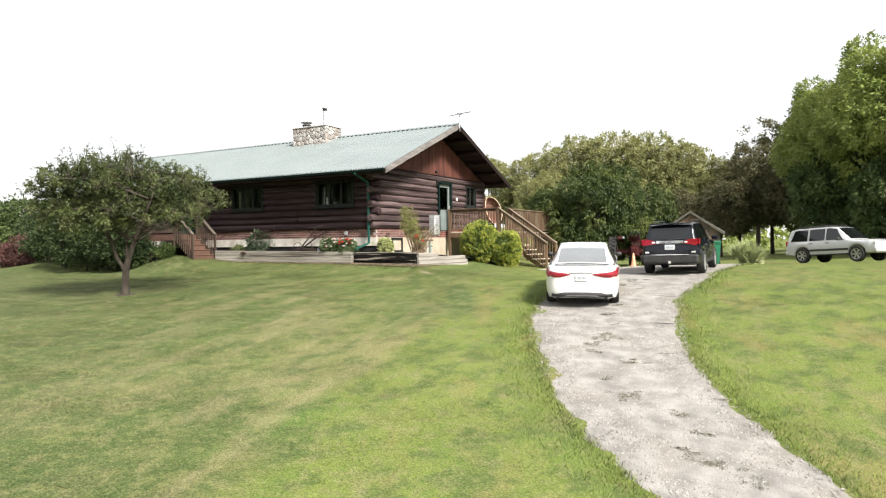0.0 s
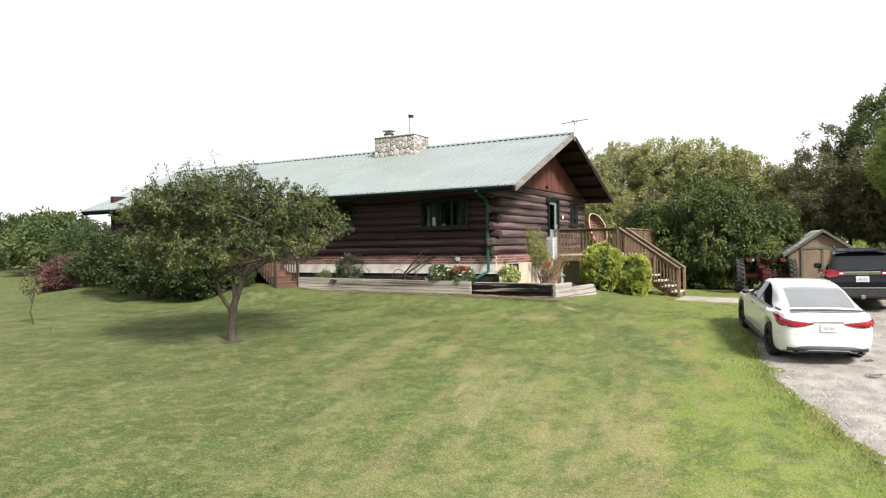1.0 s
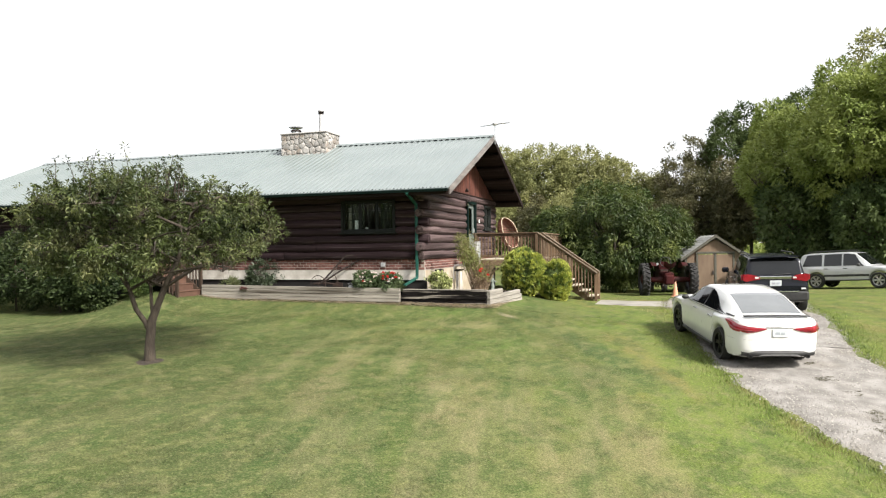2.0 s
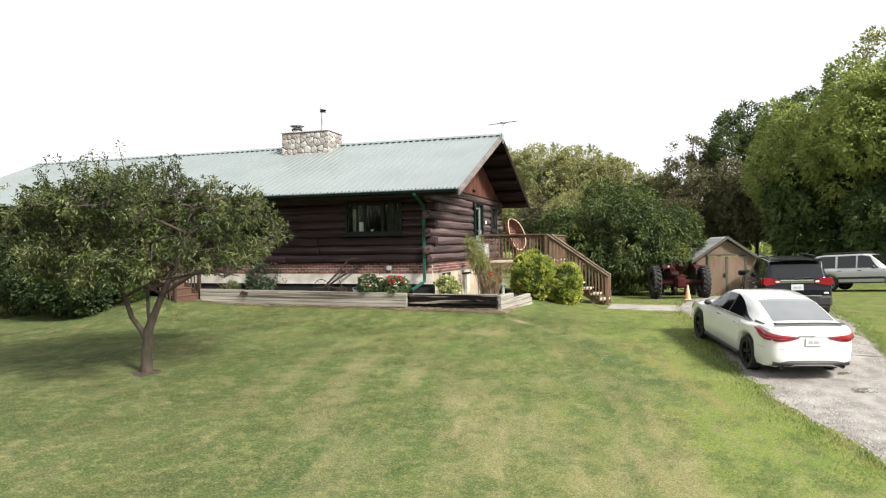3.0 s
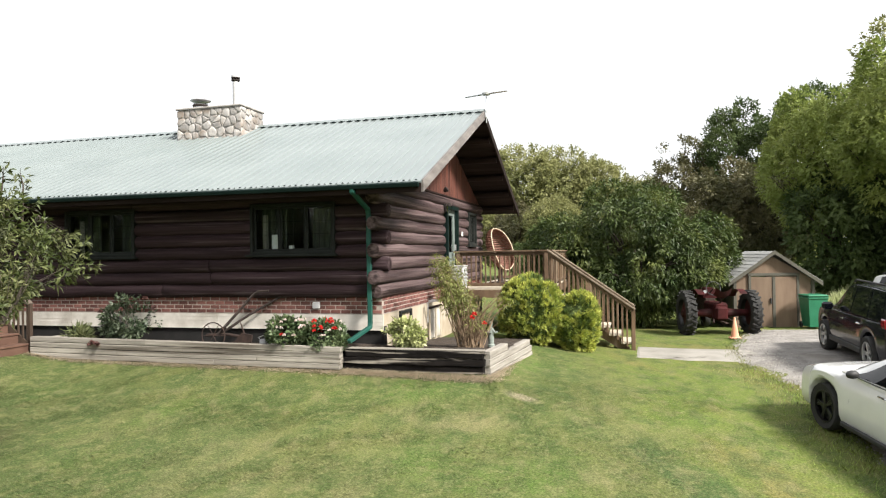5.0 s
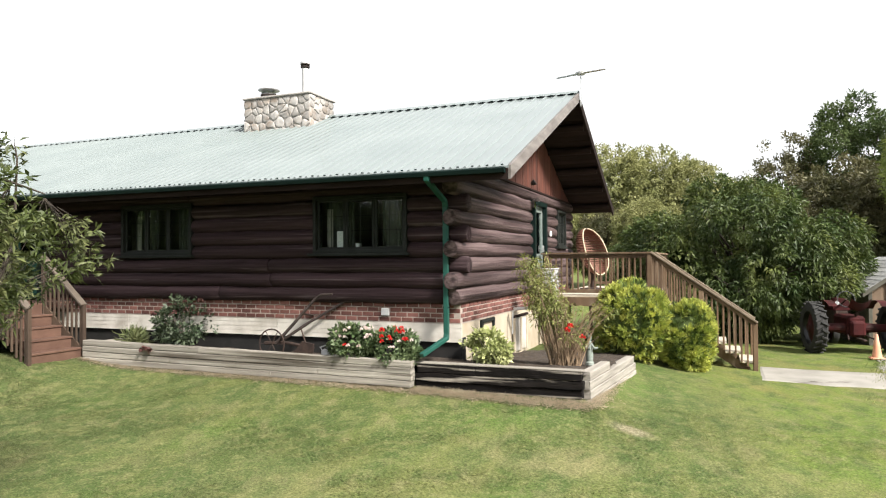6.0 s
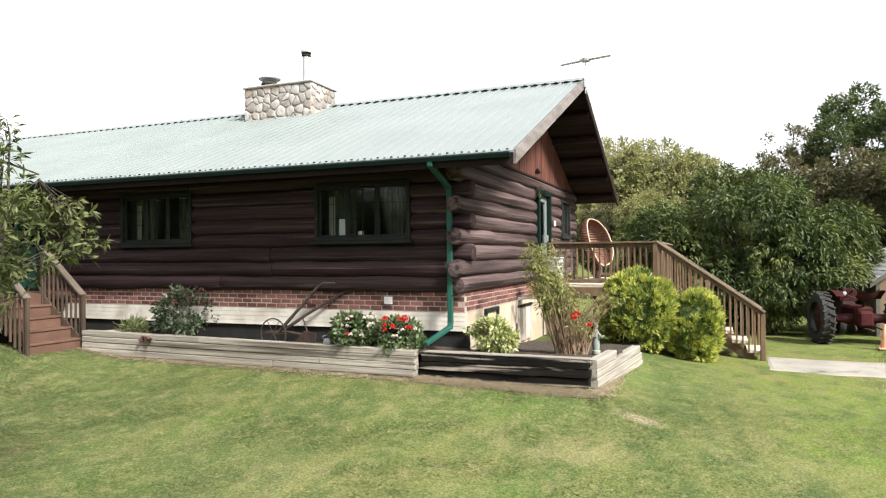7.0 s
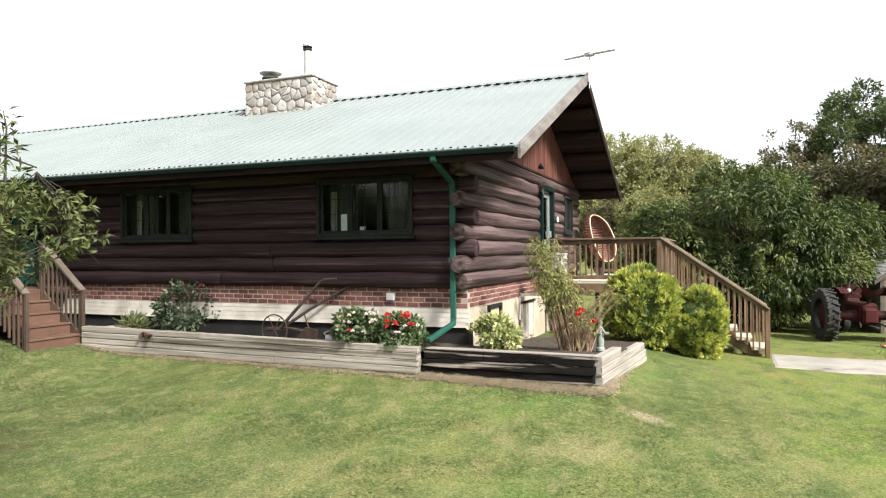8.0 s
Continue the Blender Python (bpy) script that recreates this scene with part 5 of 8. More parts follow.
    # leaves along the limbs inside the crown
    inner = ln[rng.integers(0, len(ln), 1500)] + rng.normal(0, 0.16, (1500, 3))
    inner = inner[(inner[:, 0] < 0.8) & (inner[:, 2] > 1.9)]
    V, F = sprays(rng, inner, rng.normal(0, 1, inner.shape), 9, 0.05, 0.095, 0.034, 0.25, wild=0.6, aim=0.4)
    part("inner_leaves", fast_mesh("inner_leaves", V, F, M_APPLE), M_APPLE, t)
    # upright water shoots above the crown
    tips = []
    for k in range(44):
        a, r = rng.uniform(0, 6.28) if k < 30 else rng.uniform(2.2, 4.2), rng.uniform(0.2, 2.2)
        p = Vector((0.1 + r * math.cos(a), 0.15 + r * math.sin(a), 2.6 + 1.2 * math.sqrt(1 - (r / 2.85) ** 2)))
        tall = 0.85 if r * math.cos(a) < -0.7 else 0.5 if r * (math.cos(a) + math.sin(a)) < 0.6 else 0.3
        e = p + Vector((rng.normal(0, 0.15) + 0.12 * p.x, rng.normal(0, 0.15), rng.uniform(0.25, tall)))
        part("shoot", B().tube([p - Vector((0, 0, 0.3)), p.lerp(e, 0.5) + Vector((0.03, 0, 0)), e], [0.012, 0.008, 0.003], 5), M_BARK, t)
        tips += [p.lerp(e, f) for f in (0.2, 0.4, 0.6, 0.8, 1.0)]
    V, F = leaf_cloud(rng, np.array([tuple(p) for p in tips]), 8, 0.07, 0.095, 0.032, -0.1)
    part("shoot_leaves", fast_mesh("shoot_leaves", V, F, M_APPLE), M_APPLE, t)

    x, y = 2.75, 13.4
    tree("round_tree", "dense rounded deep green tree overhanging the tractor", (x, y, gz(x, y)), 5.2, (-0.3, 0, 2.4), (3.5, 3.0, 2.6), 3300, 18, 0.17, (0.165, 0.06), M_ROUND, 0.16, (0, 0, 1.2), 51, droop=0.55, lobes=60, size=(0.15, 0.28), low=-0.9)
    x, y = -13.4, -7.4
    tree("sapling", "thin young sapling with sparse yellowing leaves", (x, y, gz(x, y)), 1.9, (0, 0, 1.25), (0.36, 0.36, 0.6), 40, 9, 0.1, (0.1, 0.04), M_RUST, 0.018, (0, 0, 0.7), 52, limb_n=10, lobes=8)

    # bare earth round the apple tree's foot
    x, y = -5.45, -7.2
    b = B()
    b.grid(5, 22, lambda i, j: (x + 0.11 * i * (1 + 0.25 * noise.noise((math.cos(j * 0.2856) * 1.3, math.sin(j * 0.2856) * 1.3, 3))) * math.cos(j * 0.2856),
                               y + 0.11 * i * (1 + 0.25 * noise.noise((math.cos(j * 0.2856) * 1.3, math.sin(j * 0.2856) * 1.3, 3))) * math.sin(j * 0.2856),
                               gz(x + 0.11 * i * math.cos(j * 0.2856), y + 0.11 * i * math.sin(j * 0.2856)) + 0.03 - 0.01 * i), close=True)
    solid("dirt_patch", b, M_SOIL, "bare brown earth round the foot of the apple tree", "soil", kind="structure")


yard_trees()


def bush(name, label, x, y, r, h, material, seed, clumps=90, per=60, spread=0.28, leaf=(0.09, 0.05), droop=0.1, group="", z=None, hollow=0.6):
    z = gz(x, y) if z is None else z
    return tree(name, label, (x, y, z), h, (0, 0, h * 0.52), (r[0], r[1], h * 0.5), clumps * 3, per // 3, spread * 0.5, leaf, material, 0.03, (0, 0, h * 0.3), seed, droop=droop, limb_n=min(16, clumps), group=group, lobes=16, size=(0.24, 0.48), low=-0.9, gap=-0.1, gap_scale=2.8)


def shrubs():
    # dark shrubs before the far half of the house
    for i, (x, y, rx, ry, h, m, lab) in enumerate(((-12.3, -2.1, 1.05, 0.8, 1.5, M_SHADELEAF, "dark green low shrub before the porch"), (-13.6, -1.9, 1.5, 1.0, 2.0, M_SHADELEAF, "dark green rounded shrub against the house"), (-15.6, -1.8, 1.7, 1.1, 2.5, M_SHADELEAF, "dark green rounded shrub against the house"),
                                                   (-17.8, -1.4, 1.7, 1.1, 2.6, M_SHADELEAF, "green overgrown shrub against the house"), (-19.6, 0.0, 1.4, 1.0, 2.0, M_HEDGE, "green overgrown shrub against the house"),
                                                   (-21.6, -0.2, 1.2, 1.0, 1.8, M_HEDGE, "green shrub at the house corner"), (-24.6, 0.6, 1.3, 1.0, 1.6, M_BURGUNDY, "burgundy-leaved shrub beyond the house"),
                                                   (-23.8, -0.4, 0.9, 0.8, 1.1, M_BURGUNDY, "small burgundy-leaved shrub on the lawn"), (-26.5, 3.0, 1.9, 1.6, 3.2, M_HEDGE, "tall green shrub beyond the house"), (-30.0, 5.0, 2.2, 2.0, 3.4, M_HEDGE, "tall green shrub beyond the house"))):
        bush("shrub", lab, x, y, (rx, ry), h, m, 60 + i, clumps=110, per=50, spread=0.4, leaf=(0.13, 0.07), group="shrubs beside the house")
    bush("weed_tuft", "rough tuft of green weeds beside the porch steps", -10.75, -1.75, (0.45, 0.35), 0.5, M_LEAF, 75, clumps=50, per=30, spread=0.25, leaf=(0.13, 0.03))
    bush("tall_grass", "pale tall grass growing beside the shed", 9.25, 13.2, (0.5, 0.45), 0.85, M_PALEGRASS, 76, clumps=90, per=30, spread=0.35, leaf=(0.3, 0.02), droop=-0.6)
    # two golden thujas by the deck stairs
    for i, (x, y, r, h) in enumerate(((0.16, 4.7, 0.78, 1.7), (1.2, 5.0, 0.56, 1.5))):
        z = gz(x, y) - 0.1
        rng = np.random.default_rng(80 + i)
        t = thing("thuja", "clipped round golden-green thuja beside the deck stairs", "shrub", pose(x, y, z), "golden thujas")
        core = B()
        n, k = 14, 20

        def ball(a, b, f):
            th, ph = math.pi * a / (n - 1), 2 * math.pi * b / k
            rr = 1 + 0.12 * noise.noise((math.sin(th) * math.cos(ph) * 2, math.sin(th) * math.sin(ph) * 2, math.cos(th) * 2 + i * 9))
            return (r * f * rr * max(0.0, math.sin(th)) ** 0.8 * math.cos(ph), r * f * rr * max(0.0, math.sin(th)) ** 0.8 * math.sin(ph), h * 0.5 + h * 0.5 * f * rr * math.cos(th))
        # dark core: the shade inside the shrub is put into its colour
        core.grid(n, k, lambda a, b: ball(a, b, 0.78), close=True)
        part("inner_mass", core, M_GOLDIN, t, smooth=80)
        P, N = lobed(rng, 3000, (0, 0, h * 0.5), (r * 1.0, r * 1.0, h * 0.51), lobes=90, size=(0.12, 0.22), low=-0.95, depth=0.3)
        V, F = sprays(rng, P, N + rng.normal(0, 0.3, N.shape), 12, 0.03, 0.1, 0.02, 0.0, up=0.5, wild=0.22, aim=0.8)
        part("foliage", fast_mesh("foliage", V, F, M_GOLD), M_GOLD, t)
        P, N = lobed(rng, 700, (0, 0, h * 0.5), (r * 0.93, r * 0.93, h * 0.475), lobes=90, size=(0.13, 0.22), low=-0.95, depth=0.6)
        V, F = sprays(rng, P, N, 18, 0.06, 0.11, 0.026, 0.0, up=0.5, wild=0.3, aim=0.7)
        part("inner_foliage", fast_mesh("inner_foliage", V, F, M_GOLDDEEP), M_GOLDDEEP, t, "deep green sprays under the golden tips")


shrubs()


# ---- planter bed before the house ----
def rough_timber(L, w, h, seed, m=None, wear=0.007):
    """A weathered squared timber along x: uneven faces, worn arrises, ragged ends."""
    n = max(6, int(L / 0.09))
    c = min(w, h) * 0.09
    prof = [(-w / 2 + c, -h / 2), (w / 2 - c, -h / 2), (w / 2, -h / 2 + c), (w / 2, h / 2 - c), (w / 2 - c, h / 2), (-w / 2 + c, h / 2), (-w / 2, h / 2 - c), (-w / 2, -h / 2 + c)]
    rows = []
    for i in range(n + 1):
        x = -L / 2 + L * i / n
        row = []
        for k, (a, b) in enumerate(prof):
            o = noise.noise((x * 2.2 + seed * 7.3, k * 1.7, seed)) * wear + noise.noise((x * 9.0 + seed, k * 2.3, seed * 3.1)) * wear * 0.8
            e = noise.noise((k * 2.1, seed * 5.0, i)) * 0.015 if i in (0, n) else 0.0
            row.append((x + e, a + o * (1 if a > 0 else -1), b + o * (1 if b > 0 else -1)))
        rows.append(row)
    b = B()
    b.grid(n + 1, 8, lambda i, j: rows[i][j], close=True)
    b.add(rows[0], [tuple(range(8))])
    b.add(rows[-1], [tuple(range(8))])
    if m is not None:
        b.v = [tuple(m @ Vector(v)) for v in b.v]
    return b


def planter():
    t = thing("timber_planter", "long raised bed edged with stacked silvered and black-stained timbers", "planter", pose(-4.8, 0.2, 0.0), world_built=True)
    rng = random.Random(31)
    # four silvered courses in lengths
    for k, (z0, h) in enumerate(((-0.01, 0.105), (0.097, 0.1), (0.199, 0.1), (0.301, 0.098))):
        cuts = [(-9.55, -5.2, -2.62), (-9.55, -7.4, -4.3, -2.6), (-9.55, -5.9, -2.61), (-9.55, -6.75, -2.6)][k]
        for a, c in zip(cuts, cuts[1:]):
            lean = rng.uniform(-0.004, 0.004)
            tilt = math.degrees((0.06 + 0.006 * k) / 7)
            zz = z0 + (0.06 + 0.006 * k) * (-2.6 - (a + c) / 2) / 7
            part("timber", rough_timber(c - a - 0.01, 0.16, h - 0.003, k * 5 + a, pose((a + c) / 2, -0.08 + lean, zz + h / 2, 0, tilt, 0), 0.004), M_GREYTIMBER, t)
    for k, cuts in enumerate(((-2.6, -1.05, 0.0), (-2.58, 0.02), (-2.55, -1.6, 0.0))):
        for a, c in zip(cuts, cuts[1:]):
            part("timber", rough_timber(c - a - 0.008, 0.15, 0.122, 40 + k * 3 + a, pose((a + c) / 2, 0.06 - 0.01 * k + rng.uniform(-0.012, 0.012), 0.025 + 0.13 * k), 0.012), M_DARKTIMBER, t)
    part("cap_board", B().box((-1.3, 0.07, 0.362), (2.62, 0.17, 0.022), ch=0.006), M_GREYTIMBER, t, "silvered cap board over the black timbers")
    # return side, stepping down to the back
    d = Vector((0.1, 1.0, 0)).normalized()
    ang = math.degrees(math.atan2(d.y, d.x))
    for k, (s0, s1, z) in enumerate(((0.02, 3.1, -0.2), (0.02, 3.05, -0.06), (0.0, 2.9, 0.075), (0.0, 1.15, 0.21))):
        part("timber", rough_timber(s1 - s0, 0.15, 0.128, 70 + k, pose(0.02, 0.12, z, 0, 0, ang) @ pose((s0 + s1) / 2, 0, 0.065), 0.004), M_GREYSIDE, t)
    part("timber", B().box((-9.5, 0.35, 0.22), (0.15, 0.72, 0.4), ch=0.014), M_GREYTIMBER, t)
    b = B()
    n, m = 60, 10
    b.grid(n, m, lambda i, j: (-9.45 + 9.5 * i / (n - 1), 0.02 + 0.72 * j / (m - 1), 0.29 + 0.05 * noise.noise((i * 0.5, j * 0.5, 0)) + 0.004 * j))
    b.grid(16, 26, lambda i, j: (-2.05 + 2.2 * i / 15 + 0.1 * j / 15, 0.7 + 2.3 * j / 15, max(0.3 - 0.16 * j / 15, gz(-1.9 + 2.2 * i / 15, 0.7 + 2.3 * j / 15) + 0.05) + 0.05 * noise.noise((i * 0.6, j * 0.6, 4))))
    part("mulch", b, M_SOIL, t, "dark mulch filling the bed")


planter()

M_PETALW = mat("white_petal", (0.72, 0.6, 0.57), (0.8, 0.72, 0.69), scale=10, rough=0.6, bump=0, island=0.1, trans=0.3)
M_PETALR = mat("red_petal", (0.5, 0.014, 0.014), (0.62, 0.03, 0.025), scale=10, rough=0.5, bump=0, island=0.25, trans=0.2)
M_BLADEGREEN = mat("fresh_leaf", (0.06, 0.1, 0.038), (0.145, 0.185, 0.088), scale=3, rough=0.5, bump=0, island=0.4, trans=0.3)
M_YELLEAF = mat("yellow_green_leaf", (0.3, 0.34, 0.12), (0.45, 0.47, 0.23), scale=4, rough=0.55, bump=0, island=0.35, trans=0.3)
M_DUSKY = mat("dusky_rose_leaf", (0.034, 0.056, 0.028), (0.07, 0.09, 0.05), scale=4, rough=0.5, bump=0, island=0.45, trans=0.25)
M_CANE = mat("dry_cane", (0.15, 0.1, 0.062), (0.24, 0.17, 0.105), scale=6, rough=0.8, bump=0.1, island=0.3)
M_LILY = mat("strappy_lily_leaf", (0.085, 0.11, 0.04), (0.17, 0.185, 0.08), scale=4, rough=0.55, bump=0, island=0.4, trans=0.3)
M_WILLOW = mat("yellowish_willow_leaf", (0.16, 0.185, 0.05), (0.27, 0.28, 0.09), scale=3, rough=0.6, bump=0, island=0.35, trans=0.3)


def bloom(c, r, rng):
    """A many-petalled flower head: points and triangles."""
    n = 26
    th, ph = rng.uniform(0, 6.283, n), np.arccos(rng.uniform(-0.3, 1, n))
    d = np.stack([np.sin(ph) * np.cos(th), np.sin(ph) * np.sin(th), np.cos(ph)], 1)
    s = np.cross(d, rng.normal(0, 1, (n, 3)))
    s /= np.linalg.norm(s, axis=1, keepdims=True)
    V = np.stack([c + d * r * 0.1, c + d * r * 0.8 + s * r * 0.35, c + d * r, c + d * r * 0.8 - s * r * 0.35], 1).reshape(-1, 3)
    i = np.arange(n)[:, None] * 4
    return V, np.concatenate([i + [0, 1, 2], i + [0, 2, 3]], 1).reshape(-1, 3)


def flowering(name, label, x, y, z, r, h, leaf_m, seed, blooms, clumps=70, per=34, leaf=(0.085, 0.05)):
    t = bush(name, label, x, y, r, h, leaf_m, seed, clumps=clumps, per=per, spread=0.17, leaf=leaf, z=z, group="plants in the bed")
    t["category"] = "plant"
    rng = np.random.default_rng(seed + 500)
    for m, n, pr in blooms:
        for _ in range(n):
            a, u = rng.uniform(0, 6.28), rng.uniform(0.0, 1.0)
            c = np.array([r[0] * math.cos(a) * (0.95 - 0.4 * u), -abs(r[1] * math.sin(a)) * 1.05 if rng.random() < 0.7 else r[1] * math.sin(a), h * (0.55 + 0.5 * u)])
            V, F = bloom(c, pr * rng.uniform(0.75, 1.15), rng)
            part("flower", fast_mesh("flower", V, F, m), m, t)
    return t


flowering("flowering_plant", "leafy plant with white blooms in the raised bed", -3.72, 0.12, 0.25, (0.46, 0.3), 0.64, M_BLADEGREEN, 101, ((M_PETALW, 30, 0.038), (M_PETALR, 2, 0.038)))
flowering("flowering_plant", "leafy plant with bright red blooms in the raised bed", -3.0, 0.12, 0.25, (0.42, 0.3), 0.6, M_BLADEGREEN, 102, ((M_PETALR, 13, 0.046), (M_PETALW, 7, 0.035)))
ROSE = flowering("rose_bush", "dark-leaved rose bush with dusky red blooms in the bed", -7.55, 0.3, 0.34, (0.72, 0.38), 0.95, M_DUSKY, 103, ((M_BURGUNDY, 6, 0.06),), clumps=62)
for bx_, bz_ in ((-0.42, 0.02), (-0.3, 0.0)):
    V, F = bloom(np.array([bx_, -0.5, bz_]), 0.085, np.random.default_rng(int(300 - 100 * bx_)))
    part("flower", fast_mesh("flower", V, F, M_BURGUNDY), M_BURGUNDY, ROSE, "withered dusky bloom hanging over the timber")
flowering("variegated_shrub", "low yellow-variegated shrub at the bed's corner", -1.6, 0.42, 0.3, (0.42, 0.34), 0.55, M_YELLEAF, 104, (), clumps=60)
flowering("lily_clump", "low clump of strappy yellow-green leaves", -8.75, 0.25, 0.36, (0.34, 0.22), 0.2, M_LILY, 105, (), clumps=24, leaf=(0.2, 0.022))


def willow_clump():
    """Upright canes, leafy towards the top, with shorter bare arching ones beside them and a few red blooms."""
    rng = np.random.default_rng(120)
    t = thing("cane_shrub", "tall loose shrub of dry tan canes with yellow-green leaves", "shrub", pose(-0.45, 0.95, 0.28))
    tips = []
    for i in range(150):
        a = rng.uniform(0, 6.28)
        r0 = rng.uniform(0, 0.26)
        p = Vector((r0 * math.cos(a), r0 * math.sin(a), 0))
        if i < 60:
            h = rng.uniform(0.9, 1.75)
            q = p + Vector((rng.normal(-0.27, 0.07) * h, rng.normal(0, 0.08), h))
            k = p.lerp(q, 0.5) + Vector((rng.normal(0.03, 0.04), rng.normal(0, 0.04), 0.05))
            tips += [tuple(k.lerp(q, f)) for f in (0.1, 0.35, 0.6, 0.8, 1.0)]
            pts = [p, k, q]
        else:
            h = rng.uniform(0.35, 1.05)
            q = p + Vector((rng.uniform(-0.3, 0.85) * h, rng.normal(0, 0.22), h))
            k = p.lerp(q, 0.6) + Vector((0, 0, 0.14 * h))
            pts = [p, p.lerp(k, 0.5), k, q]
            if i % 3 == 0:
                tips += [tuple(q)]
        n = len(pts)
        part("cane", B().tube(pts, [0.009 - 0.0055 * c / (n - 1) for c in range(n)], 5), M_CANE, t)
    V, F = leaf_cloud(rng, np.array(tips), 15, 0.1, 0.085, 0.02, 0.2)
    part("leaves", fast_mesh("leaves", V, F, M_WILLOW), M_WILLOW, t)
    for c in ((0.12, -0.35, 0.6), (0.32, -0.2, 0.48), (0.16, -0.3, 0.66)):
        V, F = bloom(np.array(c), 0.055, rng)
        part("flower", fast_mesh("flower", V, F, M_PETALR), M_PETALR, t)


willow_clump()

M_RUSTIRON = mat("rusted_iron", (0.028, 0.018, 0.015), (0.06, 0.036, 0.027), scale=9, rough=0.8, bump=0.4, metal=0.3)
M_OLDWOOD = mat("old_brown_wood", (0.024, 0.016, 0.014), (0.06, 0.042, 0.036), scale=6, rough=0.8, bump=0.3)
M_VERDIGRIS = mat("weathered_grey_green_stone", (0.16, 0.19, 0.17), (0.26, 0.29, 0.26), scale=9, rough=0.85, bump=0.3)


def plow():
    """An antique walking plough with a wheel, leaning handles and beam."""
    t = thing("antique_plow", "rusty antique walking plough with curved wooden handles in the bed", "plow", pose(-5.0, 0.42, 0.3), world_built=True)
    for dy, lift, dx in ((0.0, 0.0, 0.0), (0.2, -0.13, 0.36)):
        pts = [(-5.5, 0.4 + dy * 0.3, 0.5), (-5.05 + dx * 0.4, 0.42 + dy * 0.5, 0.95 + lift * 0.6), (-4.72 + dx * 0.9, 0.45 + dy, 1.3 + lift), (-4.6 + dx, 0.46 + dy, 1.38 + lift), (-4.38 + dx, 0.47 + dy, 1.39 + lift)]
        part("handle", B().tube(pts, [0.03, 0.028, 0.025, 0.023, 0.019], 8), M_OLDWOOD, t, smooth=50)
    part("crossbar", B().tube([(-4.95, 0.4, 1.05), (-4.93, 0.72, 0.98)], 0.018, 8), M_RUSTIRON, t)
    part("beam", B().tube([(-5.75, 0.42, 0.5), (-5.3, 0.43, 0.52), (-4.75, 0.45, 0.45)], 0.03, 8), M_RUSTIRON, t)
    pts = [(-5.56 + 0.26 * math.cos(a), 0.36, 0.5 + 0.26 * math.sin(a)) for a in [k * 2 * math.pi / 28 for k in range(29)]]
    w = part("wheel", B().tube(pts, 0.013, 6, caps=False), M_RUSTIRON, t, smooth=50)
    for k in range(6):
        a = k * math.pi / 3
        part("spoke", B().tube([(-5.56, 0.36, 0.5), (-5.56 + 0.26 * math.cos(a), 0.36, 0.5 + 0.26 * math.sin(a))], 0.007, 5), M_RUSTIRON, w)
    part("brace", B().tube([(-5.05, 0.5, 0.8), (-4.88, 0.42, 0.5), (-4.82, 0.42, 0.3)], 0.012, 6), M_RUSTIRON, t)
    part("share", B().prism([(-5.2, 0.3), (-4.75, 0.3), (-4.72, 0.52), (-4.95, 0.56)], "y", 0.4, 0.43), M_RUSTIRON, t)


plow()


def statue():
    b = B()
    b.lathe([(0.1, 0.0), (0.1, 0.05), (0.075, 0.07), (0.085, 0.16), (0.07, 0.27), (0.078, 0.36), (0.06, 0.42), (0.03, 0.44), (0.045, 0.47), (0.055, 0.5), (0.045, 0.55), (0.012, 0.575)], 16)
    b.tube([(0.05, -0.03, 0.38), (0.13, -0.07, 0.31), (0.19, -0.03, 0.33)], [0.028, 0.024, 0.018], 8)
    b.tube([(-0.05, -0.02, 0.38), (-0.06, -0.1, 0.3), (0.05, -0.14, 0.31)], [0.028, 0.024, 0.018], 8)
    solid("garden_statue", b, M_VERDIGRIS, "small weathered grey-green garden statue in the bed", "statue", m=pose(-0.1, 1.2, 0.28) @ Matrix.Diagonal((0.7, 0.7, 0.86, 1.0)), smooth=50)


statue()


def white_jug():
    b = B()
    b.lathe([(0.07, 0.0), (0.085, 0.02), (0.08, 0.14), (0.05, 0.17)], 14)
    b.tube([(0.08, 0, 0.04), (0.16, 0, 0.08), (0.19, 0, 0.15)], [0.018, 0.014, 0.012], 8)
    b.tube([(-0.06, 0, 0.15), (-0.1, 0, 0.2), (0.0, 0, 0.24), (0.06, 0, 0.17)], 0.009, 6)
    solid("watering_can", b, M_FLUE, "small white watering can in the raised bed", "watering can", m=pose(-4.32, 0.16, 0.31, 0, 0, 20), smooth=50)


white_jug()


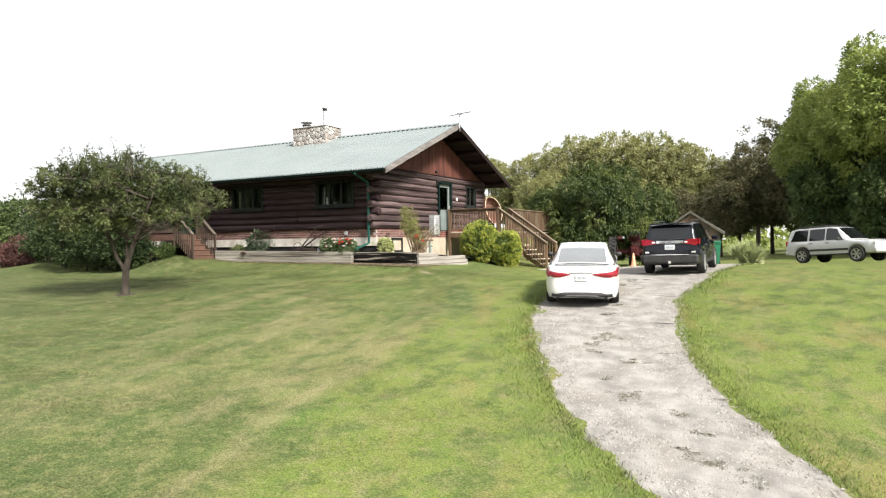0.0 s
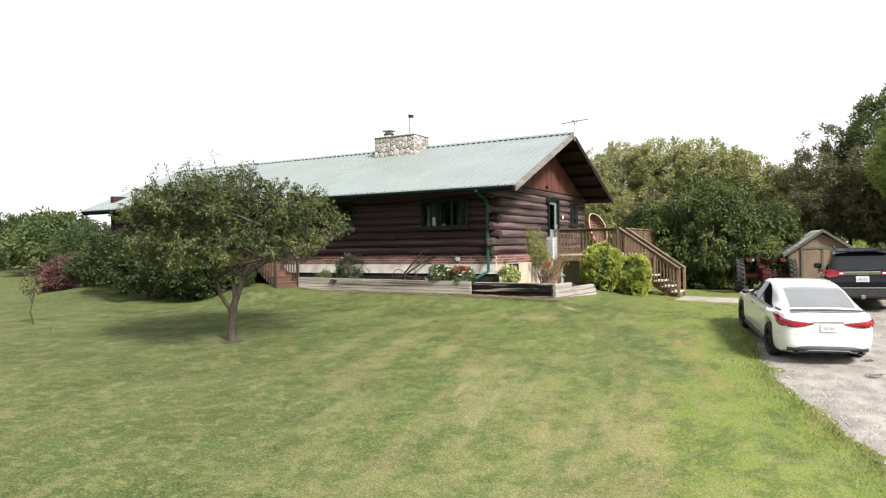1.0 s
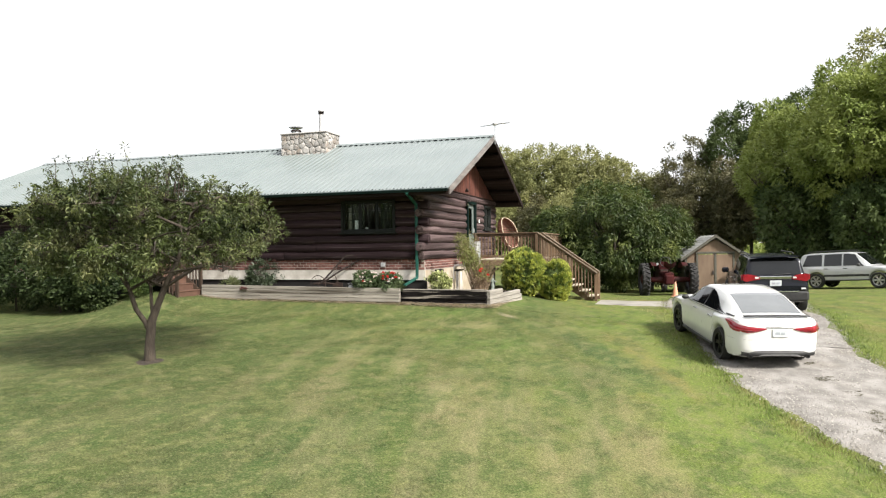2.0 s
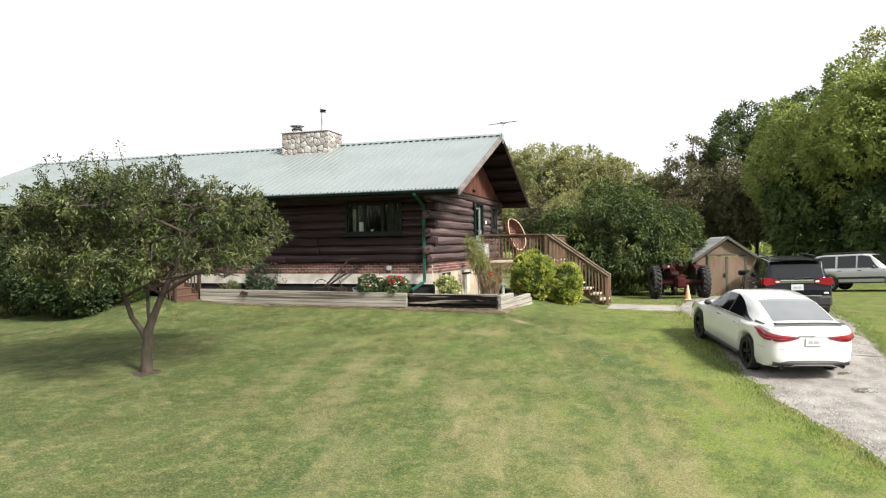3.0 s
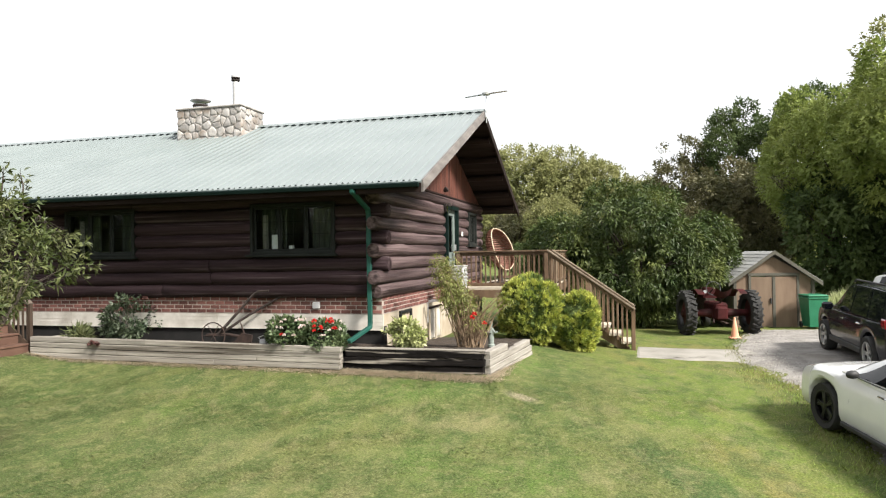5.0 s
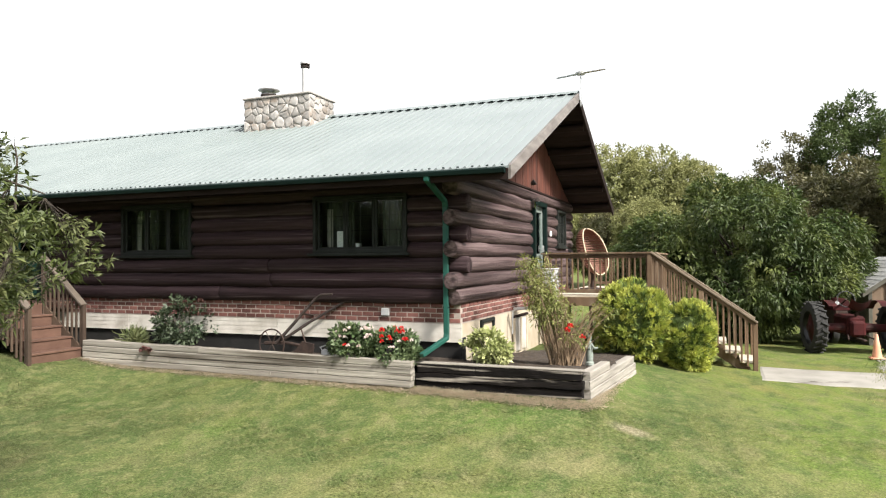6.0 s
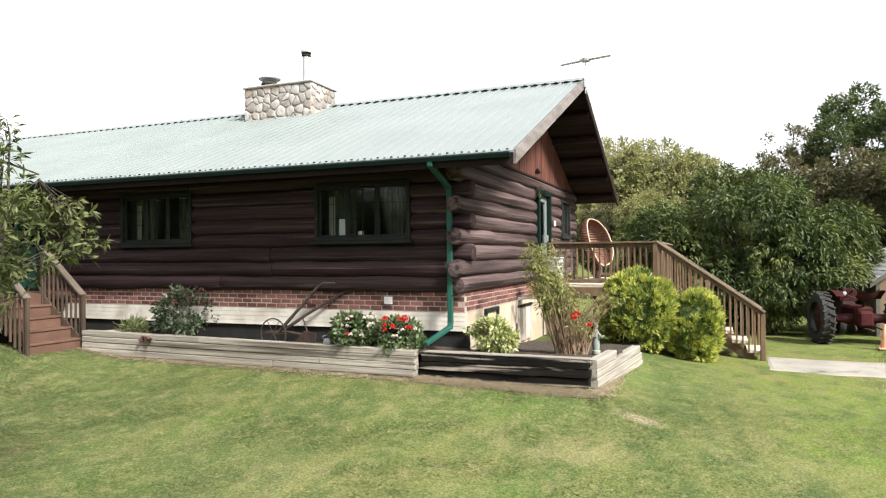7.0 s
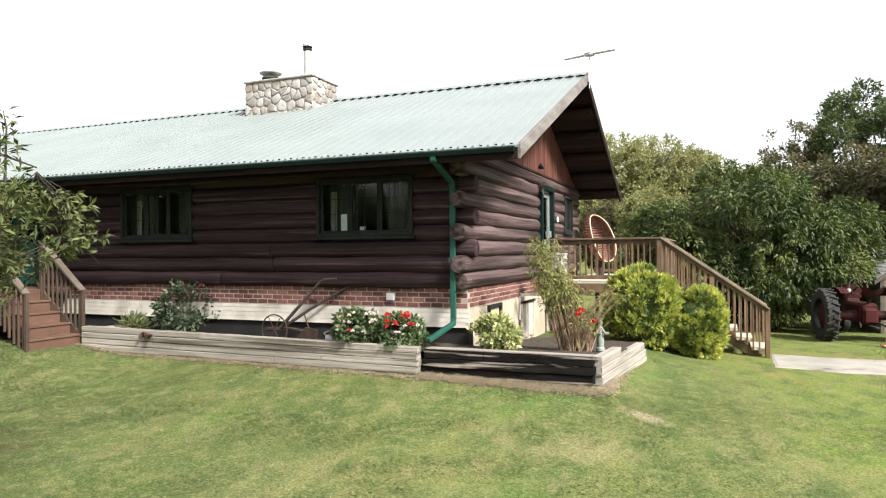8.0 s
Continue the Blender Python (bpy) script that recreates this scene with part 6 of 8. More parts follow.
def house_fittings():
    part("outlet_cover", B().box((-3.46, 0.67, 1.09), (0.15, 0.05, 0.13), ch=0.012), M_FLUE, house, "white weatherproof outlet cover")
    y, z = 5.0, 3.2
    l = part("wall_lantern", B().box((WALL_G + 0.04, y, z + 0.02), (0.05, 0.1, 0.2), ch=0.01), M_CHINK, house, "black wall lantern beside the door")
    part("lamp_glass", B().lathe([(0.05, -0.12), (0.07, 0.04), (0.06, 0.05)], 8, pose(WALL_G + 0.13, y, z)), M_GLASS, l)
    part("lamp_cap", B().lathe([(0.09, 0.05), (0.05, 0.1), (0.01, 0.14)], 8, pose(WALL_G + 0.13, y, z)), M_CHINK, l)
    part("flood_lamp", B().lathe([(0.02, 0.0), (0.05, 0.03), (0.07, 0.1), (0.065, 0.11)], 12, pose(WALL_G + 0.03, 4.85, 3.62, 0, 60, 0)), M_CHINK, house, "small dark flood lamp under the gable")
    part("meter", B().box((WALL_G + 0.02, 6.75, 2.6), (0.04, 0.09, 0.13), ch=0.01), M_WHITE, house, "small white box on the logs")
    # crawl-space hatch and its frame in the gable base
    h = part("hatch", B().box((WALL_G - 0.085, 4.2, 0.42), (0.05, 0.9, 0.7), ch=0.01), M_WHITEBLOCK, house, "worn white crawl-space hatch")
    for y in (3.72, 4.2, 4.68):
        part("batten", B().box((WALL_G - 0.05, y, 0.42), (0.04, 0.07, 0.74), ch=0.006), M_TANBASE, h)
    part("batten", B().box((WALL_G - 0.048, 4.2, 0.8), (0.05, 1.06, 0.05), ch=0.006), M_SOFFIT, h)
    # little white things standing on the window sill inside
    a = B().box((-4.38, 0.76, 2.33), (0.13, 0.03, 0.32), ch=0.004)
    solid("white_card", a, M_WHITE, "tall white card standing inside the window", "card")
    solid("white_cup", B().lathe([(0.035, 0), (0.05, 0.03), (0.052, 0.1), (0.045, 0.1)], 14, pose(-4.02, 0.76, 2.17)), M_WHITE, "small white cup on the inside sill", "cup")
    part("inner_sill", B().box((-3.9, 0.83, 2.145), (1.7, 0.2, 0.03), ch=0.005), M_TRIMGREEN, house)


house_fittings()


def air_unit():
    x, y, z0 = -1.28, 3.55, 1.0
    t = thing("heat_pump", "pale grey outdoor heat-pump unit with louvred face on wall brackets", "air conditioner", pose(x, y, z0), world_built=True)
    part("case", B().box((x, y, z0 + 0.39), (0.28, 0.38, 0.76), ch=0.025), M_FLUE, t)
    for k in range(8):
        part("louvre", B().box((x + 0.145, y, z0 + 0.1 + k * 0.083), (0.03, 0.33, 0.035), ch=0.006), M_STEEL, t)
        part("louvre", B().box((x, y - 0.195, z0 + 0.1 + k * 0.083), (0.23, 0.025, 0.03), ch=0.006), M_STEEL, t)
    part("lid", B().box((x, y, z0 + 0.775), (0.31, 0.41, 0.025), ch=0.008), M_FLUE, t)
    for yy in (y - 0.13, y + 0.13):
        part("bracket", B().box((x - 0.28, yy, z0 - 0.01), (0.85, 0.045, 0.04), ch=0.006), M_STEEL, t)
    part("pipe", B().tube([(x - 0.1, y - 0.19, z0 + 0.15), (x - 0.4, y - 0.2, z0 + 0.02), (-1.98, y - 0.2, z0 - 0.05), (-1.99, y - 0.2, 0.5)], 0.02, 8), M_STEEL, t)


air_unit()


# ---- deck with stairs ----
def rail_run(parent, p, q, h, n, rail_m, bal_m, bottom=True, down=0.0):
    """Top and bottom rails with upright balusters from p to q (floor points)."""
    p, q = Vector(p), Vector(q)
    d = q - p
    up = Vector((0, 0, 1))
    ang = math.degrees(math.atan2(d.y, d.x))
    til = -math.degrees(math.atan2(d.z, math.hypot(d.x, d.y)))
    mid = (p + q) / 2
    L = d.length
    part("top_rail", B().box((0, 0, 0), (L + 0.06, 0.14, 0.04), pose(*(mid + up * h), 0, til, ang), ch=0.006), rail_m, parent)
    part("under_rail", B().box((0, 0, 0), (L, 0.04, 0.085), pose(*(mid + up * (h - 0.065)), 0, til, ang), ch=0.006), bal_m, parent)
    if bottom:
        part("bottom_rail", B().box((0, 0, 0), (L, 0.04, 0.085), pose(*(mid + up * 0.1), 0, til, ang), ch=0.006), bal_m, parent)
    for k in range(n):
        c = p.lerp(q, (k + 0.5) / n)
        z0, z1 = (0.06 if bottom else -down), h - 0.03
        part("baluster", B().box((0, 0, 0), (0.036, 0.036, z1 - z0), pose(c.x, c.y, c.z + (z0 + z1) / 2, 0, 0, ang), ch=0.004), bal_m, parent)


def deck():
    t = thing("deck", "raised brown wooden deck with baluster rails and a long stair", "deck", pose(-0.8, 8.4, 0.0), world_built=True)
    x0, x1, y0, y1, zf = WALL_G + 0.02, 0.42, 5.9, 11.8, 1.14
    k = 0
    y = y0
    while y < y1:
        part("deck_board", B().box(((x0 + x1) / 2, y + 0.07, zf - 0.02), (x1 - x0, 0.133, 0.036), ch=0.004), M_DECKFLOOR, t)
        y += 0.14
    part("rim_joist", B().box(((x0 + x1) / 2, y0 - 0.02, zf - 0.14), (x1 - x0, 0.04, 0.2), ch=0.005), M_DECK, t)
    part("rim_joist", B().box((x1 + 0.02, (y0 + y1) / 2, zf - 0.14), (0.04, y1 - y0, 0.2), ch=0.005), M_DECK, t)
    for px, py in ((x0 + 0.1, y0), (x1, y0), (x1, y0 + 1.15), (x1, 9.0), (x1, y1), (x0 + 0.1, y1)):
        g = gz(px, py)
        part("post", B().box((px, py, (g - 0.1 + zf + 0.98) / 2), (0.1, 0.1, zf + 0.98 - g + 0.1), ch=0.006), M_DECK, t)
    rail_run(t, (x0, y0, zf), (x1, y0, zf), 0.96, 19, M_DECK, M_DECK)
    rail_run(t, (x1, y0 + 1.15, zf), (x1, y1, zf), 0.96, 36, M_DECK, M_DECK)
    rail_run(t, (x0, y1, zf), (x1, y1, zf), 0.96, 19, M_DECK, M_DECK)
    # stair down towards the driveway
    xe, ge = 2.53, gz(2.5, 6.2)
    n = 8
    rise, run = (zf - ge) / n, (xe - x1 - 0.1) / (n - 1)
    for k in range(1, n):
        part("tread", B().box((x1 + 0.1 + run * (k - 0.5), y0 + 0.55, zf - rise * k - 0.02), (run + 0.03, 1.1, 0.04), ch=0.006), M_DECKFLOOR, t)
    for yy in (y0, y0 + 1.1):
        ys = yy + (0.14 if yy == y0 else -0.14)
        part("stringer", B().prism([(x1, zf - 0.16), (xe - 0.1, ge + 0.05), (xe - 0.1, ge - 0.02), (xe - 0.3, ge - 0.02), (x1, zf - 0.4)], "y", ys - 0.02, ys + 0.02), M_DECK, t)
        rail_run(t, (x1 + 0.05, yy, zf), (xe + 0.02, yy, ge + 0.06), 0.96, 18, M_RAIL, M_DECK, bottom=False, down=0.1)
        part("post", B().box((xe, yy, ge + 0.45), (0.09, 0.09, 1.05), ch=0.006), M_DECK, t)
        part("post", B().box((x1 + 1.05, yy, (zf + ge) / 2 + 0.3), (0.09, 0.09, 1.2), ch=0.006), M_DECK, t)


deck()


def egg_chair():
    t = thing("egg_chair", "brown woven rattan egg chair with a pale rim on the deck", "chair", pose(-1.35, 9.1, 1.14, 0, 0, 56))
    M_RATTAN = mat("brown_rattan", (0.15, 0.062, 0.042), (0.21, 0.095, 0.065), scale=14, rough=0.7, bump=0.5)
    M_PALE = mat("pale_rattan_rim", (0.5, 0.4, 0.28), (0.58, 0.48, 0.35), scale=10, rough=0.7, bump=0.2)

    def egg(th, ph, r=1.0):
        w = 0.43 * math.sin(th) ** 0.9
        lean = 0.09 * 0.62 * math.cos(th) * r
        return (w * math.cos(ph) * r - 0.827 * lean, w * math.sin(ph) * r * 0.85 + 0.16 * math.cos(th) + 0.564 * lean, 1.04 + 0.62 * math.cos(th) * r)
    for k in range(16):
        a = radians(-20 + 220 * k / 15)
        part("rib", B().tube([egg(0.06 + 3.0 * i / 18, a) for i in range(19)], 0.012, 6), M_RATTAN, t, smooth=50)
    for i in range(2, 26):
        th = 3.05 * i / 26
        part("weave", B().tube([egg(th, radians(-20 + 220 * k / 15)) for k in range(16)], 0.027, 5), M_RATTAN, t, smooth=50)
    rim = [egg(0.06 + 3.0 * i / 18, radians(-20), 1.02) for i in range(19)] + [egg(0.06 + 3.0 * (18 - i) / 18, radians(200), 1.02) for i in range(19)]
    part("rim", B().tube(rim + [rim[0]], 0.017, 8), M_PALE, t, smooth=50)
    part("stand", B().lathe([(0.36, 0.0), (0.36, 0.04), (0.1, 0.06), (0.06, 0.2), (0.05, 0.4), (0.12, 0.5), (0.02, 0.54)], 18), M_RUSTIRON, t, smooth=50)


egg_chair()


def porch():
    """The front porch and its short stair, which comes down along the wall."""
    t = thing("porch", "small brown wooden porch with red-brown steps and baluster rails", "porch", pose(-11.5, -0.4, 0.0), world_built=True)
    ya, yb, xs, zf = -1.2, -0.06, -9.65, 1.16
    ge = 0.12
    n, run = 5, 0.27
    rise = (zf - ge) / n
    for k in range(n):
        zt = ge + rise * (k + 1)
        xk = xs - run * k
        w = run + 0.03 if k < n - 1 else 3.3
        if k < n - 1:
            part("tread", B().box((xk - run / 2 + 0.01, (ya + yb) / 2, zt - 0.02), (w, yb - ya - 0.06, 0.04), ch=0.008), M_STEP, t)
        part("riser", B().box((xk - 0.01, (ya + yb) / 2, zt - rise / 2 - 0.02), (0.025, yb - ya - 0.08, rise - 0.03)), M_STEP, t)
    xt = xs - run * (n - 1)
    y = ya
    while y < 0.5:
        part("deck_board", B().box((xt - 1.5, y + 0.07, zf - 0.02), (3.0, 0.133, 0.036), ch=0.004), M_STEP, t)
        y += 0.14
    part("rim_joist", B().box((xt - 1.5, ya - 0.02, zf - 0.14), (3.0, 0.04, 0.2)), M_STEP, t)
    for yy in (ya, yb):
        if yy == yb:
            part("stringer", B().prism([(xs + 0.02, ge), (xs + 0.02, ge + 0.16), (xt, zf), (xt, zf - 0.2), (xs - 0.12, ge)], "y", yy - 0.02, yy + 0.02), M_PORCHWOOD, t)
        rail_run(t, (xs, yy, ge + 0.12), (xt, yy, zf), 0.92, 9, M_PORCHRAIL, M_PORCHWOOD, bottom=False, down=0.16 if yy == yb else 0.24)
        part("post", B().box((xs + 0.02, yy, ge + 0.44), (0.065, 0.065, 1.2), ch=0.006), M_PORCHWOOD, t)
        part("post", B().box((xt, yy, zf + 0.2), (0.07, 0.07, 1.5), ch=0.006), M_PORCHWOOD, t)
    rail_run(t, (xt - 3.0, ya, zf), (xt, ya, zf), 0.92, 24, M_PORCHWOOD, M_PORCHWOOD)
    for px in (xt - 3.0, xt - 1.5):
        part("post", B().box((px, ya, (zf + 0.95 + gz(px, ya)) / 2), (0.09, 0.09, zf + 0.95 - gz(px, ya)), ch=0.006), M_PORCHWOOD, t)


porch()


def slab():
    x0, x1, y0, y1 = 2.55, 5.4, 4.75, 6.6
    b = B()
    n, m = 28, 20

    def at(i, j):
        x, y = x0 + (x1 - x0) * i / (n - 1), y0 + (y1 - y0) * j / (m - 1)
        if i in (0, n - 1):
            x += 0.08 * noise.noise((y * 2, 1, 0))
        if j in (0, m - 1):
            y += 0.12 * noise.noise((x * 1.5, 2, 0))
        return (x, y, gz(x, y) + 0.014 + (0.0 if 0 < i < n - 1 and 0 < j < m - 1 else -0.03))
    b.grid(n, m, at)
    solid("concrete_slab", b, M_CONCRETE, "worn pale concrete slab set in the grass", "slab", kind="structure")


slab()


# ---- vehicles ----
def paint(name, c, metal=0.0, rough=0.25, coat=1.0, spec=0.5):
    m = mat(name, c, tuple(v * 0.96 for v in c), scale=3, rough=rough, bump=0, metal=metal, coat=coat, spec=spec, c3=tuple(v * 0.9 for v in c), scale3=1.5, lo3=0.6, hi3=0.9)
    return m


M_WPAINT = paint("white_car_paint", (0.7, 0.7, 0.695))
M_KPAINT = paint("black_blue_car_paint", (0.005, 0.006, 0.011), coat=0.45, spec=0.2)
M_SPAINT = paint("silver_car_paint", (0.5, 0.505, 0.52), 0.1, 0.35)
M_TYRE = mat("tyre_rubber", (0.014, 0.014, 0.014), (0.024, 0.023, 0.022), scale=12, rough=0.85, bump=0.3)
M_RIMBLACK = mat("black_alloy", (0.02, 0.02, 0.021), (0.03, 0.03, 0.03), scale=8, rough=0.35, bump=0, metal=0.6)
M_RIMSILVER = mat("silver_alloy", (0.5, 0.5, 0.5), (0.58, 0.58, 0.58), scale=8, rough=0.3, bump=0, metal=0.8)
M_PLASTIC = mat("black_trim_plastic", (0.018, 0.018, 0.019), (0.028, 0.028, 0.028), scale=9, rough=0.6, bump=0.1)
M_LENSRED = mat("red_lamp_lens", (0.2, 0.003, 0.012), (0.28, 0.006, 0.02), scale=8, rough=0.12, bump=0, coat=1.0)
M_LENSDARK = mat("deep_red_lamp_lens", (0.15, 0.002, 0.007), (0.2, 0.004, 0.012), scale=8, rough=0.15, bump=0, coat=0.6)
M_LENSCLEAR = mat("clear_lamp_lens", (0.6, 0.6, 0.6), (0.7, 0.7, 0.7), scale=8, rough=0.12, bump=0, coat=1.0)
M_CHROME = mat("chrome", (0.7, 0.7, 0.71), (0.76, 0.76, 0.77), scale=4, rough=0.12, bump=0, metal=1.0)
M_CARGLASS = mat("tinted_car_glass", (0.005, 0.006, 0.007), (0.007, 0.008, 0.009), scale=2, rough=0.04, bump=0, spec=0.6)
# sky's reflection on the rear window is put into the base colour
M_REARGLASS = mat("sky_lit_rear_glass", (0.11, 0.118, 0.125), (0.13, 0.138, 0.145), scale=2, rough=0.06, bump=0, spec=0.8, coat=1.0)
M_SEAM = mat("panel_gap_grey", (0.2, 0.2, 0.2), (0.24, 0.24, 0.24), scale=5, rough=0.7, bump=0)
M_PLATE = mat("plate_white", (0.5, 0.53, 0.55), (0.56, 0.59, 0.61), scale=5, rough=0.5, bump=0)
M_PLATEBAR = mat("plate_bar_grey", (0.36, 0.39, 0.43), rough=0.5, bump=0)


def car_body(st, zb0, wheels, r, gap=0.045):
    """Lofts the lower body; its underside lifts into arches over the wheels."""
    xs = sorted(set([s[0] for s in st] + list(np.linspace(st[0][0], st[-1][0], 64)) + [w + o for w in wheels for o in np.linspace(-(r + gap), r + gap, 19)]))
    xs = [x for x in xs if st[0][0] <= x <= st[-1][0]]
    A = np.array(st)
    b = B()
    rows = []
    for x in xs:
        w, zs, zt = (float(np.interp(x, A[:, 0], A[:, k])) for k in (1, 2, 3))
        end = min(1.0, min(x - st[0][0], st[-1][0] - x) / 0.35)
        zb = zb0 + 0.16 * (1 - end) ** 2
        for xw in wheels:
            d = abs(x - xw)
            if d < r + gap:
                zb = max(zb, min(r + math.sqrt(max(0, (r + gap) ** 2 - d * d)), zs - 0.09))
        h = zs - zb
        half = [(0.0, zb), (0.8 * w, zb), (0.965 * w, zb + 0.05 * min(1, h / 0.4)), (0.995 * w, zb + 0.3 * h), (w, zb + 0.55 * h), (0.985 * w, zb + 0.82 * h), (0.945 * w, zs), (0.86 * w, zs + 0.45 * (zt - zs)), (0.5 * w, zt - 0.008), (0.0, zt)]
        ring = [(x, -y, z) for y, z in half] + [(x, y, z) for y, z in half[-2:0:-1]]
        rows.append(ring)
    k = len(rows[0])
    b.grid(len(rows), k, lambda i, j: rows[i][j], close=True)
    b.add(rows[0], [tuple(range(k))])
    b.add(rows[-1], [tuple(range(k))])
    return b


class Cabin:
    """The glasshouse over the belt line: stations of x, belt half width, belt height, roof half width, roof height."""

    def __init__(self, st):
        self.a = np.array(st)

    def at(self, x):
        return [float(np.interp(x, self.a[:, 0], self.a[:, k])) for k in (1, 2, 3, 4)]

    def side(self, x, u, s, off=0.006):
        wb, zb, wr, zr = self.at(x)
        return (x, s * (wb + (wr - wb) * u + off), zb + (zr - 0.04 - zb) * u + off * 0.3)

    def top(self, x, v, off=0.006):
        wb, zb, wr, zr = self.at(x)
        return (x + (off if x > 0.3 else -off if x < -1.0 else 0), v * wr, zr - 0.02 * v * v + off)

    def shell(self):
        b = B()
        xs = np.linspace(self.a[0, 0], self.a[-1, 0], 50)
        rows = []
        for x in xs:
            wb, zb, wr, zr = self.at(x)
            half = [(wb, zb - 0.04)] + [(wb + (wr - wb) * u, zb + (zr - 0.04 - zb) * u) for u in (0.0, 0.33, 0.66, 1.0)] + [(wr * 0.93, zr - 0.015), (wr * 0.5, zr - 0.004), (0, zr)]
            rows.append([(x, y, z) for y, z in half] + [(x, -y, z) for y, z in half[-2::-1]])
        b.grid(len(rows), len(rows[0]), lambda i, j: rows[i][j])
        return b

    def side_glass(self, s, b0, b1, t0, t1, u0=0.08, u1=0.93, tail=None):
        b = B()
        n, m = 12, 6
        tail = u1 if tail is None else tail
        b.grid(n, m, lambda i, j: self.side((b0 + (b1 - b0) * i / (n - 1)) * (1 - j / (m - 1)) + (t0 + (t1 - t0) * i / (n - 1)) * j / (m - 1), u0 + (u1 - (u1 - tail) * (1 - i / (n - 1)) ** 1.6 - u0) * j / (m - 1), s))
        return b

    def end_glass(self, x0, x1, v0=0.86, v1=0.86):
        b = B()
        n, m = 8, 9
        b.grid(n, m, lambda i, j: self.top(x0 + (x1 - x0) * i / (n - 1), (2 * j / (m - 1) - 1) * (v0 + (v1 - v0) * i / (n - 1))))
        return b


def wheel(t, x, y, r, w, rim_m, s, spokes=5):
    m = pose(x, y, r, -90 * s, 0, 0)
    k = r * 0.68
    hub = part("wheel", B().lathe([(k * 0.9, -w * 0.1), (k * 0.9, w * 0.05), (k * 0.3, w * 0.1), (0.02, w * 0.1)], 20, m), M_PLASTIC, t)
    prof = [(k, -w / 2 + 0.02), (r * 0.93, -w / 2), (r * 0.99, -w / 2 + 0.03), (r, 0), (r * 0.99, w / 2 - 0.03), (r * 0.93, w / 2), (k, w / 2 - 0.02)]
    part("tyre", B().lathe(prof, 32, m, caps=False), M_TYRE, hub, smooth=50)
    rb = B().lathe([(k, w / 2 - 0.03), (k * 1.01, w / 2 - 0.008), (k * 0.93, w / 2 - 0.012), (k * 0.92, w / 2 - 0.06)], 28, m, caps=False)
    for i in range(spokes):
        a = 360 * i / spokes
        for da in (-7, 7):
            rb.box((k * 0.53, 0, w / 2 - 0.05), (k * 0.86, 0.035, 0.03), m @ pose(0, 0, 0, 0, 0, a + da), ch=0.006)
    rb.lathe([(k * 0.2, w / 2 - 0.06), (k * 0.2, w / 2 - 0.03), (0.02, w / 2 - 0.025)], 14, m)
    part("rim", rb, rim_m, hub, smooth=40)


def seat_on_ground(x, y, rz, wb):
    """The pose of a vehicle standing on the slope, heading rz degrees from +x."""
    c, s = math.cos(radians(rz)), math.sin(radians(rz))
    zf, zr = gz(x + c * wb / 2, y + s * wb / 2), gz(x - c * wb / 2, y - s * wb / 2)
    zl, zq = gz(x - s * 0.8, y + c * 0.8), gz(x + s * 0.8, y - c * 0.8)
    return Matrix.Translation((x, y, (zf + zr) / 2 + 0.022)) @ pose(0, 0, 0, 0, 0, rz) @ pose(0, 0, 0, 0, -math.degrees(math.atan2(zf - zr, wb)), 0) @ pose(0, 0, 0, math.degrees(math.atan2(zl - zq, 1.6)), 0, 0)


def plate(t, x, z, y=0.0, lean=0):
    p = part("number_plate", B().box((x, y, z), (0.012, 0.31, 0.16), ch=0.004), M_PLATE, t, "pale number plate with grey bars")
    part("plate_bar", B().box((x - 0.008, y + 0.055, z - 0.005), (0.006, 0.085, 0.05)), M_PLATEBAR, p)
    part("plate_bar", B().box((x - 0.008, y - 0.055, z - 0.005), (0.006, 0.085, 0.05)), M_PLATEBAR, p)


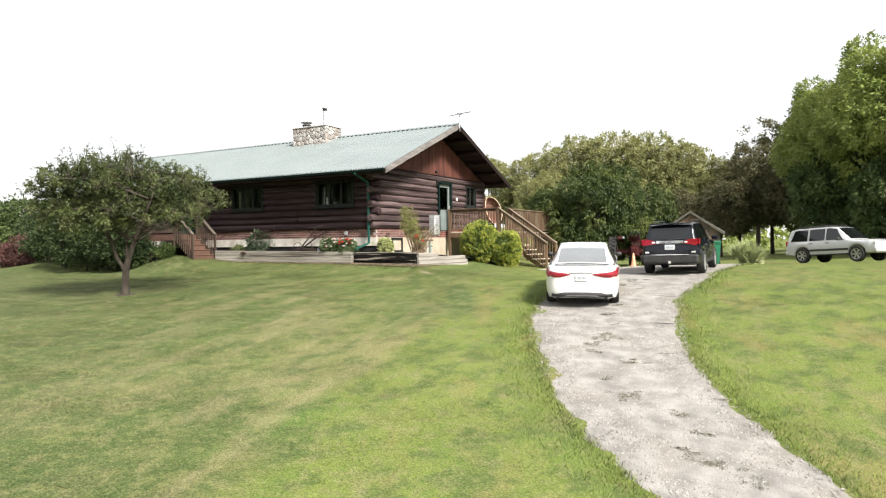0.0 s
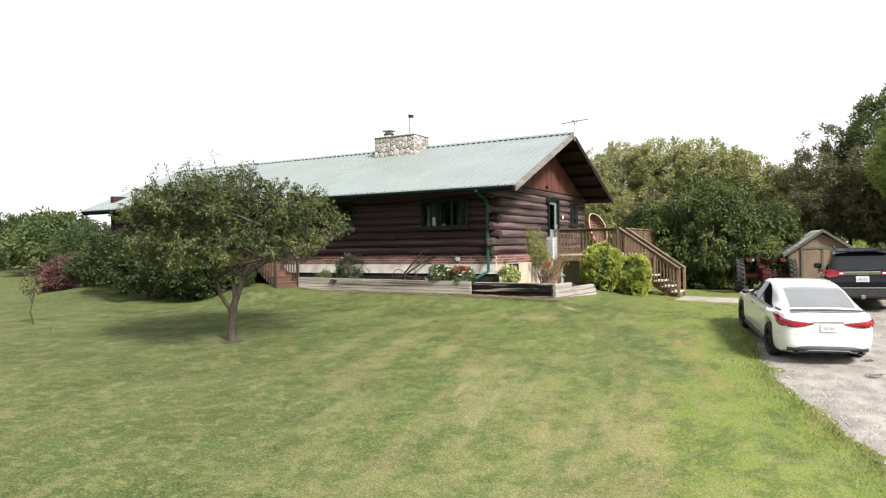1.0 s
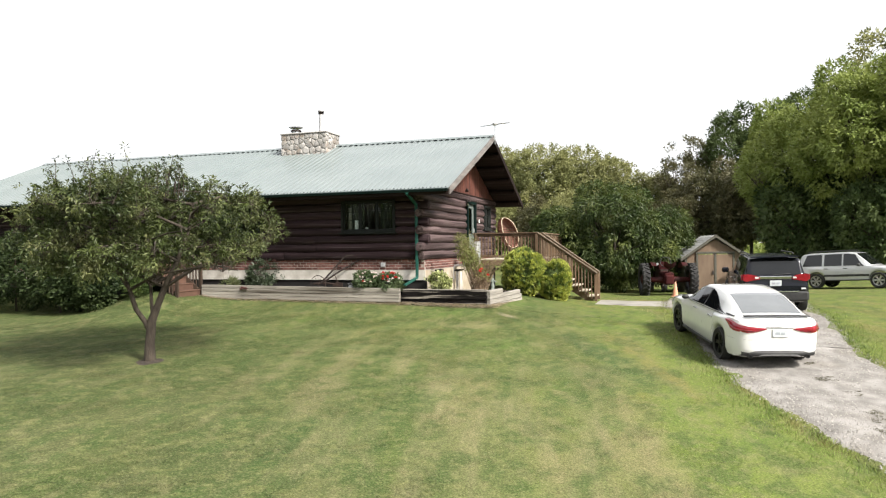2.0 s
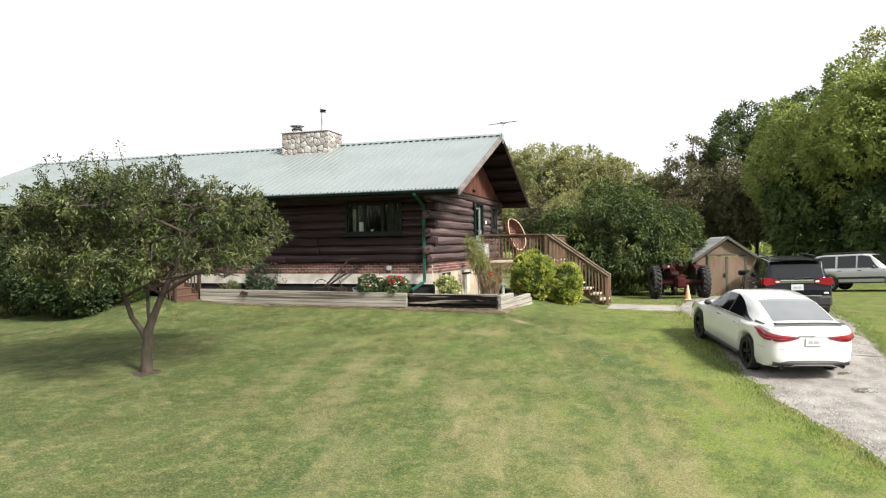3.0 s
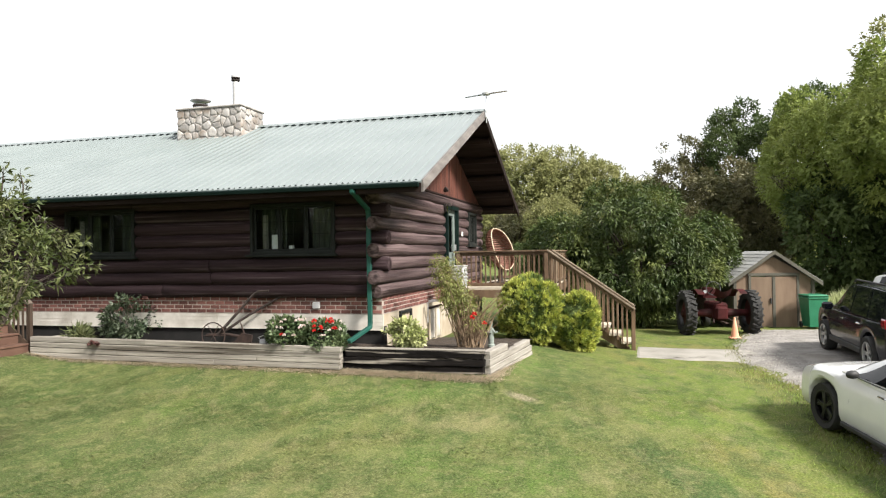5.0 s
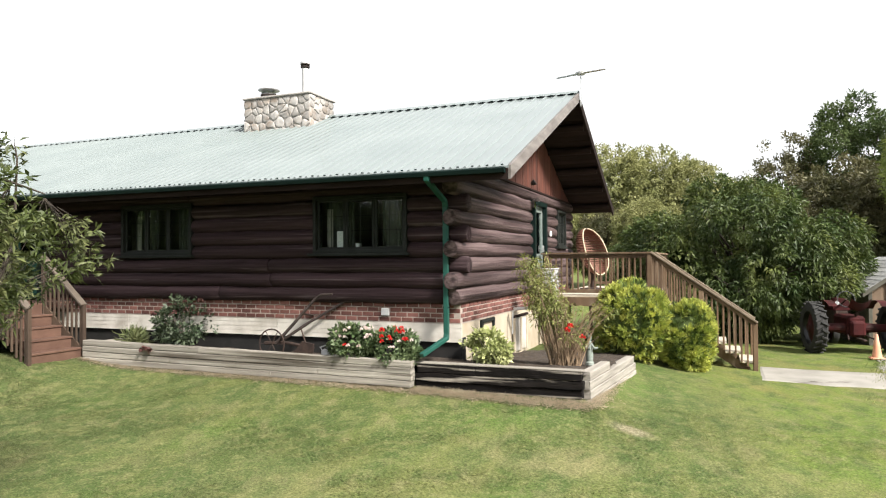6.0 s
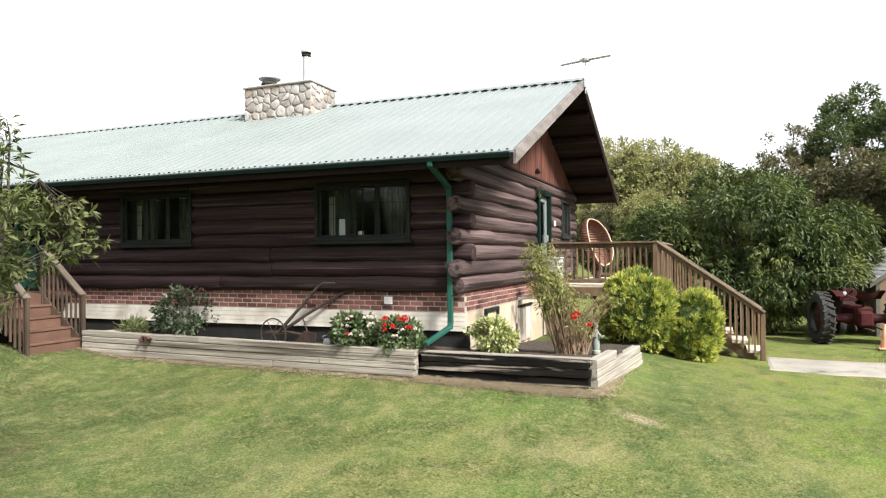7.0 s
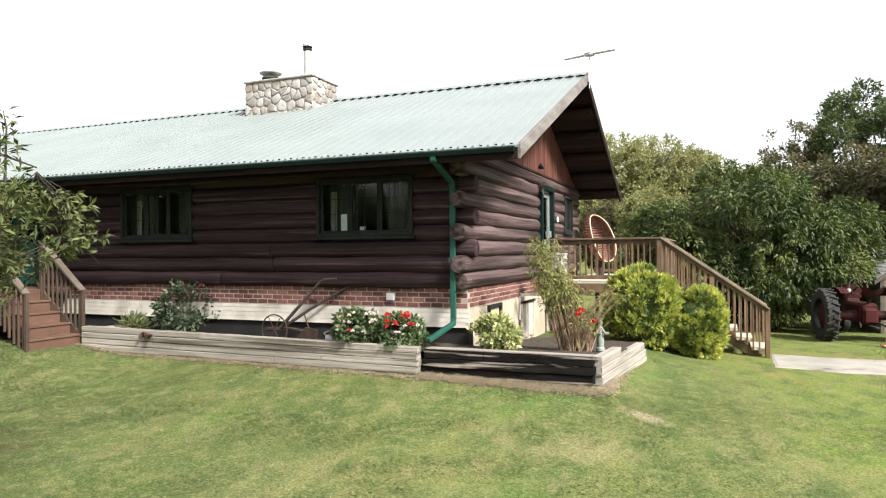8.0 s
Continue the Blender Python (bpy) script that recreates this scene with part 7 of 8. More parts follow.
def sedan():
    t = thing("white_sedan", "white four-door sedan parked nose-up on the gravel driveway", "car", seat_on_ground(6.42, -1.42, 106.5, 2.78))
    wh, r, gap = (1.4, -1.38), 0.345, 0.04
    A = np.array([(-2.275, 0.5, 0.8, 0.84), (-2.265, 0.66, 0.9, 0.945), (-2.22, 0.765, 0.955, 1.01), (-2.15, 0.825, 0.985, 1.05), (-2.03, 0.872, 1.0, 1.072), (-1.85, 0.905, 1.0, 1.075),
                  (-1.4, 0.93, 0.985, 1.05), (-0.9, 0.925, 0.965, 1.02), (-0.3, 0.915, 0.95, 0.995), (0.4, 0.912, 0.94, 0.985), (0.9, 0.915, 0.93, 0.985), (1.4, 0.925, 0.905, 0.965),
                  (1.8, 0.9, 0.85, 0.905), (2.1, 0.84, 0.77, 0.815), (2.28, 0.74, 0.68, 0.72), (2.38, 0.6, 0.58, 0.61), (2.41, 0.45, 0.5, 0.53)])

    def section(x):
        """Half of the body's cross-section at x, from keel to bonnet line: (y, z)."""
        w, zs, zt = (float(np.interp(x, A[:, 0], A[:, k])) for k in (1, 2, 3))
        end = min(1.0, min(x - A[0, 0], A[-1, 0] - x) / 0.3)
        zb = 0.2 + 0.14 * (1 - end) ** 2
        for xw in wh:
            d = abs(x - xw)
            if d < r + gap:
                zb = max(zb, min(r + math.sqrt(max(0, (r + gap) ** 2 - d * d)), zs - 0.1))
        h = zs - zb
        return [(0.0, zb), (0.75 * w, zb), (0.93 * w, zb + 0.05 * h), (0.978 * w, zb + 0.2 * h), (0.995 * w, zb + 0.42 * h), (0.985 * w, zb + 0.6 * h), (0.992 * w, zb + 0.76 * h),
                (0.965 * w, zb + 0.9 * h), (0.92 * w, zs), (0.82 * w, zs + 0.5 * (zt - zs)), (0.45 * w, zt - 0.006), (0.0, zt)]
    xs = sorted(set(list(A[:, 0]) + list(np.linspace(A[0, 0], A[-1, 0], 60)) + [w + o for w in wh for o in np.linspace(-(r + gap), r + gap, 21)]))
    rows = [[(x, -y, z) for y, z in section(x)] + [(x, y, z) for y, z in section(x)[-2:0:-1]] for x in xs]
    b = B().grid(len(rows), len(rows[0]), lambda i, j: rows[i][j], close=True)
    b.add(rows[0], [tuple(range(len(rows[0])))])
    b.add(rows[-1], [tuple(range(len(rows[0])))])
    part("body", b, M_WPAINT, t, smooth=38)

    def side_y(x, z):
        q = section(x)[2:9]
        return float(np.interp(z, [p[1] for p in q], [p[0] for p in q]))

    def skin(u, z, s, off):
        """A point just outside the body: u below zero is a place along the side, above it a half width on the tail."""
        if u < 0:
            return (u - off * 0.4, s * (side_y(u, z) + off), z)
        lo, hi = -2.274, -1.9
        for _ in range(24):
            mid = (lo + hi) / 2
            lo, hi = (mid, hi) if side_y(mid, z) < u else (lo, mid)
        return (lo - off, s * (u + off * 0.3), z)
    cab = Cabin([(-1.92, 0.79, 1.03, 0.65, 1.08), (-1.6, 0.83, 1.0, 0.64, 1.215), (-1.15, 0.85, 0.985, 0.62, 1.36), (-0.75, 0.86, 0.97, 0.61, 1.425), (-0.3, 0.865, 0.96, 0.61, 1.45), (0.1, 0.865, 0.95, 0.61, 1.425), (0.45, 0.86, 0.95, 0.62, 1.32), (1.1, 0.82, 0.95, 0.68, 0.985)])
    part("roof", cab.shell(), M_WPAINT, t, smooth=35)
    for s in (1, -1):
        part("side_window", cab.side_glass(s, -0.3, 0.9, -0.3, 0.3), M_CARGLASS, t, "dark front side window")
        part("door_pillar", cab.side_glass(s, -0.36, -0.29, -0.36, -0.29), M_PLASTIC, t)
        part("side_window", cab.side_glass(s, -1.6, -0.35, -1.25, -0.35, tail=0.2), M_CARGLASS, t, "dark rear side window")
        part("pillar_trim", cab.side_glass(s, -1.9, -1.58, -1.88, -1.5, u1=0.24, tail=0.4), M_PLASTIC, t, "black strip on the rear pillar")
        part("window_trim", B().tube([cab.side(x, 0.03, s, 0.012) for x in np.linspace(-1.45, 0.95, 12)], 0.008, 6), M_PLASTIC, t)
        part("door_mirror", B().grid(9, 12, lambda i, j: (0.66 + 0.06 * math.cos(j * math.pi / 6) * math.sin(math.pi * i / 8) ** 0.5, s * (0.86 + 0.19 * i / 8), 1.02 + 0.06 * math.sin(j * math.pi / 6) * math.sin(math.pi * i / 8) ** 0.5), close=True), M_PLASTIC, t, "dark door mirror", smooth=60)
        for x in (0.1, -0.85):
            part("door_handle", B().tube([(x - 0.1, s * (side_y(x, 0.86) + 0.004), 0.865), (x - 0.08, s * (side_y(x, 0.86) + 0.03), 0.865), (x + 0.08, s * (side_y(x, 0.86) + 0.03), 0.86), (x + 0.1, s * (side_y(x, 0.86) + 0.004), 0.86)], 0.013, 6), M_CHROME, t, smooth=50)
        part("sill", B().box((0.0, s * 0.885, 0.235), (1.95, 0.05, 0.07), ch=0.015), M_PLASTIC, t)
        # boomerang tail lamp that wraps the corner
        cols = [(-1.7, 0.945, 0.955), (-1.84, 0.885, 0.975), (-1.96, 0.815, 0.965), (-2.06, 0.785, 0.945), (-2.14, 0.775, 0.925), (0.72, 0.77, 0.91), (0.64, 0.765, 0.895), (0.54, 0.77, 0.885), (0.42, 0.79, 0.872), (0.27, 0.835, 0.855)]
        ring = [(0.0, -0.02), (0.0, 0.012), (0.33, 0.02), (0.66, 0.02), (1.0, 0.012), (1.0, -0.02)]
        lamp = B().grid(len(cols), len(ring), lambda i, j: skin(cols[i][0], cols[i][1] + (cols[i][2] - cols[i][1]) * ring[j][0], s, ring[j][1]))
        tl = part("tail_light", lamp, M_LENSRED, t, "swept red tail lamp", smooth=45)
        part("lamp_bar", B().tube([skin(u, zl + 0.35 * (zh - zl), s, 0.022) for u, zl, zh in cols[2:8]], 0.012, 5), M_LENSDARK, tl)
        part("exhaust", B().lathe([(0.03, 0.0), (0.042, 0.0), (0.042, 0.13), (0.032, 0.13), (0.03, 0.04)], 14, pose(-2.16, s * 0.58, 0.28, 0, -90, 0), caps=False), M_PLASTIC, t, smooth=40)
        for x in (-0.32, 0.82):
            part("door_seam", B().tube([(x, s * side_y(x, 0.32), 0.32), (x - 0.03, s * (side_y(x, 0.6) + 0.001), 0.6), (x - 0.02, s * side_y(x, 0.92), 0.92)], 0.003, 4), M_SEAM, t)
        part("door_seam", B().tube([(-0.95, s * side_y(-0.95, 0.34), 0.34), (-1.02, s * side_y(-1.02, 0.64), 0.64), (-1.3, s * side_y(-1.3, 0.93), 0.93)], 0.003, 4), M_SEAM, t)
        for x in wh:
            wheel(t, x, s * 0.795, r, 0.22, M_RIMBLACK, s)
        part("head_light", B().box((2.12, s * 0.6, 0.7), (0.26, 0.22, 0.08), ch=0.03), M_LENSCLEAR, t)
    part("rear_window", cab.end_glass(-1.87, -1.02, 0.93, 0.9), M_REARGLASS, t, "sky-reflecting rear window")
    part("windshield", cab.end_glass(0.42, 1.06, 0.9, 0.93), M_CARGLASS, t)
    part("spoiler", B().grid(13, 8, lambda i, j: (-2.14 + 0.05 * (i / 6 - 1) ** 2 + 0.055 * math.cos(j * math.pi / 4), -0.66 + 1.32 * i / 12, 1.092 - 0.02 * (i / 6 - 1) ** 2 + 0.013 * math.sin(j * math.pi / 4)), close=True), M_PLASTIC, t, "dark boot-lid spoiler lip", smooth=60)
    part("chrome_strip", B().tube([(-2.283, -0.28, 0.885), (-2.29, 0.0, 0.89), (-2.283, 0.28, 0.885)], 0.012, 6), M_CHROME, t)
    part("bumper_shadow_line", B().tube([skin(u, 0.62, 1, 0.003) for u in (-1.85, -2.0, -2.1)] + [skin(u, 0.62, 1, 0.003) for u in (0.7, 0.6)] + [skin(u, 0.62, -1, 0.003) for u in (0.6, 0.7)] + [skin(u, 0.62, -1, 0.003) for u in (-2.1, -2.0, -1.85)], 0.003, 4), M_SEAM, t)
    part("diffuser", B().grid(13, 8, lambda i, j: (-2.23 + 0.1 * abs(i / 6 - 1) ** 3 + 0.1 * math.cos(j * math.pi / 4), -0.74 + 1.48 * i / 12, 0.335 + 0.075 * math.sin(j * math.pi / 4)), close=True), M_PLASTIC, t, "black lower bumper", smooth=60)
    part("diffuser_trim", B().tube([(-2.3, -0.42, 0.28), (-2.325, -0.36, 0.315), (-2.335, 0.0, 0.32), (-2.325, 0.36, 0.315), (-2.3, 0.42, 0.28)], 0.009, 6), M_SEAM, t)
    plate(t, -2.288, 0.76)


sedan()


def crossover():
    t = thing("black_suv", "black mid-size SUV with chrome tailgate bar parked on the driveway", "car", seat_on_ground(7.87, 5.16, 91.5, 2.86))
    wh, r = (1.42, -1.4), 0.365
    st = [(-2.34, 0.78, 0.8, 0.83), (-2.31, 0.84, 0.98, 1.02), (-2.22, 0.89, 1.03, 1.06), (-1.9, 0.915, 1.04, 1.08), (0, 0.925, 1.02, 1.06), (1.0, 0.92, 1.02, 1.08), (1.4, 0.915, 1.01, 1.09), (2.0, 0.88, 0.95, 1.02), (2.25, 0.8, 0.82, 0.86), (2.34, 0.7, 0.7, 0.74)]
    part("body", car_body(st, 0.3, wh, r), M_KPAINT, t, smooth=35)
    cab = Cabin([(-2.3, 0.82, 1.03, 0.72, 1.05), (-2.24, 0.83, 1.03, 0.71, 1.22), (-2.14, 0.84, 1.03, 0.69, 1.5), (-2.08, 0.845, 1.03, 0.68, 1.62), (-1.9, 0.85, 1.03, 0.67, 1.66), (-1.0, 0.86, 1.03, 0.67, 1.69), (0.0, 0.86, 1.03, 0.66, 1.68), (0.45, 0.855, 1.03, 0.65, 1.6), (1.3, 0.82, 1.04, 0.7, 1.08)])
    part("roof", cab.shell(), M_KPAINT, t, smooth=35)
    for s in (1, -1):
        part("side_window", cab.side_glass(s, -0.2, 0.95, -0.2, 0.4), M_CARGLASS, t)
        part("side_window", cab.side_glass(s, -1.2, -0.26, -1.1, -0.26), M_CARGLASS, t)
        part("quarter_window", cab.side_glass(s, -1.95, -1.3, -1.75, -1.2), M_CARGLASS, t)
        part("door_mirror", B().box((0.75, s * 1.02, 1.12), (0.14, 0.22, 0.17), ch=0.04), M_KPAINT, t)
        part("roof_rail", B().tube([(-1.7, s * 0.6, 1.7), (-1.6, s * 0.6, 1.745), (0.1, s * 0.6, 1.745), (0.2, s * 0.6, 1.7)], 0.02, 8), M_PLASTIC, t)
        for x in (0.05, -0.95):
            part("door_handle", B().box((x, s * 0.935, 0.93), (0.2, 0.03, 0.035), ch=0.01), M_CHROME, t)
        lamp = B().prism([(s * 0.42, 1.02), (s * 0.8, 0.95), (s * 0.87, 1.0), (s * 0.85, 1.16), (s * 0.72, 1.17), (s * 0.5, 1.12)], "x", -2.37, -2.24)
        lamp.box((-2.2, s * 0.885, 1.07), (0.22, 0.05, 0.18), ch=0.02)
        l = part("tail_light", lamp, M_LENSRED, t, "large red tail lamp")
        part("reverse_lamp", B().box((-2.372, s * 0.5, 1.06), (0.02, 0.1, 0.05), ch=0.01), M_LENSCLEAR, l)
        part("reflector", B().box((-2.36, s * 0.72, 0.74), (0.02, 0.12, 0.05), ch=0.008), M_LENSCLEAR, t)
        for x in wh:
            wheel(t, x, s * 0.83, r, 0.24, M_RIMSILVER, s)
        part("arch_trim", B().box((0.0, s * 0.915, 0.37), (2.0, 0.04, 0.12), ch=0.02), M_PLASTIC, t)
    part("rear_window", cab.end_glass(-2.265, -2.1, 0.88, 0.88), M_CARGLASS, t)
    part("windshield", cab.end_glass(0.45, 1.26, 0.9, 0.93), M_CARGLASS, t)
    part("roof_spoiler", B().box((-2.13, 0, 1.655), (0.26, 1.3, 0.04), ch=0.015), M_KPAINT, t)
    part("wiper", B().tube([(-2.31, 0.05, 1.14), (-2.3, -0.4, 1.17)], 0.012, 6), M_PLASTIC, t)
    part("chrome_bar", B().box((-2.345, 0, 1.06), (0.03, 0.86, 0.09), ch=0.015), M_CHROME, t)
    part("bumper", B().box((-2.29, 0, 0.52), (0.22, 1.74, 0.3), ch=0.06), M_PLASTIC, t)
    part("bumper_strip", B().box((-2.4, 0, 0.66), (0.02, 1.2, 0.03), ch=0.006), M_CHROME, t)
    part("hitch", B().box((-2.42, 0, 0.42), (0.12, 0.1, 0.09), ch=0.012), M_CHROME, t)
    plate(t, -2.36, 0.9)


crossover()


def wagon():
    t = thing("silver_suv", "silver older SUV with a roof rack parked across the grass", "car", seat_on_ground(12.79, 15.2, -34.6, 2.7) @ Matrix.Scale(0.935, 4))
    wh, r = (1.38, -1.32), 0.36
    st = [(-2.24, 0.74, 0.78, 0.8), (-2.21, 0.8, 0.98, 1.0), (-2.12, 0.84, 1.02, 1.04), (-1.8, 0.87, 1.03, 1.05), (0.6, 0.875, 1.0, 1.03), (1.0, 0.87, 1.0, 1.05), (1.9, 0.85, 0.93, 1.0), (2.2, 0.8, 0.84, 0.88), (2.28, 0.72, 0.7, 0.74)]
    part("body", car_body(st, 0.36, wh, r), M_SPAINT, t, smooth=35)
    cab = Cabin([(-2.2, 0.8, 1.0, 0.7, 1.03), (-2.1, 0.81, 1.01, 0.68, 1.38), (-1.98, 0.815, 1.01, 0.66, 1.64), (-1.6, 0.82, 1.01, 0.66, 1.69), (0.1, 0.82, 1.0, 0.65, 1.69), (0.4, 0.82, 1.0, 0.64, 1.63), (1.05, 0.8, 1.0, 0.68, 1.05)])
    part("roof", cab.shell(), M_SPAINT, t, smooth=35)
    for s in (1, -1):
        part("side_window", cab.side_glass(s, -0.1, 0.8, -0.1, 0.4), M_CARGLASS, t)
        part("side_window", cab.side_glass(s, -0.95, -0.17, -0.95, -0.17), M_CARGLASS, t)
        part("quarter_window", cab.side_glass(s, -1.95, -1.05, -1.75, -1.05), M_CARGLASS, t)
        part("door_mirror", B().box((0.62, s * 0.97, 1.08), (0.13, 0.2, 0.15), ch=0.04), M_PLASTIC, t)
        part("roof_rack", B().tube([(-1.75, s * 0.55, 1.7), (-1.65, s * 0.55, 1.76), (0.0, s * 0.55, 1.76), (0.1, s * 0.55, 1.7)], 0.02, 8), M_PLASTIC, t)
        part("cladding", B().box((0.03, s * 0.872, 0.6), (1.95, 0.03, 0.1), ch=0.015), M_PLASTIC, t)
        part("running_board", B().box((0.03, s * 0.86, 0.38), (1.9, 0.1, 0.05), ch=0.015), M_PLASTIC, t)
        part("tail_light", B().box((-2.18, s * 0.76, 0.98), (0.09, 0.14, 0.26), ch=0.02), M_LENSRED, t)
        part("head_light", B().box((2.18, s * 0.66, 0.83), (0.12, 0.3, 0.14), ch=0.03), M_LENSCLEAR, t)
        for x in (0.0, -0.85):
            part("door_handle", B().box((x, s * 0.885, 0.93), (0.18, 0.03, 0.035), ch=0.01), M_PLASTIC, t)
        for x in wh:
            wheel(t, x, s * 0.79, r, 0.24, M_RIMSILVER, s, 6)
    part("windshield", cab.end_glass(0.42, 1.02, 0.9, 0.93), M_CARGLASS, t)
    part("rear_window", cab.end_glass(-2.17, -2.0, 0.85, 0.85), M_CARGLASS, t)
    part("bumper", B().box((2.22, 0, 0.5), (0.2, 1.66, 0.24), ch=0.06), M_SPAINT, t)
    part("bumper", B().box((-2.2, 0, 0.52), (0.2, 1.66, 0.22), ch=0.06), M_SPAINT, t)
    for x in (-1.2, -0.4):
        part("rack_bar", B().tube([(x, -0.55, 1.76), (x, 0.55, 1.76)], 0.016, 8), M_PLASTIC, t)


wagon()

M_TRED = mat("faded_tractor_red", (0.03, 0.0055, 0.006), (0.055, 0.011, 0.011), scale=5, rough=0.7, bump=0.2, c3=(0.026, 0.01, 0.009), scale3=3, spec=0.15)


def tractor():
    """An old row-crop tractor seen from behind: lugged tyres, fenders, tank, seat, wheel."""
    x, y = 4.98, 10.15
    t = thing("farm_tractor", "old faded red row-crop tractor parked under the round tree", "tractor", pose(x, y, gz(x, y) - 0.03, 0, 0, 101))
    R, w = 0.66, 0.32

    def big_wheel(s):
        m = pose(0, s * 0.92, R, -90 * s, 0, 0)
        hub = part("rear_wheel", B().lathe([(0.4, -0.02), (0.4, 0.02), (0.16, 0.1), (0.1, 0.14), (0.02, 0.14)], 20, m), M_TRED, t)
        part("tyre", B().lathe([(0.42, -w / 2 + 0.03), (0.56, -w / 2), (0.63, -w / 2 + 0.05), (0.635, 0), (0.63, w / 2 - 0.05), (0.56, w / 2), (0.42, w / 2 - 0.03)], 36, m, caps=False), M_TYRE, hub, smooth=50)
        for k in range(22):
            for q in (-1, 1):
                a = 360 * (k + (0.5 if q > 0 else 0)) / 22
                part("lug", B().box((0.645, 0, q * w * 0.24), (0.05, 0.055, w * 0.56), m @ pose(0, 0, 0, 0, 0, a) @ pose(0, 0, 0, q * 28, 0, 0), ch=0.008), M_TYRE, hub)
        part("rim", B().lathe([(0.43, -0.12), (0.42, -0.05), (0.38, 0), (0.42, 0.05), (0.43, 0.12)], 28, m, caps=False), M_RIMBLACK, hub, smooth=40)
        f = B()
        n, k = 14, 3
        f.grid(n, k, lambda i, j: ((R + 0.1) * math.cos(radians(55 + 85 * i / (n - 1))) * -1, s * (0.5 + 0.2 * j / (k - 1)), R + (R + 0.04) * math.sin(radians(55 + 85 * i / (n - 1)))))
        part("fender", f, M_TRED, t, smooth=50)
    for s in (1, -1):
        big_wheel(s)
        part("axle", B().tube([(0, s * 0.2, R), (0, s * 0.85, R)], [0.13, 0.09], 12), M_TRED, t)
        m = pose(2.2, s * 0.28, 0.32, -90 * s, 0, 0)
        h = part("front_wheel", B().lathe([(0.2, -0.03), (0.2, 0.03), (0.02, 0.06)], 18, m), M_TRED, t)
        part("tyre", B().lathe([(0.2, -0.07), (0.3, -0.08), (0.32, 0), (0.3, 0.08), (0.2, 0.07)], 26, m, caps=False), M_TYRE, h, smooth=50)
    part("gearbox", B().box((0.25, 0, 0.72), (1.0, 0.42, 0.5), ch=0.06), M_TRED, t)
    part("rear_housing", B().box((-0.22, 0, 0.66), (0.3, 0.36, 0.4), ch=0.06), M_TRED, t)
    part("engine", B().box((1.3, 0, 0.82), (1.1, 0.34, 0.5), ch=0.04), M_RUSTIRON, t)
    hood = B()
    hood.prism([(-0.2, 0), (0.2, 0), (0.2, 0.22), (0.12, 0.31), (-0.12, 0.31), (-0.2, 0.22)], "x", 0.75, 2.1, pose(0, 0, 1.05))
    part("hood", hood, M_TRED, t)
    part("grille", B().box((2.12, 0, 0.98), (0.06, 0.4, 0.66), ch=0.03), M_TRED, t)
    part("seat_post", B().tube([(-0.1, 0, 0.9), (-0.3, 0, 1.08)], 0.03, 8), M_RUSTIRON, t)
    part("seat", B().grid(9, 9, lambda i, j: (-0.55 + 0.42 * i / 8, -0.23 + 0.46 * j / 8, 1.1 + 0.35 * (i / 8 - 0.55) ** 2 * (2 if i < 4 else 0.6) + 0.5 * (j / 8 - 0.5) ** 2)), M_TRED, t, smooth=60)
    pts = [(0.42 + 0.06 * math.sin(a), 0.21 * math.cos(a), 1.36 + 0.2 * math.sin(a)) for a in [k * 2 * math.pi / 24 for k in range(25)]]
    part("steering_wheel", B().tube(pts, 0.014, 6, caps=False), M_PLASTIC, t, smooth=50)
    part("steering_column", B().tube([(0.42, 0, 1.36), (1.0, 0, 1.1)], 0.022, 8), M_RUSTIRON, t)
    part("exhaust_stack", B().tube([(1.5, 0.1, 1.3), (1.5, 0.1, 1.75)], 0.03, 8), M_RUSTIRON, t)
    part("tail_lamp", B().lathe([(0.03, 0), (0.05, 0.03), (0.05, 0.06)], 12, pose(-0.2, 0.45, 1.3, 0, -90, 0)), M_STEEL, t)
    part("drawbar", B().box((-0.5, 0, 0.42), (0.5, 0.08, 0.04), ch=0.008), M_RUSTIRON, t)
    for s in (1, -1):
        part("hitch_arm", B().tube([(-0.2, s * 0.2, 0.5), (-0.55, s * 0.3, 0.42)], 0.022, 8), M_RUSTIRON, t)


tractor()


def cone():
    t = thing("traffic_cone", "faded orange traffic cone beside the tractor", "cone", pose(5.25, 8.85, gz(5.25, 8.85) + 0.01))
    M_ORANGE = mat("faded_orange_plastic", (0.6, 0.27, 0.16), (0.68, 0.36, 0.24), scale=5, rough=0.6, bump=0.1)
    part("base", B().box((0, 0, 0.02), (0.3, 0.3, 0.04), ch=0.012), M_ORANGE, t)
    part("body", B().lathe([(0.11, 0.04), (0.03, 0.56), (0.02, 0.58)], 18), M_ORANGE, t, smooth=40)


cone()

M_SHEDWALL = mat("weathered_tan_plywood", (0.135, 0.09, 0.06), (0.185, 0.13, 0.088), scale=2, rough=0.85, bump=0.3, stretch=(2, 2, 0.5), objrand=0.12)
M_SHEDGREY = mat("grey_green_shed_siding", (0.1, 0.09, 0.075), (0.14, 0.128, 0.11), scale=2, rough=0.85, bump=0.3, stretch=(3, 3, 0.4), objrand=0.12)
M_SHINGLE = mat("grey_shingle", (0.25, 0.25, 0.24), (0.34, 0.34, 0.33), scale=9, rough=0.95, bump=0.5, objrand=0.2)
M_SHEDTRIM = mat("brown_green_shed_trim", (0.06, 0.056, 0.042), (0.085, 0.08, 0.062), scale=4, rough=0.7, bump=0.2)
M_BIN = mat("green_plastic", (0.012, 0.13, 0.065), (0.018, 0.155, 0.08), scale=4, rough=0.45, bump=0.05)


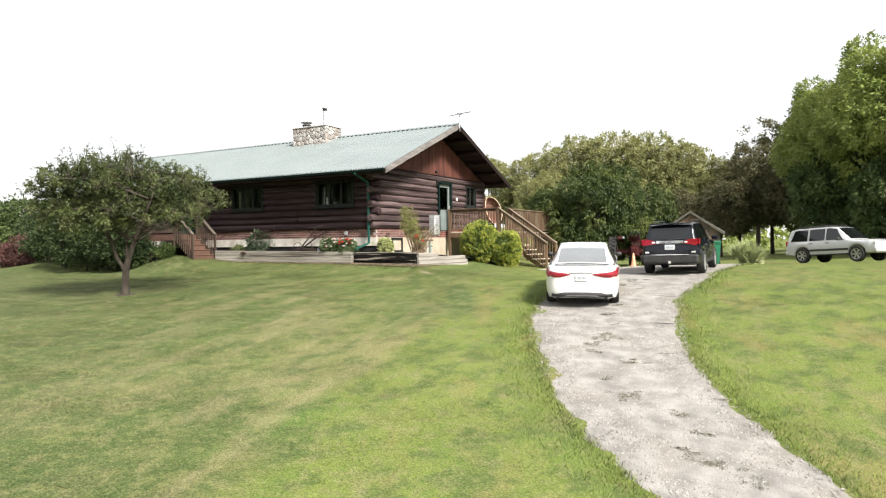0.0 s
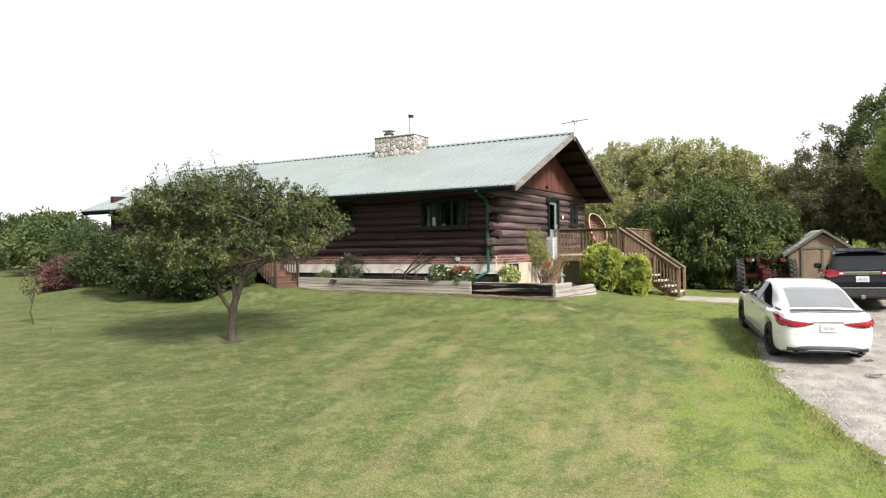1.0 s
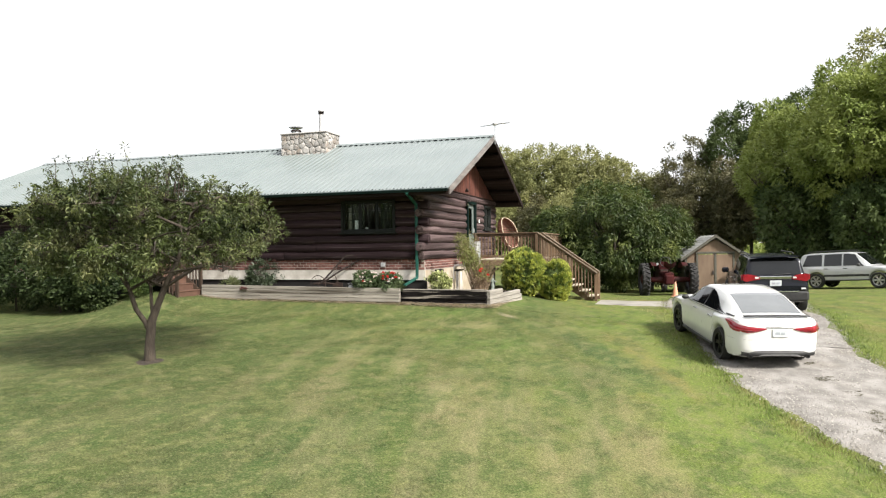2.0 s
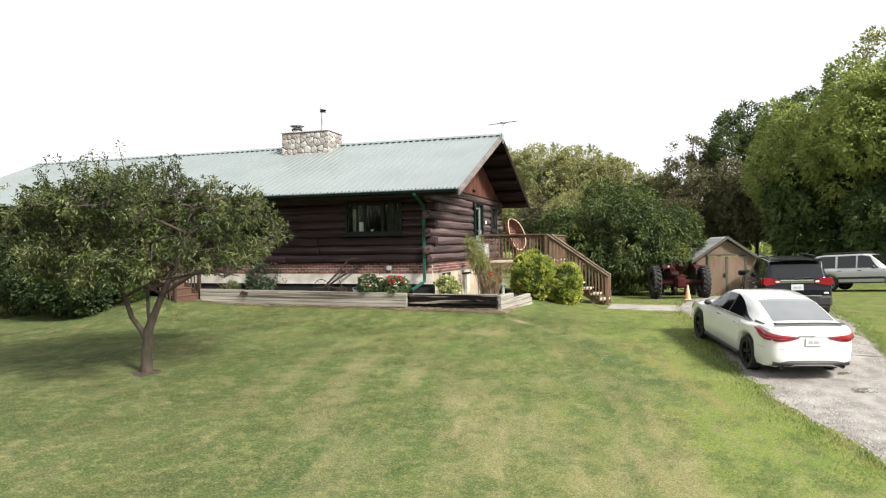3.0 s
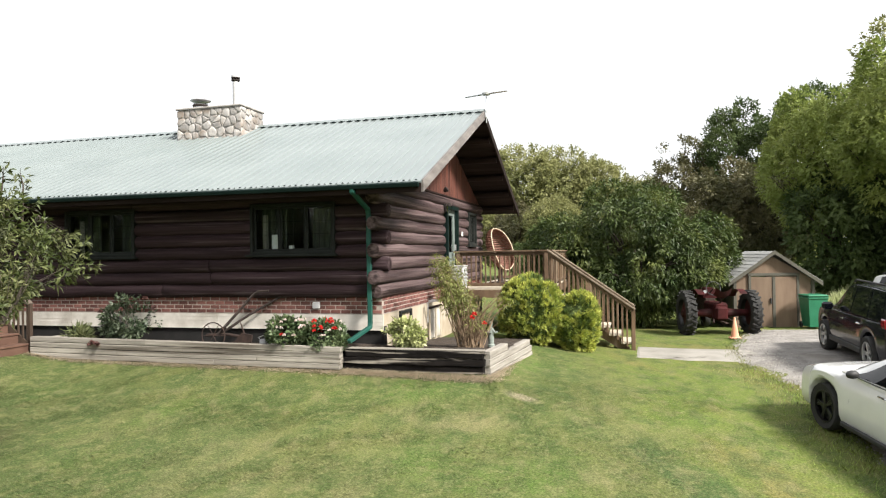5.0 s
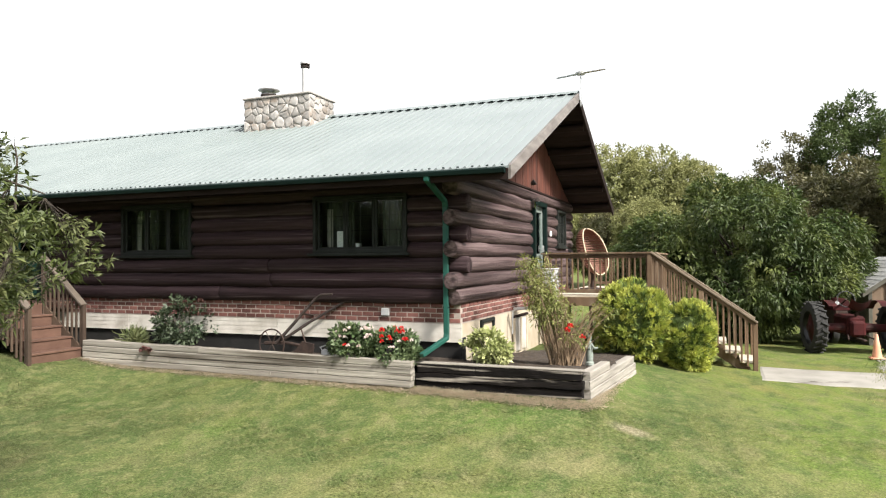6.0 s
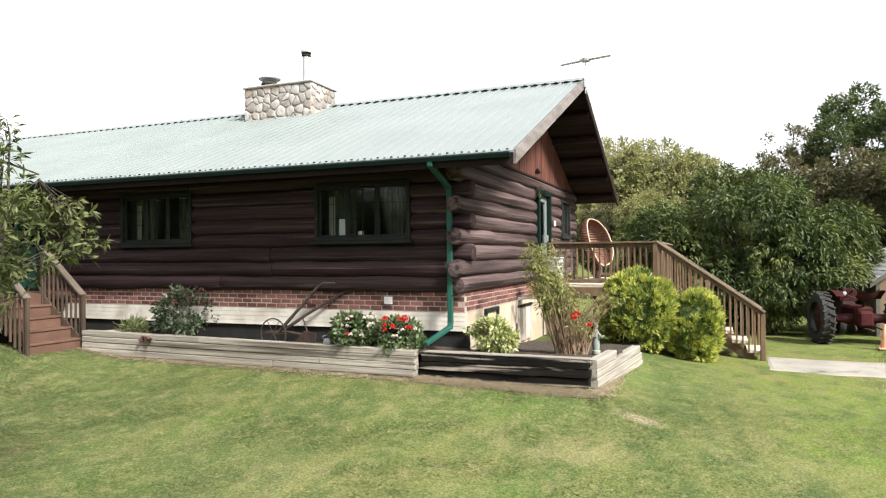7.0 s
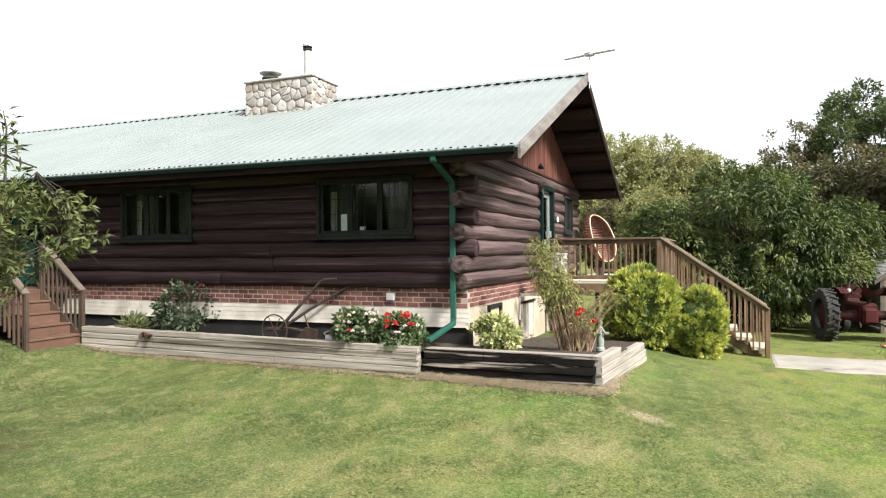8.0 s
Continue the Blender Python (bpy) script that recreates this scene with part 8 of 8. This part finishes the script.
def shed():
    """A small gabled garden shed with double doors facing the drive."""
    x, y = 6.92, 12.45
    g = gz(x, y) - 0.05
    t = thing("garden_shed", "small tan garden shed with double doors and a grey shingle roof", "shed", pose(x, y, g, 0, 0, 9))
    hw, dp, ev, pk = 1.22, 2.6, 1.58, 2.4
    part("front_wall", B().prism([(-hw, 0), (-0.72, 0), (-0.72, 1.7), (0.72, 1.7), (0.72, 0), (hw, 0), (hw, ev), (0, pk - 0.08), (-hw, ev)], "y", 0, 0.06), M_SHEDWALL, t)
    for s in (-1, 1):
        part("side_wall", B().box((s * hw, dp / 2, ev / 2), (0.06, dp, ev)), M_SHEDGREY, t)
        part("door", B().box((s * 0.355, -0.02, 0.86), (0.69, 0.04, 1.62), ch=0.006), M_SHEDWALL, t, "tan plywood shed door")
        part("door_trim", B().box((s * 0.74, -0.03, 0.88), (0.08, 0.05, 1.74), ch=0.006), M_SHEDTRIM, t)
        part("corner_trim", B().box((s * (hw - 0.02), -0.015, ev / 2), (0.1, 0.05, ev), ch=0.006), M_SHEDTRIM, t)
        part("rake_board", B().prism([(s * (hw + 0.22), ev - 0.2), (0, pk - 0.0), (0, pk + 0.12), (s * (hw + 0.22), ev - 0.08)], "y", -0.2, -0.15), M_SHEDTRIM, t)
        r = part("roof", B().prism([(s * (hw + 0.22), ev - 0.12), (0, pk + 0.04), (0, pk + 0.09), (s * (hw + 0.22), ev - 0.07)], "y", -0.16, dp + 0.15), M_SHINGLE, t)
        for i in range(9):
            f0, f1 = i / 9, (i + 1.15) / 9
            a = (s * (hw + 0.22) * (1 - f0), ev - 0.07 + (pk + 0.16 - ev) * f0)
            c = (s * (hw + 0.22) * (1 - min(1, f1)), ev - 0.07 + (pk + 0.16 - ev) * min(1, f1))
            part("shingle_course", B().prism([(a[0], a[1] + 0.004), (a[0], a[1] + 0.022), (c[0], c[1] + 0.01), (c[0], c[1] + 0.002)], "y", -0.17, dp + 0.16), M_SHINGLE, r)
    part("back_wall", B().box((0, dp, ev / 2), (2 * hw, 0.06, ev)), M_SHEDGREY, t)
    part("centre_strip", B().box((0, -0.045, 0.86), (0.09, 0.03, 1.62), ch=0.005), M_SHEDTRIM, t)
    part("door_handle", B().box((-0.1, -0.07, 0.9), (0.04, 0.04, 0.18), ch=0.008), M_PLASTIC, t)
    part("lintel", B().box((0, -0.03, 1.75), (1.6, 0.05, 0.09), ch=0.006), M_SHEDTRIM, t)


shed()


def wheelie_bin(x, y, rz):
    t = thing("wheelie_bin", "dark green plastic wheelie bin beside the shed", "bin", pose(x, y, gz(x, y), 0, 0, rz), "wheelie bins")
    b = B()
    lo, hi = [(-0.22, -0.25), (0.22, -0.25), (0.22, 0.25), (-0.22, 0.25)], [(-0.29, -0.33), (0.29, -0.33), (0.29, 0.33), (-0.29, 0.33)]
    b.add([(*p, 0.06) for p in lo] + [(*p, 0.96) for p in hi], [(0, 1, 2, 3), (4, 5, 6, 7)] + [(i, (i + 1) % 4, 4 + (i + 1) % 4, 4 + i) for i in range(4)])
    part("body", b, M_BIN, t)
    part("rim", B().box((0, 0, 0.95), (0.63, 0.71, 0.06), ch=0.02), M_BIN, t)
    part("lid", B().box((0, -0.01, 1.02), (0.62, 0.72, 0.07), ch=0.03), M_BIN, t)
    part("handle", B().tube([(-0.25, 0.36, 0.98), (-0.2, 0.42, 1.0), (0.2, 0.42, 1.0), (0.25, 0.36, 0.98)], 0.018, 8), M_BIN, t)
    for s in (1, -1):
        part("wheel", B().lathe([(0.02, -0.03), (0.1, -0.025), (0.1, 0.025), (0.02, 0.03)], 16, pose(s * 0.26, 0.27, 0.1, 0, 90, 0)), M_TYRE, t)
    return t


wheelie_bin(7.95, 11.95, 12)


# ---- loose ground cover ----
def grass():
    """Mown grass blades over the lawn nearest the walk, and a ragged fringe along the driveway."""
    rng = np.random.default_rng(77)

    def blades(x, y, h, w, reach=None):
        n = len(x)
        z = land(x, y) - 0.003
        a = rng.uniform(0, 2 * math.pi, n)
        lean = rng.uniform(0.3, 1.2, n) * h if reach is None else rng.uniform(0.5, 1.4, n) * reach
        b = rng.uniform(0, 2 * math.pi, n)
        p0 = np.stack([x + np.cos(a) * w, y + np.sin(a) * w, z], 1)
        p1 = np.stack([x - np.cos(a) * w, y - np.sin(a) * w, z], 1)
        p2 = np.stack([x + np.cos(b) * lean, y + np.sin(b) * lean, z + h], 1)
        # wound so that each face looks upwards
        down = np.cross(p1 - p0, p2 - p0)[:, 2:] < 0
        return np.stack([np.where(down, p1, p0), np.where(down, p0, p1), p2], 1).reshape(-1, 3)
    n = 1200000
    x = rng.uniform(-15, 13.5, n)
    y = -17.5 + 19 * rng.random(n)
    keep = (off_drive(x, y) > rng.normal(0.0, 0.08, n)) & ~((x > -9.7) & (x < 0.15) & (y > -0.17))
    clump = np.sin(x * 2.1 + 3 * np.sin(y * 0.7)) * np.sin(y * 2.3 + 2 * np.sin(x * 0.9))
    keep &= rng.random(n) < 0.62 + 0.25 * clump
    x, y = x[keep], y[keep]
    # mown blades lie bent over
    V = blades(x, y, rng.uniform(0.006, 0.014, len(x)), rng.uniform(0.003, 0.0065, len(x)), 0.036)
    n = 160000
    xb = np.concatenate([rng.uniform(-22, 1, n // 2), rng.uniform(0.2, 20, n // 2)])
    yb = np.concatenate([rng.uniform(-6, 0.3, n // 2), rng.uniform(-3, 16, n // 2)])
    k = (off_drive(xb, yb) > 0.03) & ~((xb < 0.3) & (yb > -0.17)) & ~((xb > 2.5) & (xb < 5.4) & (yb > 4.25) & (yb < 6.6)) & ~((xb < 0.6) & (yb > 5.5))
    V = np.concatenate([V, blades(xb[k], yb[k], rng.uniform(0.007, 0.016, k.sum()), rng.uniform(0.004, 0.008, k.sum()), 0.045)])
    # taller fringe where the gravel meets the lawn
    t = rng.integers(0, len(DRIVE_LINE), 30000)
    c = DRIVE_LINE[t]
    th = rng.uniform(0, 2 * math.pi, 30000)
    rr = c[:, 2] + np.abs(rng.normal(0.06, 0.12, 30000))
    xf, yf = c[:, 0] + np.cos(th) * rr, c[:, 1] + np.sin(th) * rr
    k = off_drive(xf, yf) > -0.12
    V = np.concatenate([V, blades(xf[k], yf[k], rng.uniform(0.04, 0.1, k.sum()), rng.uniform(0.004, 0.008, k.sum()))])
    F = np.arange(len(V)).reshape(-1, 3)
    # lush verge beside the gravel
    n = 60000
    c = DRIVE_LINE[rng.integers(0, len(DRIVE_LINE), n)]
    th, rr = rng.uniform(0, 2 * math.pi, n), c[:, 2] + np.abs(rng.normal(0.0, 0.42, n))
    xv, yv = c[:, 0] + np.cos(th) * rr, c[:, 1] + np.sin(th) * rr
    k = (off_drive(xv, yv) > -0.08) & (off_drive(xv, yv) < 1.1) & (yv < 4.0)
    W = blades(xv[k], yv[k], rng.uniform(0.035, 0.085, k.sum()), rng.uniform(0.004, 0.008, k.sum()))
    solid("verge_grass", upright_normals(fast_mesh("verge_grass", W, np.arange(len(W)).reshape(-1, 3), M_VERGE), W), M_VERGE, "lush longer grass along the driveway's edges", "grass", kind="stuff")
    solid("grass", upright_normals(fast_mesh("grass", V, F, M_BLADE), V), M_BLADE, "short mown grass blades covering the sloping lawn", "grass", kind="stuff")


grass()


def gravel():
    """Loose stones on the driveway."""
    rng = np.random.default_rng(78)
    n = 26000
    t = rng.integers(20, len(DRIVE_LINE), n)
    c = DRIVE_LINE[t]
    x = c[:, 0] + rng.uniform(-1.05, 1.05, n) * c[:, 2]
    y = c[:, 1] + rng.uniform(-0.3, 0.3, n)
    k = off_drive(x, y) < 0.1 * rng.random(n)
    x, y = x[k], y[k]
    n = len(x)
    z = land(x, y) + 0.028
    r = rng.uniform(0.008, 0.026, (n, 1, 1))
    base = np.array([(1, 0, -0.3), (-0.5, 0.85, -0.3), (-0.5, -0.85, -0.3), (0, 0, 0.75)])[None] * rng.uniform(0.6, 1.3, (n, 4, 3))
    a = rng.uniform(0, 6.28, n)
    rot = np.stack([np.stack([np.cos(a), -np.sin(a), 0 * a], 1), np.stack([np.sin(a), np.cos(a), 0 * a], 1), np.stack([0 * a, 0 * a, 0 * a + 1], 1)], 1)
    V = (np.einsum("nij,nkj->nki", rot, base) * r + np.stack([x, y, z], 1)[:, None]).reshape(-1, 3)
    i = np.arange(n)[:, None] * 4
    F = np.concatenate([i + [0, 1, 3], i + [1, 2, 3], i + [2, 0, 3]], 1).reshape(-1, 3)
    solid("gravel", fast_mesh("gravel", V, F, M_PEBBLE), M_PEBBLE, "loose pale crushed stone on the driveway", "gravel", kind="stuff")


gravel()


# ---- bricks of the skirt, nearest ones singly ----
def bricks():
    L, H, J = 0.2, 0.068, 0.0135
    one = B().box((0, 0, 0), (L, 0.05, H), ch=0.006).mesh("brick", M_BRICK)
    turned = B().box((0, 0, 0), (0.05, L, H), ch=0.006).mesh("brick", M_BRICK)
    rest = B()
    count = 0
    for k in range(4):
        z = 0.925 + (H + J) * (k + 0.5)
        x = WALL_G - 0.105 - L / 2 - (L / 2 + J / 2 if k % 2 else 0)
        while x > WALL_L + 0.3:
            y = 0.69 + random.uniform(-0.003, 0.003)
            if x > -13.2 and count < 225:
                ob = part("brick", one, M_BRICK, skirt)
                ob.location = (x, y + 0.02, z)
                count += 1
            else:
                rest.box((x, y + 0.02, z), (L, 0.05, H))
            x -= L + J
        y = 0.70 + (L / 2 if k % 2 else L)
        while y < WALL_B - 0.2:
            if y < 4.6:
                ob = part("brick", turned, M_BRICK, skirt)
                ob.location = (WALL_G - 0.12 + random.uniform(-0.003, 0.003), y, z)
            else:
                rest.box((WALL_G - 0.12, y, z), (0.05, L, H))
            y += L + J
    ob = part("brickwork", rest, M_BRICKS, skirt)
    ob["kind"] = "stuff"


bricks()


M_WEED = mat("dusty_weed", (0.13, 0.122, 0.085), (0.18, 0.17, 0.125), scale=4, rough=0.8, bump=0, island=0.3, trans=0.2)


M_STRAW = mat("dry_straw", (0.33, 0.265, 0.18), (0.46, 0.385, 0.275), scale=6, rough=0.9, bump=0, island=0.25, trans=0.3)


def weeds():
    """Low weed tufts on the gravel and dry straw along the planter's foot."""
    rng = np.random.default_rng(91)
    spots = [drive_at(s)[0] for s in np.linspace(0.22, 0.78, 34)]
    cen = []
    for q in spots:
        x, y = q.x + rng.normal(0, 0.28), q.y + rng.normal(0, 0.3)
        for _ in range(5):
            xx, yy = x + rng.normal(0, 0.1), y + rng.normal(0, 0.07)
            cen.append((xx, yy, gz(xx, yy) + 0.035))
    V, F = leaf_cloud(rng, np.array(cen), 40, 0.085, 0.03, 0.014, 0.1, flat=0.1)
    solid("weeds", fast_mesh("weeds", V, F, M_WEED), M_WEED, "low dark weeds scattered on the gravel driveway", "weeds", kind="stuff")
    n = 4200
    x = np.concatenate([rng.uniform(-9.6, 0.1, n // 2), rng.uniform(-2.6, 0.1, n // 4), 0.1 + np.abs(rng.normal(0, 0.08, n - n // 2 - n // 4))])
    y = np.concatenate([-0.17 - np.abs(rng.normal(0, 0.05, n // 2)), -0.07 - np.abs(rng.normal(0, 0.055, n // 4)), rng.uniform(-0.1, 3.0, n - n // 2 - n // 4)])
    # slivers lying every way, each wound to face upwards
    x, y = np.repeat(x, 3) + rng.normal(0, 0.05, 3 * n), np.repeat(y, 3) + rng.normal(0, 0.04, 3 * n)
    a, half = rng.uniform(0, 2 * math.pi, 3 * n), rng.uniform(0.03, 0.085, 3 * n)
    z = land(x, y) + rng.uniform(0.008, 0.03, 3 * n)
    p0 = np.stack([x - np.cos(a) * half, y - np.sin(a) * half, z - 0.004], 1)
    p1 = p0 + np.stack([-np.sin(a), np.cos(a), 0 * a], 1) * 0.008
    p2 = np.stack([x + np.cos(a) * half, y + np.sin(a) * half, z + rng.uniform(-0.004, 0.03, 3 * n)], 1)
    down = np.cross(p1 - p0, p2 - p0)[:, 2:] < 0
    V = np.stack([np.where(down, p1, p0), np.where(down, p0, p1), p2], 1).reshape(-1, 3)
    F = np.arange(len(V)).reshape(-1, 3)
    solid("straw", upright_normals(fast_mesh("straw", V, F, M_STRAW), V), M_STRAW, "dry straw and clippings along the planter foot", "straw", kind="stuff")


weeds()
